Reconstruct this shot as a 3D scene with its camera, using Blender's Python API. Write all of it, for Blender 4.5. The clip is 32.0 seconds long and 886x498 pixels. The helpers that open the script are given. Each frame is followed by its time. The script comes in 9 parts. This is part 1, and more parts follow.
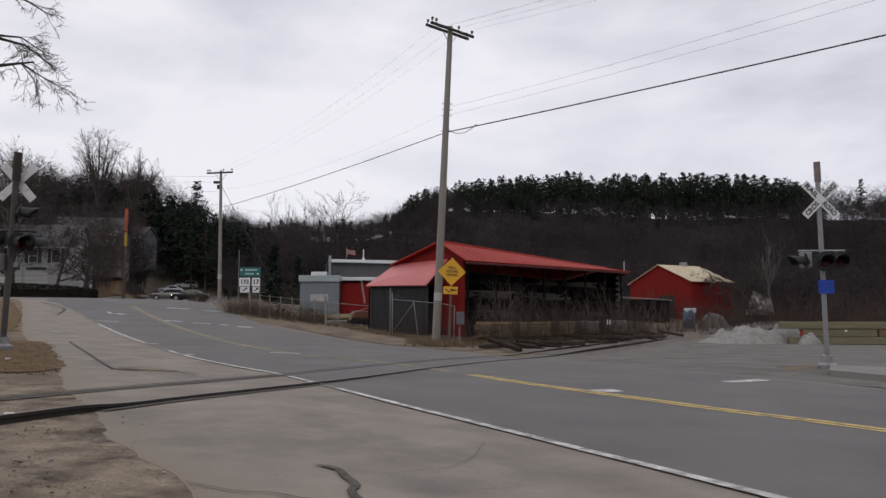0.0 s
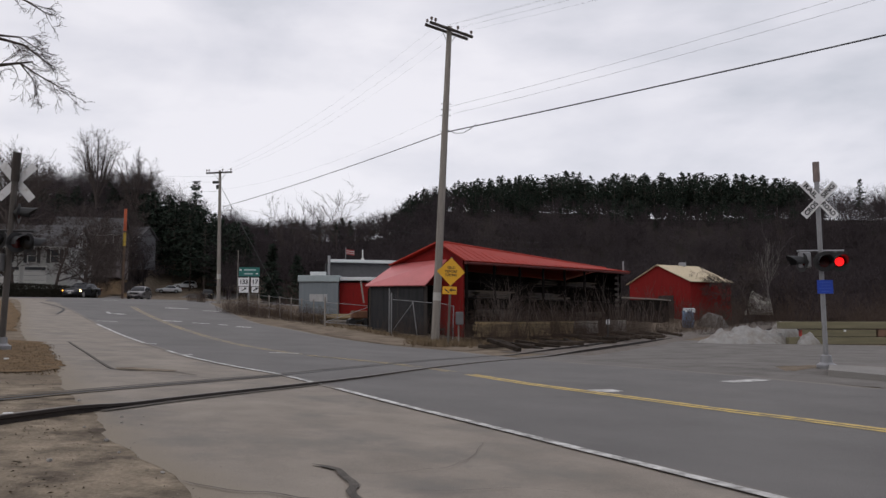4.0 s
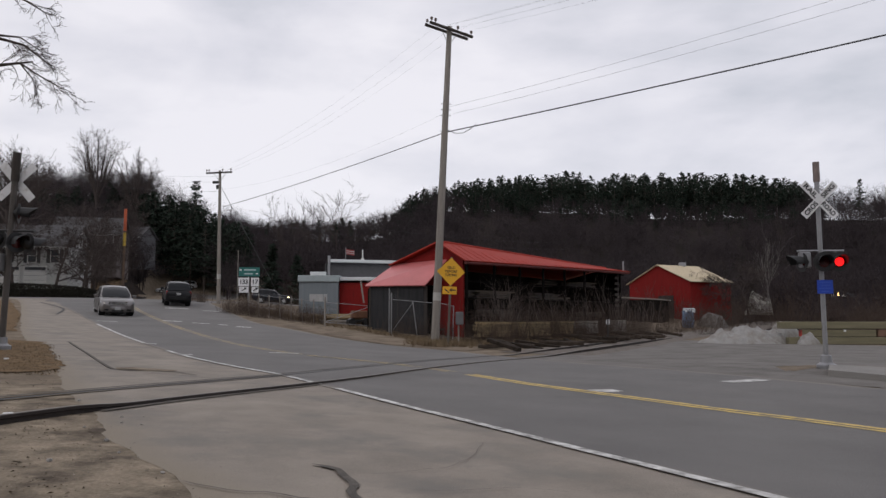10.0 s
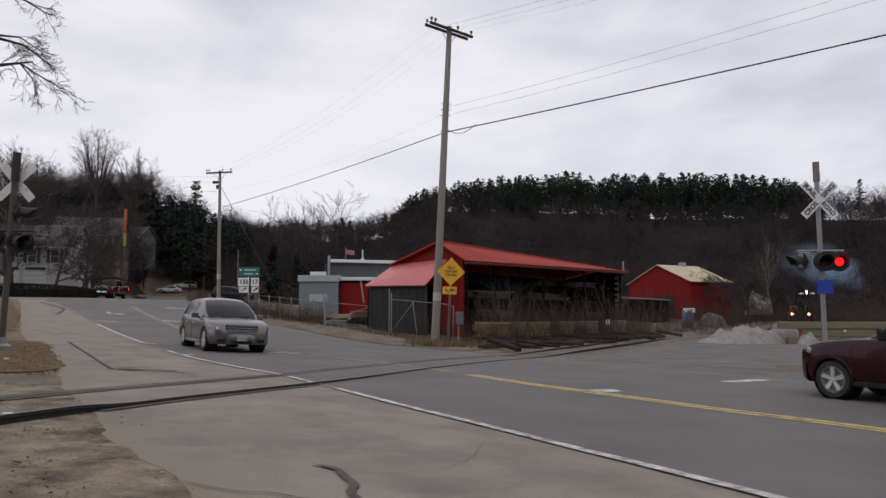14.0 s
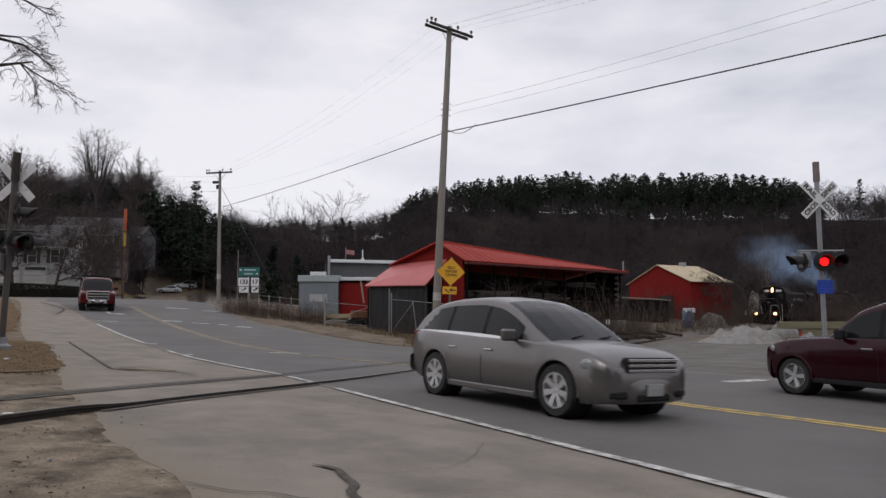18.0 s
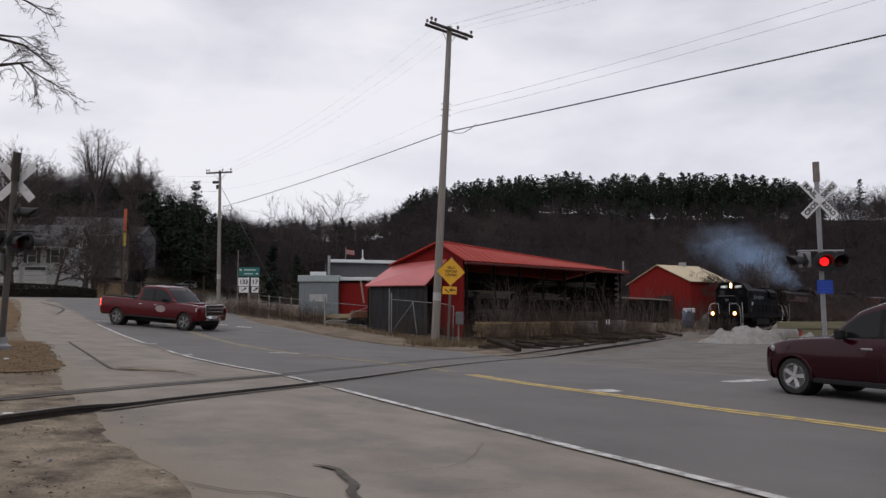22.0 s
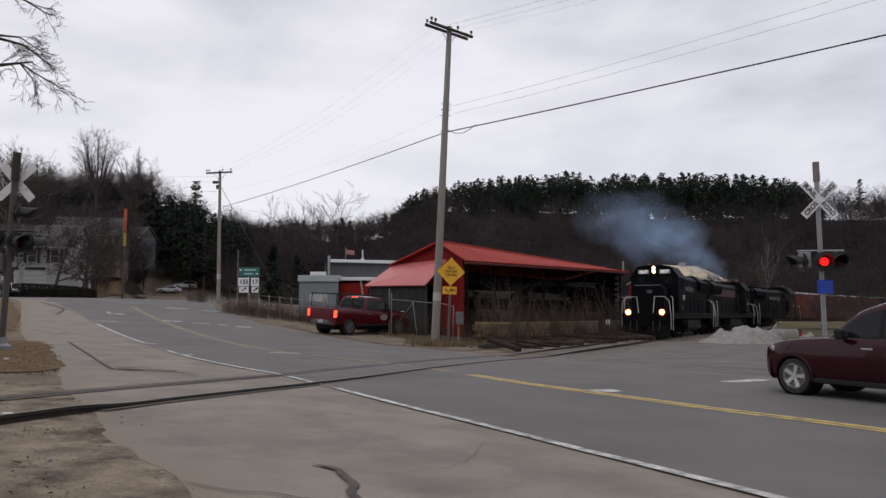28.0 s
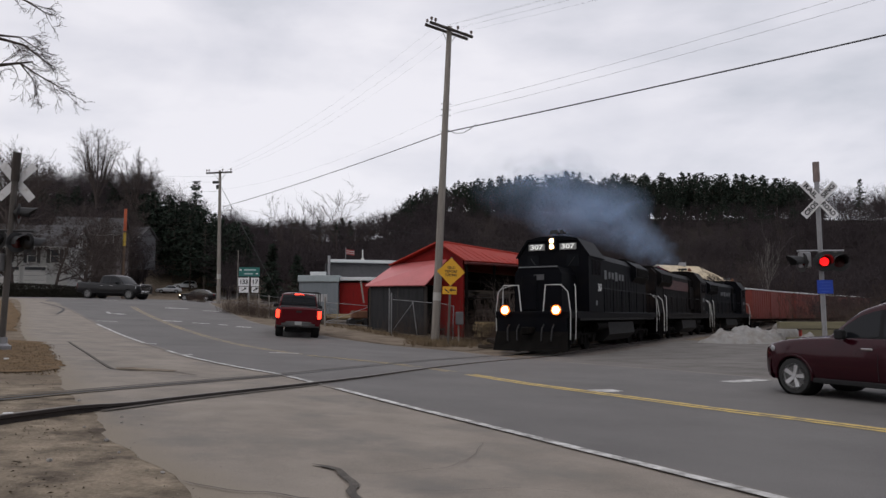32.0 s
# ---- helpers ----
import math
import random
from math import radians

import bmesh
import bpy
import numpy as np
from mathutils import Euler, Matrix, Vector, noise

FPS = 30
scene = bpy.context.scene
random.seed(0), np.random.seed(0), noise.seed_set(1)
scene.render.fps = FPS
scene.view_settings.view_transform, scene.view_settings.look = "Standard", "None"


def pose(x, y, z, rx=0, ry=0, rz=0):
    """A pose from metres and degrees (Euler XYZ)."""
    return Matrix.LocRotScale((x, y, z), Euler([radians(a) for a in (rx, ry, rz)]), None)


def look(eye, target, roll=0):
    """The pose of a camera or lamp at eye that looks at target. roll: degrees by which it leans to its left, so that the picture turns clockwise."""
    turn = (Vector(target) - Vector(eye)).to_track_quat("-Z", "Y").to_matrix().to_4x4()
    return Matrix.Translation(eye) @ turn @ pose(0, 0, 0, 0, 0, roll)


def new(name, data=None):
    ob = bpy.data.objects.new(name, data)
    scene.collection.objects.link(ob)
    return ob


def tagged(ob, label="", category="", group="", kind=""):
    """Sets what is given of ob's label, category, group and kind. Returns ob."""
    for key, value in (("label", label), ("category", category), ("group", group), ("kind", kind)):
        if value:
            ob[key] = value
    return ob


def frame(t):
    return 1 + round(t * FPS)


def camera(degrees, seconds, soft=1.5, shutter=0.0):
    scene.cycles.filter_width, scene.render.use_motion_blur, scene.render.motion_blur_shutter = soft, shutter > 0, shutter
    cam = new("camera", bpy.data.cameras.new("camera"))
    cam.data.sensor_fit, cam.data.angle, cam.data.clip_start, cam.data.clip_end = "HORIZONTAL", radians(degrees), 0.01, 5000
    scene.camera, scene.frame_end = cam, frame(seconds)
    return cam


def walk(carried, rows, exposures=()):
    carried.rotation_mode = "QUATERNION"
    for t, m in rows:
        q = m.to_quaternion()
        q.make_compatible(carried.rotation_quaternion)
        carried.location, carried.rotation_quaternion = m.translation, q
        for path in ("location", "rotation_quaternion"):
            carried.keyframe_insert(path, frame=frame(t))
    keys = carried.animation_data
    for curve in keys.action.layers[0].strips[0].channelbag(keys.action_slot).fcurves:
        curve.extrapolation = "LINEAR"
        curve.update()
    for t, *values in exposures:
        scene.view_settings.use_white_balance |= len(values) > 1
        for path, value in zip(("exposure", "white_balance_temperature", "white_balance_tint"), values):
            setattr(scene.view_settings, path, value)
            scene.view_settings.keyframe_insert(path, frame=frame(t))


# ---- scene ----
cam = camera(62.2, 32.0, soft=1.45, shutter=0.2)
EYE = (0.0, 0.0, 1.5)


def aim(yaw):
    return pose(*EYE, 95.19, 0, yaw)


# A tripod; the operator's hand leaves the camera in the first second.
walk(cam, [(0.0, aim(0.07)), (0.6, aim(0.07)), (0.95, aim(0.0)), (32.0, aim(0.0))])

# ---------------------------------------------------------------- sky and light
SUN_EL, SUN_AZ = 42.0, 200.0
world = bpy.data.worlds.new("overcast_sky")
scene.world = world
world.use_nodes = True
wn, wl = world.node_tree.nodes, world.node_tree.links
wn.clear()
w_out, w_bg = wn.new("ShaderNodeOutputWorld"), wn.new("ShaderNodeBackground")
w_sky = wn.new("ShaderNodeTexSky")
w_sky.sky_type, w_sky.sun_disc = "NISHITA", False
w_sky.sun_elevation, w_sky.sun_rotation = radians(SUN_EL), radians(SUN_AZ)
w_dim = wn.new("ShaderNodeVectorMath")
w_dim.operation = "SCALE"
w_dim.inputs["Scale"].default_value = 0.08
w_co = wn.new("ShaderNodeTexCoord")
w_map = wn.new("ShaderNodeMapping")
w_map.inputs["Scale"].default_value = (1.0, 1.0, 2.6)
w_map.inputs["Rotation"].default_value = (0.0, radians(-9), 0.0)
w_big, w_fine = wn.new("ShaderNodeTexNoise"), wn.new("ShaderNodeTexNoise")
w_big.inputs["Scale"].default_value, w_big.inputs["Detail"].default_value = 2.0, 6
w_big.inputs["Distortion"].default_value = 0.4
w_fine.inputs["Scale"].default_value, w_fine.inputs["Detail"].default_value = 7.0, 6
w_sum = wn.new("ShaderNodeMix")
w_sum.inputs["Factor"].default_value = 0.28
w_ramp = wn.new("ShaderNodeValToRGB")
w_ramp.color_ramp.elements[0].position, w_ramp.color_ramp.elements[0].color = 0.34, (0.60, 0.615, 0.68, 1)
w_ramp.color_ramp.elements[1].position, w_ramp.color_ramp.elements[1].color = 0.60, (0.93, 0.910, 0.965, 1)
w_mid = w_ramp.color_ramp.elements.new(0.48)
w_mid.color = (0.79, 0.782, 0.85, 1)
w_mix = wn.new("ShaderNodeMix")
w_mix.data_type = "RGBA"
w_mix.inputs["Factor"].default_value = 0.90
wl.new(w_co.outputs["Generated"], w_map.inputs["Vector"])
wl.new(w_map.outputs["Vector"], w_big.inputs["Vector"])
wl.new(w_map.outputs["Vector"], w_fine.inputs["Vector"])
wl.new(w_big.outputs["Fac"], w_sum.inputs["A"])
wl.new(w_fine.outputs["Fac"], w_sum.inputs["B"])
w_sep, w_side, w_add = wn.new("ShaderNodeSeparateXYZ"), wn.new("ShaderNodeMapRange"), wn.new("ShaderNodeMath")
w_side.inputs["From Min"].default_value, w_side.inputs["From Max"].default_value = -0.6, 0.6
w_side.inputs["To Min"].default_value, w_side.inputs["To Max"].default_value = 0.115, -0.085
w_add.operation = "ADD"
wl.new(w_co.outputs["Generated"], w_sep.inputs["Vector"])
wl.new(w_sep.outputs["X"], w_side.inputs["Value"])
wl.new(w_sum.outputs["Result"], w_add.inputs[0])
wl.new(w_side.outputs["Result"], w_add.inputs[1])
wl.new(w_add.outputs["Value"], w_ramp.inputs["Fac"])
wl.new(w_sky.outputs["Color"], w_dim.inputs[0])
wl.new(w_dim.outputs["Vector"], w_mix.inputs["A"])
wl.new(w_ramp.outputs["Color"], w_mix.inputs["B"])
wl.new(w_mix.outputs["Result"], w_bg.inputs["Color"])
w_bg.inputs["Strength"].default_value = 1.0
wl.new(w_bg.outputs["Background"], w_out.inputs["Surface"])
sun = new("sun", bpy.data.lights.new("sun", "SUN"))
sun.data.energy, sun.data.angle, sun.data.color = 0.6, radians(25), (1.0, 0.96, 0.9)
sun.matrix_world = look((0, 0, 60), (0 - 40 * math.sin(radians(SUN_AZ)), 0 - 40 * math.cos(radians(SUN_AZ)), 60 - 40 * math.tan(radians(SUN_EL))))
scene.view_settings.exposure = 0.0
# ---------------------------------------------------------------- terrain
NEAR = np.array([
    (0, 0, 0.30), (-4.5, 7.5, 0.50), (-3, 10, 0.40), (2.2, 9.2, 0.05), (-1.3, 14.7, 0.15), (-10, 29, 0.50),
    (-23.5, 50, 2.1), (-7, 33, 0.52), (-28, 62, 2.9), (-1.5, 22.4, 0.19), (9.9, 19, 0.14), (-10.8, 18, 0.65),
    (4, 27.4, -0.05), (12, 42, -0.10), (23, 60, -0.10), (34, 74, -0.10), (60, 100, -0.10), (0, 36, 0.15),
    (28, 22, 0.10), (-18, 60, 2.5), (-44, 121, 4.9), (-33, 86, 3.3), (-26, 86, 3.2), (-38, 110, 3.75), (-11, 66, 1.6), (30, 92, 1.6), (10, -8, 0.0),
    (-12, -8, 0.6), (13, 56, 0.3), (60, 45, 0.2), (-48, 64, 3.2), (-30, 30, 1.6), (5, 100, 2.0)])


def tps(d2):
    return d2 * np.log(d2 + 1e-9)


def fit_near():
    p = NEAR[:, :2] / 50
    n = len(p)
    k = tps(((p[:, None] - p[None]) ** 2).sum(-1)) + np.eye(n) * 0.02
    q = np.c_[np.ones(n), p]
    a = np.block([[k, q], [q.T, np.zeros((3, 3))]])
    return p, np.linalg.solve(a, np.r_[NEAR[:, 2], np.zeros(3)])


NEAR_P, NEAR_W = fit_near()


def smooth(t):
    t = np.clip(t, 0, 1)
    return t * t * (3 - 2 * t)


def ground_zs(x, y):
    """Heights of the ground over arrays of places."""
    x, y = np.asarray(x, float), np.asarray(y, float)
    cx, cy = np.clip(x, -48, 60) / 50, np.clip(y, -10, 115) / 50
    d2 = (cx[..., None] - NEAR_P[:, 0]) ** 2 + (cy[..., None] - NEAR_P[:, 1]) ** 2
    z = tps(d2) @ NEAR_W[:-3] + NEAR_W[-3] + NEAR_W[-2] * cx + NEAR_W[-1] * cy
    # the wooded hill behind the railway, its lower shoulder, and the village hill
    u = x / np.maximum(y, 30)
    east = smooth((u + 0.13) / 0.15)
    z += (27 * east + 23 * (1 - east)) * smooth((y - 125) / (75 + 60 * (1 - east))) * smooth((y - 60) / 60)
    west = smooth((-u - 0.28) / 0.14)
    z += west * (13 * smooth((y - 85 - 48 * smooth((u + 0.45) / 0.07)) / 85))
    z += 10 * smooth((y - 260) / 400)
    # unseen rise added behind the camera; it cuts low sky light
    z += 9 * smooth((-y - 22) / 40)
    return z


def ground_z(x, y):
    return float(ground_zs(x, y))
# ---------------------------------------------------------------- mesh tools
class Shape:
    """Collects vertices and faces of one mesh; slots names the material of each face."""

    def __init__(self):
        self.v, self.f, self.uv = [], [], []

    def add(self, verts, faces):
        n = len(self.v)
        self.v.extend(tuple(p) for p in verts)
        self.f.extend(tuple(i + n for i in f) for f in faces)
        return self

    def box(self, c, s, m=None, b=0.0):
        """A box of size s about c, its edges cut by b; m turns it about c."""
        h = [k / 2 for k in s]
        b = min(b, *[k * 0.45 for k in h])
        if b <= 0:
            pts = [(x, y, z) for x in (-h[0], h[0]) for y in (-h[1], h[1]) for z in (-h[2], h[2])]
            fs = [(0, 1, 3, 2), (4, 6, 7, 5), (0, 4, 5, 1), (2, 3, 7, 6), (0, 2, 6, 4), (1, 5, 7, 3)]
        else:
            pts, idx, fs = [], {}, []
            for sx in (-1, 1):
                for sy in (-1, 1):
                    for sz in (-1, 1):
                        for ax in range(3):
                            q = [sx * (h[0] - b), sy * (h[1] - b), sz * (h[2] - b)]
                            q[ax] = (sx, sy, sz)[ax] * h[ax]
                            idx[sx, sy, sz, ax] = len(pts)
                            pts.append(q)
            o = (-1, 1)
            for sg in o:
                fs += [tuple(idx[sg, a, c2, 0] for a, c2 in ((-1, -1), (1, -1), (1, 1), (-1, 1)))]
                fs += [tuple(idx[a, sg, c2, 1] for a, c2 in ((-1, -1), (1, -1), (1, 1), (-1, 1)))]
                fs += [tuple(idx[a, c2, sg, 2] for a, c2 in ((-1, -1), (1, -1), (1, 1), (-1, 1)))]
            for a in o:
                for c2 in o:
                    fs += [(idx[a, c2, -1, 0], idx[a, c2, -1, 1], idx[a, c2, 1, 1], idx[a, c2, 1, 0])]
                    fs += [(idx[a, -1, c2, 0], idx[a, -1, c2, 2], idx[a, 1, c2, 2], idx[a, 1, c2, 0])]
                    fs += [(idx[-1, a, c2, 1], idx[-1, a, c2, 2], idx[1, a, c2, 2], idx[1, a, c2, 1])]
                    for d in o:
                        fs += [(idx[a, c2, d, 0], idx[a, c2, d, 1], idx[a, c2, d, 2])]
        if m is not None:
            r = m.to_3x3() if len(m) == 4 else m
            pts = [r @ Vector(p) for p in pts]
        return self.add([(p[0] + c[0], p[1] + c[1], p[2] + c[2]) for p in pts], fs)

    def tube(self, path, radii, n=6, caps=True):
        """A round bar along a path; radii is one number or one a point."""
        path = [Vector(p) for p in path]
        if not hasattr(radii, "__len__"):
            radii = [radii] * len(path)
        base, k = len(self.v), len(path)
        up = None
        for i, p in enumerate(path):
            d = (path[min(i + 1, k - 1)] - path[max(i - 1, 0)])
            d = d.normalized() if d.length > 1e-9 else Vector((0, 0, 1))
            if up is None:
                up = Vector((0, 0, 1)) if abs(d.z) < 0.9 else Vector((1, 0, 0))
            a = d.cross(up).normalized()
            e = d.cross(a)
            up = -e if e.length > 0 else up
            for j in range(n):
                t = 2 * math.pi * j / n
                self.v.append(tuple(p + (a * math.cos(t) + e * math.sin(t)) * radii[i]))
        for i in range(k - 1):
            for j in range(n):
                j2 = (j + 1) % n
                self.f.append((base + i * n + j, base + i * n + j2, base + (i + 1) * n + j2, base + (i + 1) * n + j))
        if caps:
            self.f.append(tuple(base + j for j in range(n - 1, -1, -1)))
            self.f.append(tuple(base + (k - 1) * n + j for j in range(n)))
        return self

    def ribbon(self, path, radii, across):
        """A thin flat blade along a path, for twigs; it ends in a point."""
        base, k = len(self.v), len(path)
        for i, p in enumerate(path[:-1]):
            self.v += [tuple(p - across * radii[i]), tuple(p + across * radii[i])]
        self.v.append(tuple(path[-1]))
        for i in range(k - 2):
            b = base + 2 * i
            self.f.append((b, b + 1, b + 3, b + 2))
        self.f.append((base + 2 * k - 4, base + 2 * k - 3, base + 2 * k - 2))
        return self

    def loft(self, rings, caps=True, closed=True):
        """Rings of equal length joined in order."""
        base, n = len(self.v), len(rings[0])
        for r in rings:
            self.v.extend(tuple(p) for p in r)
        for i in range(len(rings) - 1):
            for j in range(n if closed else n - 1):
                j2 = (j + 1) % n
                self.f.append((base + i * n + j, base + i * n + j2, base + (i + 1) * n + j2, base + (i + 1) * n + j))
        if caps and closed:
            self.f.append(tuple(base + j for j in range(n - 1, -1, -1)))
            self.f.append(tuple(base + (len(rings) - 1) * n + j for j in range(n)))
        return self

    def lathe(self, prof, c=(0, 0, 0), axis="z", n=20, caps=True):
        """prof: (radius, height) pairs turned about an axis."""
        rings = []
        for r, h in prof:
            ring = []
            for j in range(n):
                t = 2 * math.pi * j / n
                a, b = r * math.cos(t), r * math.sin(t)
                q = {"z": (a, b, h), "x": (h, a, b), "y": (a, h, b)}[axis]
                ring.append((q[0] + c[0], q[1] + c[1], q[2] + c[2]))
            rings.append(ring)
        return self.loft(rings, caps)

    def slab(self, poly, z0, z1, m=None):
        """A flat polygon (x, y) pushed from z0 to z1, then turned by m."""
        n = len(poly)
        pts = [Vector((x, y, z0)) for x, y in poly] + [Vector((x, y, z1)) for x, y in poly]
        if m is not None:
            pts = [m @ p for p in pts]
        fs = [tuple(range(n - 1, -1, -1)), tuple(range(n, 2 * n))] + [(i, (i + 1) % n, n + (i + 1) % n, n + i) for i in range(n)]
        return self.add(pts, fs)

    def moved(self, m):
        self.v = [tuple(m @ Vector(p)) for p in self.v]
        return self

    def mesh(self, name, mats, smooth_angle=0, fix=True):
        me = bpy.data.meshes.new(name)
        me.from_pydata(self.v, [], self.f)
        if self.uv:
            lay = me.uv_layers.new(name="edge")
            idx = np.empty(len(me.loops), dtype=np.int32)
            me.loops.foreach_get("vertex_index", idx)
            lay.data.foreach_set("uv", np.array(self.uv, dtype=np.float32)[idx].ravel())
        for k in (mats if isinstance(mats, (list, tuple)) else [mats]):
            me.materials.append(k)
        if fix and len(self.f) < 6000:
            bm = bmesh.new()
            bm.from_mesh(me)
            bmesh.ops.recalc_face_normals(bm, faces=bm.faces)
            bm.to_mesh(me)
            bm.free()
        if smooth_angle:
            me.shade_smooth()
            me.set_sharp_from_angle(angle=radians(smooth_angle))
        return me


def part(name, shape, material, parent, label="", soft=0, at=None):
    """Links a shape as one mesh object under a thing or a part."""
    ob = new(name, shape.mesh(name, material, soft) if isinstance(shape, Shape) else shape)
    ob.parent = parent
    if at is not None:
        ob.matrix_basis = at
    return tagged(ob, label)


def thing(name, label, category, m=None, group="", kind=""):
    ob = new(name)
    ob.empty_display_size = 0.2
    if m is not None:
        ob.matrix_basis = m
    return tagged(ob, label, category, group, kind)


def solo(name, shape, material, label, category, m=None, group="", kind="", soft=0):
    ob = new(name, shape.mesh(name, material, soft))
    if m is not None:
        ob.matrix_basis = m
    return tagged(ob, label, category, group, kind)


def line_xy(pts, step=1.0):
    """Points at even steps along a smooth curve through pts."""
    p = [np.array(q, float) for q in pts]
    p = [2 * p[0] - p[1]] + p + [2 * p[-1] - p[-2]]
    out = []
    for i in range(1, len(p) - 2):
        n = max(2, int(np.linalg.norm(p[i + 1] - p[i]) / step))
        for k in range(n):
            t = k / n
            out.append(0.5 * (2 * p[i] + (p[i + 1] - p[i - 1]) * t + (2 * p[i - 1] - 5 * p[i] + 4 * p[i + 1] - p[i + 2]) * t * t
                              + (3 * p[i] - p[i - 1] - 3 * p[i + 1] + p[i + 2]) * t ** 3))
    return np.array(out + [p[-2]])


def resample(c, n):
    d = np.r_[0, np.cumsum(np.linalg.norm(np.diff(c, axis=0), axis=1))]
    s = np.linspace(0, d[-1], n)
    return np.c_[np.interp(s, d, c[:, 0]), np.interp(s, d, c[:, 1])]


def offset(c, d):
    t = np.gradient(c, axis=0)
    t /= np.linalg.norm(t, axis=1)[:, None]
    return c + np.c_[t[:, 1], -t[:, 0]] * d


def sheet(a, b, lift, cross=8, n=80, skirt=0.0, rough=0.0):
    """A strip draped over the ground between two curves."""
    a, b = resample(np.asarray(a, float), n), resample(np.asarray(b, float), n)
    s = Shape()
    u = np.linspace(0, 1, cross + 1)
    g = a[:, None] * (1 - u[None, :, None]) + b[:, None] * u[None, :, None]
    if rough:
        for i in range(n):
            for j in (0, cross):
                k = noise.noise(Vector((g[i, j, 0] * 1.7, g[i, j, 1] * 1.7, 3.1))) + 0.6 * noise.noise(Vector((g[i, j, 0] * 6, g[i, j, 1] * 6, 7.7)))
                e = (g[i, min(j + 1, cross)] - g[i, max(j - 1, 0)])
                g[i, j] += rough * k * e / (np.linalg.norm(e) + 1e-6)
    z = ground_zs(g[..., 0], g[..., 1]) + lift
    for i in range(n):
        for j in range(cross + 1):
            s.v.append((g[i, j, 0], g[i, j, 1], z[i, j]))
            s.uv.append((np.linalg.norm(g[i, j] - g[i, 0]), np.linalg.norm(g[i, j] - g[i, cross])))
    w = cross + 1
    for i in range(n - 1):
        for j in range(cross):
            s.f.append((i * w + j, (i + 1) * w + j, (i + 1) * w + j + 1, i * w + j + 1))
    if skirt:
        for j in (0, cross):
            base = len(s.v)
            for i in range(n):
                s.v.append((g[i, j, 0], g[i, j, 1], z[i, j] - skirt))
                s.uv.append((0.0, 0.0))
            for i in range(n - 1):
                s.f.append((i * w + j, (i + 1) * w + j, base + i + 1, base + i))
    return s


def stripe(c, width, lift, n=60):
    return sheet(offset(c, -width / 2), offset(c, width / 2), lift, 2, n)


def writing(name, body, size, parent, m, material, width=None, depth=0.002):
    """Letters as a mesh; size is the height of a capital."""
    cu = bpy.data.curves.new(name, "FONT")
    cu.body, cu.size, cu.align_x, cu.align_y, cu.extrude, cu.offset = body, size / 0.7, "CENTER", "CENTER", depth, size * 0.05
    ob = new(name, cu)
    me = bpy.data.meshes.new_from_object(ob)
    bpy.data.objects.remove(ob)
    xs = [v.co.x for v in me.vertices]
    if width and xs:
        k = width / (max(xs) - min(xs))
        for v in me.vertices:
            v.co.x *= k
    me.materials.clear()
    me.materials.append(material)
    ob = new(name, me)
    ob.parent = parent
    ob.matrix_basis = m
    return ob
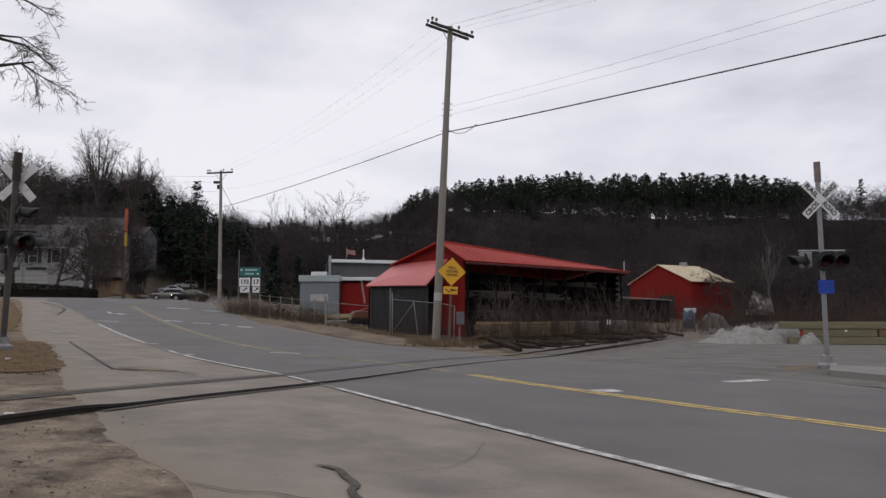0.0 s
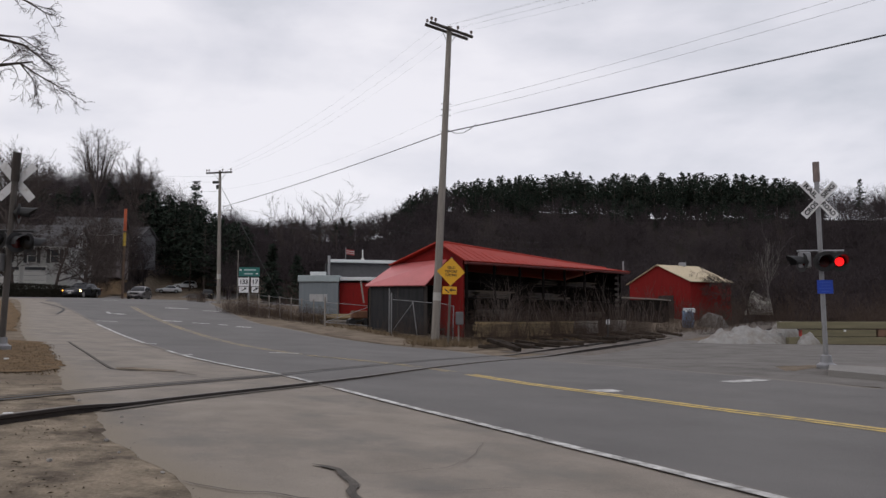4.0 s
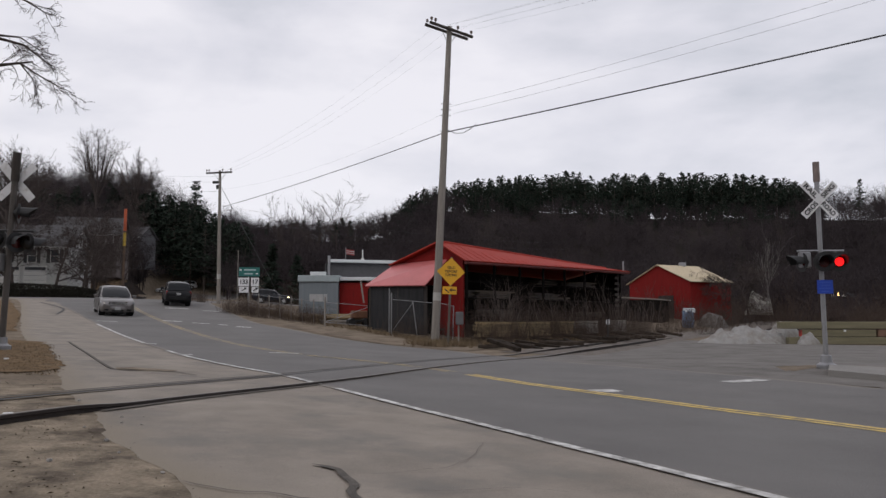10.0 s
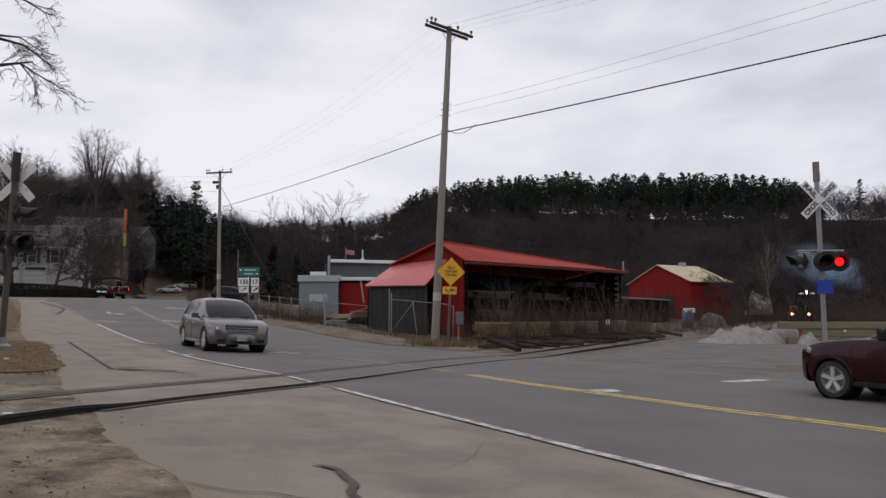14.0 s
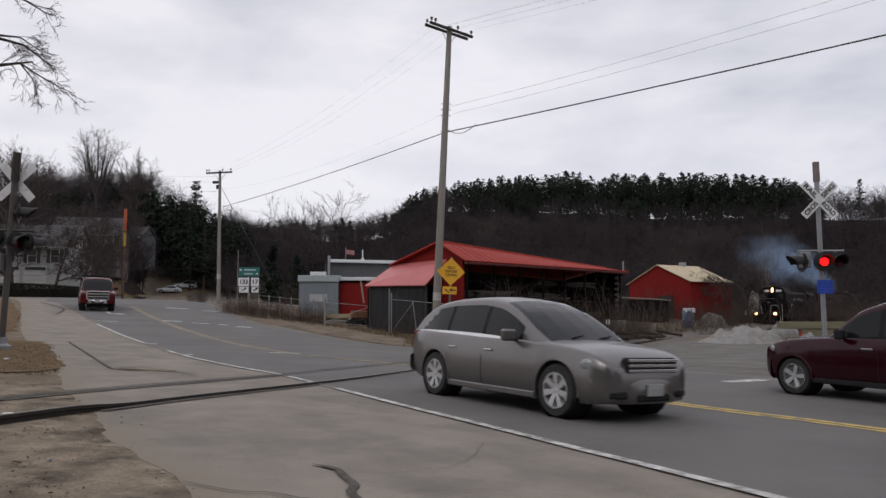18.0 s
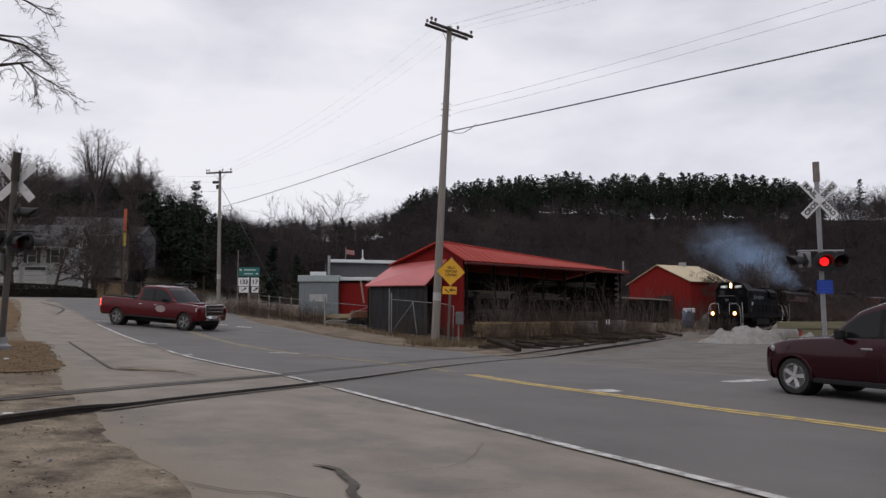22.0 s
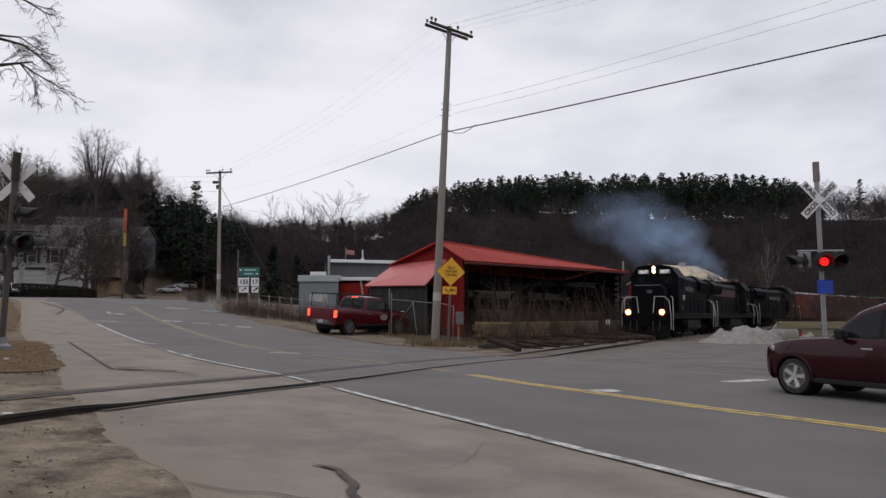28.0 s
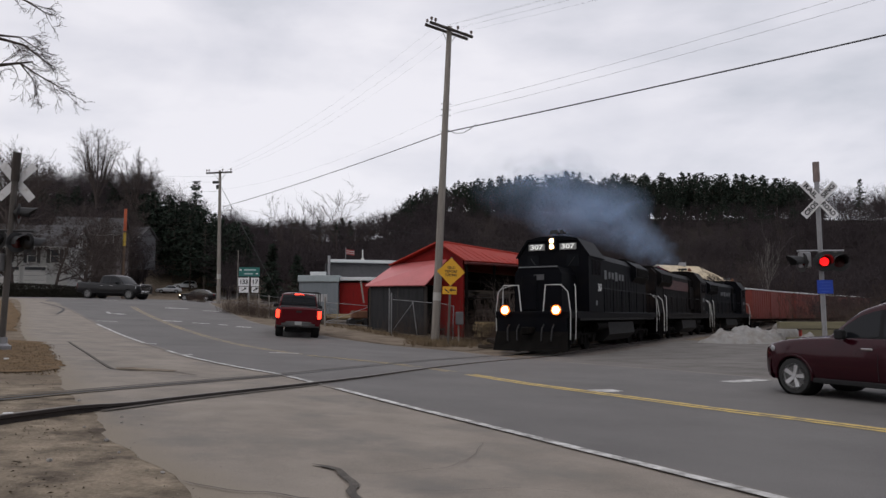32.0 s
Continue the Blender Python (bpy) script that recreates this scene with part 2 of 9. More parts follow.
# ---------------------------------------------------------------- materials
def mat(name, color, rough=0.7, metal=0.0, vary=0.25, scale=3.0, fine=40.0, bump=0.2, dirt=None, dirt_amount=0.0, dirt_scale=1.5,
        spread=0.0, glow=None, power=0.0, stretch=(1, 1, 1), coat=0.0, spec=0.5, edge=None, edge_width=0.5):
    """A procedural surface: two scales of colour variation, stains and fine relief, in metres."""
    m = bpy.data.materials.new(name)
    m.use_nodes = True
    nt = m.node_tree
    n, l = nt.nodes, nt.links
    b = n["Principled BSDF"]
    b.inputs["Roughness"].default_value, b.inputs["Metallic"].default_value = rough, metal
    b.inputs["Specular IOR Level"].default_value = spec
    b.inputs["Coat Weight"].default_value = coat
    co, mp = n.new("ShaderNodeTexCoord"), n.new("ShaderNodeMapping")
    mp.inputs["Scale"].default_value = stretch
    l.new(co.outputs["Object"], mp.inputs["Vector"])
    big, small = n.new("ShaderNodeTexNoise"), n.new("ShaderNodeTexNoise")
    big.inputs["Scale"].default_value, big.inputs["Detail"].default_value = scale, 6
    small.inputs["Scale"].default_value, small.inputs["Detail"].default_value = fine, 4
    for t in (big, small):
        l.new(mp.outputs["Vector"], t.inputs["Vector"])
    mixv = n.new("ShaderNodeMix")
    mixv.inputs["Factor"].default_value = 0.4
    l.new(big.outputs["Fac"], mixv.inputs["A"])
    l.new(small.outputs["Fac"], mixv.inputs["B"])
    ramp = n.new("ShaderNodeValToRGB")
    lo = [c * (1 - vary) for c in color[:3]]
    hi = [min(1, c * (1 + vary)) for c in color[:3]]
    e = ramp.color_ramp.elements
    e[0].position, e[0].color = 0.32, (*lo, 1)
    e[1].position, e[1].color = 0.68, (*hi, 1)
    l.new(mixv.outputs["Result"], ramp.inputs["Fac"])
    colour = ramp.outputs["Color"]
    if spread:
        info, hsv, rr = n.new("ShaderNodeObjectInfo"), n.new("ShaderNodeHueSaturation"), n.new("ShaderNodeMapRange")
        rr.inputs["To Min"].default_value, rr.inputs["To Max"].default_value = 1 - spread, 1 + spread
        l.new(info.outputs["Random"], rr.inputs["Value"])
        l.new(rr.outputs["Result"], hsv.inputs["Value"])
        l.new(colour, hsv.inputs["Color"])
        colour = hsv.outputs["Color"]
    if dirt is not None:
        st, sr, mx = n.new("ShaderNodeTexNoise"), n.new("ShaderNodeValToRGB"), n.new("ShaderNodeMix")
        st.inputs["Scale"].default_value, st.inputs["Detail"].default_value, st.inputs["Roughness"].default_value = dirt_scale, 8, 0.65
        l.new(mp.outputs["Vector"], st.inputs["Vector"])
        sr.color_ramp.elements[0].position = 0.62 - 0.3 * dirt_amount
        sr.color_ramp.elements[1].position = 0.78 - 0.2 * dirt_amount
        l.new(st.outputs["Fac"], sr.inputs["Fac"])
        mx.data_type = "RGBA"
        l.new(sr.outputs["Color"], mx.inputs["Factor"])
        l.new(colour, mx.inputs["A"])
        mx.inputs["B"].default_value = (*dirt, 1)
        colour = mx.outputs["Result"]
    if edge is not None:
        uv, sp, dist, wob, rg, mx = (n.new("ShaderNodeUVMap"), n.new("ShaderNodeSeparateXYZ"), n.new("ShaderNodeMath"), n.new("ShaderNodeMath"), n.new("ShaderNodeMapRange"), n.new("ShaderNodeMix"))
        uv.uv_map, dist.operation, wob.operation, mx.data_type = "edge", "MINIMUM", "MULTIPLY_ADD", "RGBA"
        l.new(uv.outputs["UV"], sp.inputs["Vector"])
        l.new(sp.outputs["X"], dist.inputs[0])
        l.new(sp.outputs["Y"], dist.inputs[1])
        l.new(mixv.outputs["Result"], wob.inputs[0])
        wob.inputs[1].default_value = -3.2 * edge_width
        l.new(dist.outputs["Value"], wob.inputs[2])
        rg.inputs["From Min"].default_value, rg.inputs["From Max"].default_value = -1.6 * edge_width, -0.6 * edge_width
        rg.inputs["To Min"].default_value, rg.inputs["To Max"].default_value = 1.0, 0.0
        l.new(wob.outputs["Value"], rg.inputs["Value"])
        l.new(rg.outputs["Result"], mx.inputs["Factor"])
        l.new(colour, mx.inputs["A"])
        mx.inputs["B"].default_value = (*edge, 1)
        colour = mx.outputs["Result"]
    l.new(colour, b.inputs["Base Color"])
    if bump:
        bp = n.new("ShaderNodeBump")
        bp.inputs["Strength"].default_value, bp.inputs["Distance"].default_value = bump, 0.02
        l.new(small.outputs["Fac"], bp.inputs["Height"])
        l.new(bp.outputs["Normal"], b.inputs["Normal"])
    if glow:
        b.inputs["Emission Color"].default_value, b.inputs["Emission Strength"].default_value = (*glow, 1), power
    return m


def island_mat(name, color, vary=0.4, rough=0.9):
    """For joined pieces: each island has its own shade."""
    m = bpy.data.materials.new(name)
    m.use_nodes = True
    n, l = m.node_tree.nodes, m.node_tree.links
    b = n["Principled BSDF"]
    b.inputs["Roughness"].default_value = rough
    b.inputs["Specular IOR Level"].default_value = 0.15
    geo, hsv, rr = n.new("ShaderNodeNewGeometry"), n.new("ShaderNodeHueSaturation"), n.new("ShaderNodeMapRange")
    rr.inputs["To Min"].default_value, rr.inputs["To Max"].default_value = 1 - vary, 1 + vary
    l.new(geo.outputs["Random Per Island"], rr.inputs["Value"])
    l.new(rr.outputs["Result"], hsv.inputs["Value"])
    hsv.inputs["Color"].default_value = (*color, 1)
    l.new(hsv.outputs["Color"], b.inputs["Base Color"])
    return m


ASPHALT = mat("asphalt", (0.120, 0.113, 0.108), 0.87, vary=0.24, scale=0.5, fine=55, bump=0.4, dirt=(0.140, 0.134, 0.128), dirt_amount=0.36, dirt_scale=0.35, edge=(0.200, 0.176, 0.150), edge_width=0.22)
OLD_ASPHALT = mat("old_asphalt", (0.225, 0.194, 0.162), 0.9, vary=0.28, scale=1.3, fine=60, bump=0.45, dirt=(0.155, 0.140, 0.124), dirt_amount=0.42, dirt_scale=0.9, edge=(0.215, 0.180, 0.138), edge_width=0.6)
DUSTY = mat("dusty_pavement", (0.135, 0.124, 0.113), 0.92, vary=0.3, scale=0.6, fine=30, bump=0.4, dirt=(0.085, 0.075, 0.066), dirt_amount=0.55, dirt_scale=0.7, edge=(0.125, 0.112, 0.100), edge_width=0.8)
EARTH = mat("earth", (0.175, 0.140, 0.105), 0.97, vary=0.4, scale=1.1, fine=22, bump=0.8, dirt=(0.085, 0.066, 0.05), dirt_amount=0.35, dirt_scale=1.3, spec=0.1)
DARK_EARTH = mat("weedy_dark_earth", (0.105, 0.082, 0.060), 0.97, vary=0.5, scale=1.4, fine=18, bump=1.0, dirt=(0.15, 0.115, 0.075), dirt_amount=0.3, dirt_scale=1.8, spec=0.1)
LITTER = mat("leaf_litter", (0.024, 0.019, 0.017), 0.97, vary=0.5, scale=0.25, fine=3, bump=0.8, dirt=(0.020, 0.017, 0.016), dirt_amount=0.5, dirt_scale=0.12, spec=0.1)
SAND = mat("sandy_dirt", (0.225, 0.183, 0.138), 0.96, vary=0.3, scale=1.5, fine=26, bump=0.9, dirt=(0.075, 0.060, 0.046), dirt_amount=0.5, dirt_scale=2.2, spec=0.1)
DIRT = mat("trampled_dirt", (0.235, 0.193, 0.145), 0.97, vary=0.42, scale=3.2, fine=34, bump=1.0, dirt=(0.078, 0.063, 0.050), dirt_amount=0.56, dirt_scale=2.0, spec=0.08, edge=(0.215, 0.180, 0.138), edge_width=0.3)
DEAD_GRASS = mat("dead_grass", (0.150, 0.100, 0.056), 0.95, vary=0.45, scale=5, fine=70, bump=1.0, dirt=(0.09, 0.07, 0.045), dirt_amount=0.35, dirt_scale=3, spec=0.1)
YELLOW_PAINT = mat("yellow_road_paint", (0.60, 0.43, 0.13), 0.75, vary=0.2, scale=2, fine=40, bump=0.2, dirt=(0.17, 0.155, 0.12), dirt_amount=0.5, dirt_scale=4)
WORN_YELLOW = mat("worn_yellow_road_paint", (0.36, 0.27, 0.13), 0.8, vary=0.25, scale=2, fine=40, bump=0.2, dirt=(0.15, 0.14, 0.125), dirt_amount=0.85, dirt_scale=2.5)
WHITE_PAINT = mat("white_road_paint", (0.62, 0.61, 0.59), 0.75, vary=0.12, scale=2, fine=40, bump=0.2, dirt=(0.17, 0.16, 0.15), dirt_amount=0.78, dirt_scale=5)
TAR = mat("tar", (0.035, 0.033, 0.031), 0.7, vary=0.3, scale=4, fine=50)
BROKEN = mat("broken_asphalt", (0.085, 0.074, 0.064), 0.95, vary=0.5, scale=6, fine=40, bump=0.9)
CONCRETE = mat("concrete", (0.20, 0.19, 0.178), 0.9, vary=0.15, scale=1.2, fine=50, bump=0.25, dirt=(0.2, 0.185, 0.17), dirt_amount=0.4)
RAIL_STEEL = mat("rail_steel", (0.030, 0.022, 0.019), 0.8, 0.1, vary=0.3, scale=6, fine=60)
RAIL_TOP = mat("polished_rail", (0.15, 0.13, 0.115), 0.55, 0.4, vary=0.1, scale=6, fine=60, bump=0.05)
TIE = mat("old_tie", (0.042, 0.033, 0.027), 0.97, vary=0.5, scale=5, fine=40, bump=0.8, spread=0.45, spec=0.08)
GREY_WOOD = mat("weathered_pole_wood", (0.205, 0.185, 0.165), 0.9, vary=0.3, scale=3, fine=35, bump=0.6, stretch=(3, 3, 0.25))
DARK_WOOD = mat("dark_timber", (0.036, 0.029, 0.025), 0.9, vary=0.4, scale=3, fine=30, bump=0.5, stretch=(2, 2, 0.4))
GALV = mat("galvanised_steel", (0.27, 0.27, 0.28), 0.5, 0.7, vary=0.15, scale=6, fine=50, bump=0.05)
MAST = mat("aluminium_mast", (0.25, 0.25, 0.26), 0.55, 0.5, vary=0.15, scale=4, fine=40, bump=0.05)
BLACK_METAL = mat("black_metal", (0.018, 0.018, 0.019), 0.55, 0.2, vary=0.3, scale=5, fine=40, bump=0.05)
SIGN_WHITE = mat("sign_white", (0.62, 0.62, 0.63), 0.5, vary=0.08, scale=4, fine=30, bump=0.02, dirt=(0.4, 0.38, 0.36), dirt_amount=0.25, dirt_scale=5)
SIGN_BLACK = mat("sign_black", (0.02, 0.02, 0.021), 0.6, vary=0.2)
SIGN_YELLOW = mat("sign_yellow", (0.62, 0.32, 0.015), 0.45, vary=0.08, scale=3, fine=30, bump=0.02)
SIGN_GREEN = mat("sign_green", (0.010, 0.115, 0.105), 0.5, vary=0.12, scale=3, fine=30, bump=0.02)
SIGN_BLUE = mat("sign_blue", (0.010, 0.045, 0.33), 0.45, vary=0.1, scale=3, fine=30, bump=0.02)
RED_LENS = mat("dark_red_lens", (0.05, 0.004, 0.004), 0.2, vary=0.2, bump=0)
RED_GLOW = mat("lit_red_lens", (0.8, 0.02, 0.01), 0.3, vary=0.05, bump=0, glow=(1.0, 0.010, 0.012), power=1.7)
# ---------------------------------------------------------------- ground, road, railway
def ground_sheet():
    ys = np.concatenate([np.arange(-60, -8, 6.0), np.arange(-8, 60, 0.7), np.arange(60, 130, 2.0), np.arange(130, 330, 5.0), np.arange(330, 1500, 60.0)])
    us = np.linspace(-1, 1, 150)
    us = np.sign(us) * (0.45 * np.abs(us) + 0.55 * np.abs(us) ** 2.2)
    s = Shape()
    half = 45 + 1.0 * np.maximum(ys, 0)
    x, y = us[None] * half[:, None], np.repeat(ys[:, None], len(us), 1)
    z = ground_zs(x, y)
    fade = smooth((y - 100) / 60)
    for i in range(len(ys)):
        for j in range(len(us)):
            zz = z[i, j]
            zz += 1.4 * fade[i, j] * noise.noise(Vector((x[i, j] * 0.03, y[i, j] * 0.03, 0)))
            s.v.append((x[i, j], y[i, j], zz))
    w = len(us)
    for i in range(len(ys) - 1):
        for j in range(w - 1):
            s.f.append((i * w + j, (i + 1) * w + j, (i + 1) * w + j + 1, i * w + j + 1))
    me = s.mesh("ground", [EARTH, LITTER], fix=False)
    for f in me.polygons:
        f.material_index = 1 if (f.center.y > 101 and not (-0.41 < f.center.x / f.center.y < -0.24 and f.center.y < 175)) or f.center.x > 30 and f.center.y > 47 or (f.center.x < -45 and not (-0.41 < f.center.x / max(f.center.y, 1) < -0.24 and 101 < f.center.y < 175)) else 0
    me.shade_smooth()
    me.flip_normals()
    return tagged(new("ground", me), "bare brown earth and dead leaves in early spring", "ground", kind="structure")


ground_sheet()
ROAD_MID = line_xy([(9.5, 2.5), (5.58, 9.42), (4.39, 11.2), (3.14, 13.1), (1.79, 15.1), (0.22, 17.9), (-1.45, 20.2), (-5.13, 23.9), (-10.5, 32.2),
                    (-15, 39.7), (-22.0, 52), (-25.5, 60), (-27.5, 70), (-29, 82), (-32, 95)], 0.4)
EDGE = line_xy([(6, -1), (2.39, 5.65), (1.25, 7.65), (0.75, 8.51), (-0.68, 10.76), (-2.02, 13.07), (-3.34, 15.2), (-4.89, 17.0), (-7.05, 20.0),
                (-10.68, 26.19), (-16.69, 35.64), (-22, 44), (-28, 53)], 0.4)
ROAD_L = line_xy([(6.2, -3), (2.2, 5.5), (1.05, 7.55), (-0.9, 10.6), (-2.2, 12.9), (-3.5, 15.0), (-5.1, 16.8), (-7.3, 19.8), (-10.9, 26.0), (-17, 35.5),
                  (-22.3, 44), (-28.4, 52.5), (-31.5, 60), (-33.8, 70), (-38, 78), (-41, 88), (-42.5, 100), (-44, 112), (-50, 150)], 0.6)
ROAD_L = np.vstack([[[7.2, -3.2]], offset(EDGE, -0.06), ROAD_L[ROAD_L[:, 1] > 53.6]])
ROAD_R = line_xy([(17, 3), (10.2, 12), (8.0, 15.5), (6.2, 19), (4.3, 22.5), (2.2, 26.5), (0.3, 29.7), (-2.28, 31.85), (-4.9, 34.9), (-8, 39.6), (-11.2, 43.8),
                  (-15.6, 53), (-18.9, 60), (-21.5, 70), (-24, 82), (-27.5, 92), (-32, 105), (-41, 150)], 0.6)


def structure(name, shape, material, label):
    return tagged(new(name, shape.mesh(name, material, 0, fix=False)), label, name.split("_")[0], kind="structure")


structure("road", sheet(ROAD_L, ROAD_R, 0.020, 14, 260, 0.005, 0.03), ASPHALT, "grey worn asphalt road bending uphill past the railway crossing")
APRON_L = line_xy([(-0.5, -4), (-1.2, 2), (-1.6, 4.8), (-2.3, 5.8), (-3.1, 6.9), (-3.9, 8.3), (-5.3, 10.4), (-8.3, 15.7), (-16.2, 28.4), (-30.1, 52.3), (-36, 60)], 0.5)
APRON_R = line_xy([(7.5, -4), (3.2, 6), (1.9, 8), (-0.2, 11.2), (-1.5, 13.5), (-2.6, 15.8), (-4.4, 17.4), (-6.5, 20.4), (-10.2, 26.5), (-16, 36), (-27.5, 53), (-32, 60)], 0.5)
structure("pavement", sheet(APRON_L, APRON_R, 0.0075, 12, 420, 0, 0.10), OLD_ASPHALT, "pale worn pavement with sand and cracks beside the road")
structure("dirt", sheet(line_xy([(-12, -5), (-11, 3), (-9, 6.5), (-7.6, 9), (-7.6, 11.2)]), line_xy([(0.6, -4), (-0.1, 2), (-0.5, 4.8), (-1.8, 6.9), (-3.9, 10.6)]), 0.005, 16, 60, 0, 0.2),
          DIRT, "sandy dirt with dead leaves and ruts beside the track")
structure("gravel_lot", sheet(line_xy([(14, 8), (8.0, 15.5), (6.2, 19), (4.3, 22.5), (2.6, 26.5), (4.2, 28.6)]), line_xy([(34, 14), (32, 22), (30, 30), (24, 41), (15, 46.5), (12.6, 44.0)]), 0.016, 16, 120, 0, 0.3),
          DUSTY, "dusty broken pavement and gravel beside the road")
structure("verge_gravel", sheet(line_xy([(0.9, 30.2), (-2.0, 32.3), (-4.6, 35.3), (-7.6, 40.0), (-10.8, 44.2), (-15.2, 53)]), line_xy([(2.4, 33.5), (-0.6, 36.0), (-2.8, 41.5), (-5.0, 46.5), (-9.4, 47.2), (-13.6, 54)]), 0.018, 8, 80, 0, 0.4),
          EARTH, "sandy gravel verge in front of the yard fence")
structure("grass_1", sheet(line_xy([(-8.6, 11.9), (-7.6, 12.3), (-7.05, 13.0), (-7.5, 14.6), (-9.3, 17.6), (-11.0, 20.6), (-12.6, 23.4)]), line_xy([(-8.9, 11.9), (-10.5, 11.6), (-12.5, 12.5), (-14.5, 16), (-17, 20), (-18.5, 24)]), 0.018, 16, 170, 0, 0.2),
          DEAD_GRASS, "dry brown winter grass beside the pavement")
structure("grass_2", sheet(line_xy([(-16.6, 28.6), (-23, 40), (-31.2, 53)]), line_xy([(-24, 26), (-32, 38), (-40, 52)]), 0.022, 10, 50, 0.02, 0.2),
          DEAD_GRASS, "dry brown winter grass beside the pavement")
structure("verge_litter", sheet(line_xy([(2.4, 33.2), (6.2, 38.2), (11.8, 48.5), (24.2, 70)]), line_xy([(-0.6, 38.5), (4.0, 44.0), (11.5, 53), (20, 72)]), 0.02, 10, 80, 0, 0.7), DARK_EARTH, "dark earth with dead weeds beside the track")
structure("sand_patch", sheet(line_xy([(-6.5, 14.75), (-5.9, 15.05), (-5.3, 14.85)], 0.15), line_xy([(-6.3, 14.3), (-5.8, 14.25), (-5.3, 14.55)], 0.15), 0.019, 5, 14, 0, 0.2), SAND, "tan sand washed onto the pavement")
structure("side_street", sheet(line_xy([(-27, 57.5), (-40, 61), (-62, 62)]), line_xy([(-29, 69), (-40, 68.5), (-62, 70)]), 0.022, 6, 40), ASPHALT, "grey asphalt side street")
structure("side_road", sheet(line_xy([(-23, 79), (-16, 83.5), (4, 90)]), line_xy([(-28, 93), (-18, 94), (2, 100)]), 0.022, 6, 40), ASPHALT, "grey asphalt side road")
structure("bank_grass", sheet(line_xy([(-38.6, 78), (-41.8, 88), (-43.4, 102), (-45, 114)]), line_xy([(-54, 76), (-56, 88), (-56, 104), (-56, 120)]), 0.05, 12, 50, 0, 0.5),
          DEAD_GRASS, "brown grassy bank rising behind the junction")


def cut(c, p, q):
    """The stretch of a curve between the points nearest to p and q."""
    i = int(np.argmin(((c - np.array(p)) ** 2).sum(1)))
    j = int(np.argmin(((c - np.array(q)) ** 2).sum(1)))
    return c[min(i, j):max(i, j) + 1]


def paint(name, shape, material, label):
    structure(name, shape, material, label)


for k, (p, q) in enumerate((((9.5, 2.5), (0.62, 17.25)), ((0.25, 17.85), (-0.45, 18.8)), ((-0.75, 19.25), (-4.0, 22.6)), ((-4.4, 23.1), (-21.5, 51)))):
    c = cut(ROAD_MID, p, q)
    for d in (-0.10, 0.10):
        paint("centre_line", stripe(offset(c, d), 0.125, 0.026, max(4, len(c))), YELLOW_PAINT if k < 1 else WORN_YELLOW, "double yellow centre line, worn")
for p, q in (((6, -1), (-1.75, 12.6)), ((-2.2, 13.4), (-3.05, 14.8)), ((-3.25, 15.1), (-7.0, 20.0)), ((-7.4, 20.6), (-8.2, 22.0)), ((-10.4, 25.7), (-16.6, 35.5))):
    c = cut(EDGE, p, q)
    paint("edge_line", stripe(c, 0.145, 0.026, max(4, len(c))), WHITE_PAINT, "white edge line, worn")


def bar(x, y, az, length, width, name="road_mark", label="worn white road marking"):
    d = np.array([math.sin(radians(az)), math.cos(radians(az))]) * length / 2
    c = np.array([np.array([x, y]) - d, np.array([x, y]), np.array([x, y]) + d])
    paint(name, stripe(c, width, 0.028, 5), WHITE_PAINT, label)


bar(3.05, 14.0, 66, 0.55, 0.45)
bar(6.55, 16.1, 62, 1.15, 0.40)
bar(-5.0, 23.3, 80, 0.9, 0.35)
bar(-7.05, 20.2, 70, 0.42, 0.22)
for px, py, az, ln, wd in ((-14.9, 40.6, 86, 1.0, 0.5), (-13.2, 40.2, 86, 0.9, 0.4), (-11.9, 40.0, 84, 0.5, 0.4), (-10.6, 39.3, 80, 0.8, 0.5), (-17.2, 37.8, 80, 1.0, 0.25),
                           (-18.6, 51.5, 82, 1.6, 0.45), (-16.0, 51.0, 82, 1.2, 0.4), (-20.2, 44.5, -30, 1.7, 0.22), (-19.3, 43.9, -60, 0.9, 0.5),
                           (-26.0, 57.5, 85, 1.2, 0.4), (-10.0, 25.4, 75, 0.35, 0.2)):
    bar(px, py, az, ln, wd)

# the low kerb of the driveway, cracks and patches
structure("kerb_1", sheet(line_xy([(-6.35, 14.35), (-7.0, 15.4), (-9.6, 19.8), (-12.15, 24.1)], 0.4), line_xy([(-6.42, 14.35), (-7.07, 15.4), (-9.67, 19.8), (-12.22, 24.1)], 0.4), 0.0235, 2, 24, 0.02), BROKEN, "dark low kerb edge")
structure("sidewalk", sheet(line_xy([(8.95, 17.25), (10.0, 14.6), (12.2, 11), (15, 7)]), line_xy([(9.9, 19.0), (12.2, 16.6), (15, 13), (18, 9)]), 0.15, 4, 30, 0.2), CONCRETE, "grey concrete pavement slab with a kerb")
structure("verge_2", sheet(line_xy([(8.6, 18.6), (9.6, 19.4), (11.5, 18.2)]), line_xy([(9.2, 20.6), (10.8, 21.2), (13, 20.0)]), 0.020, 6, 30, 0, 0.5), EARTH, "brown earth round the mast")


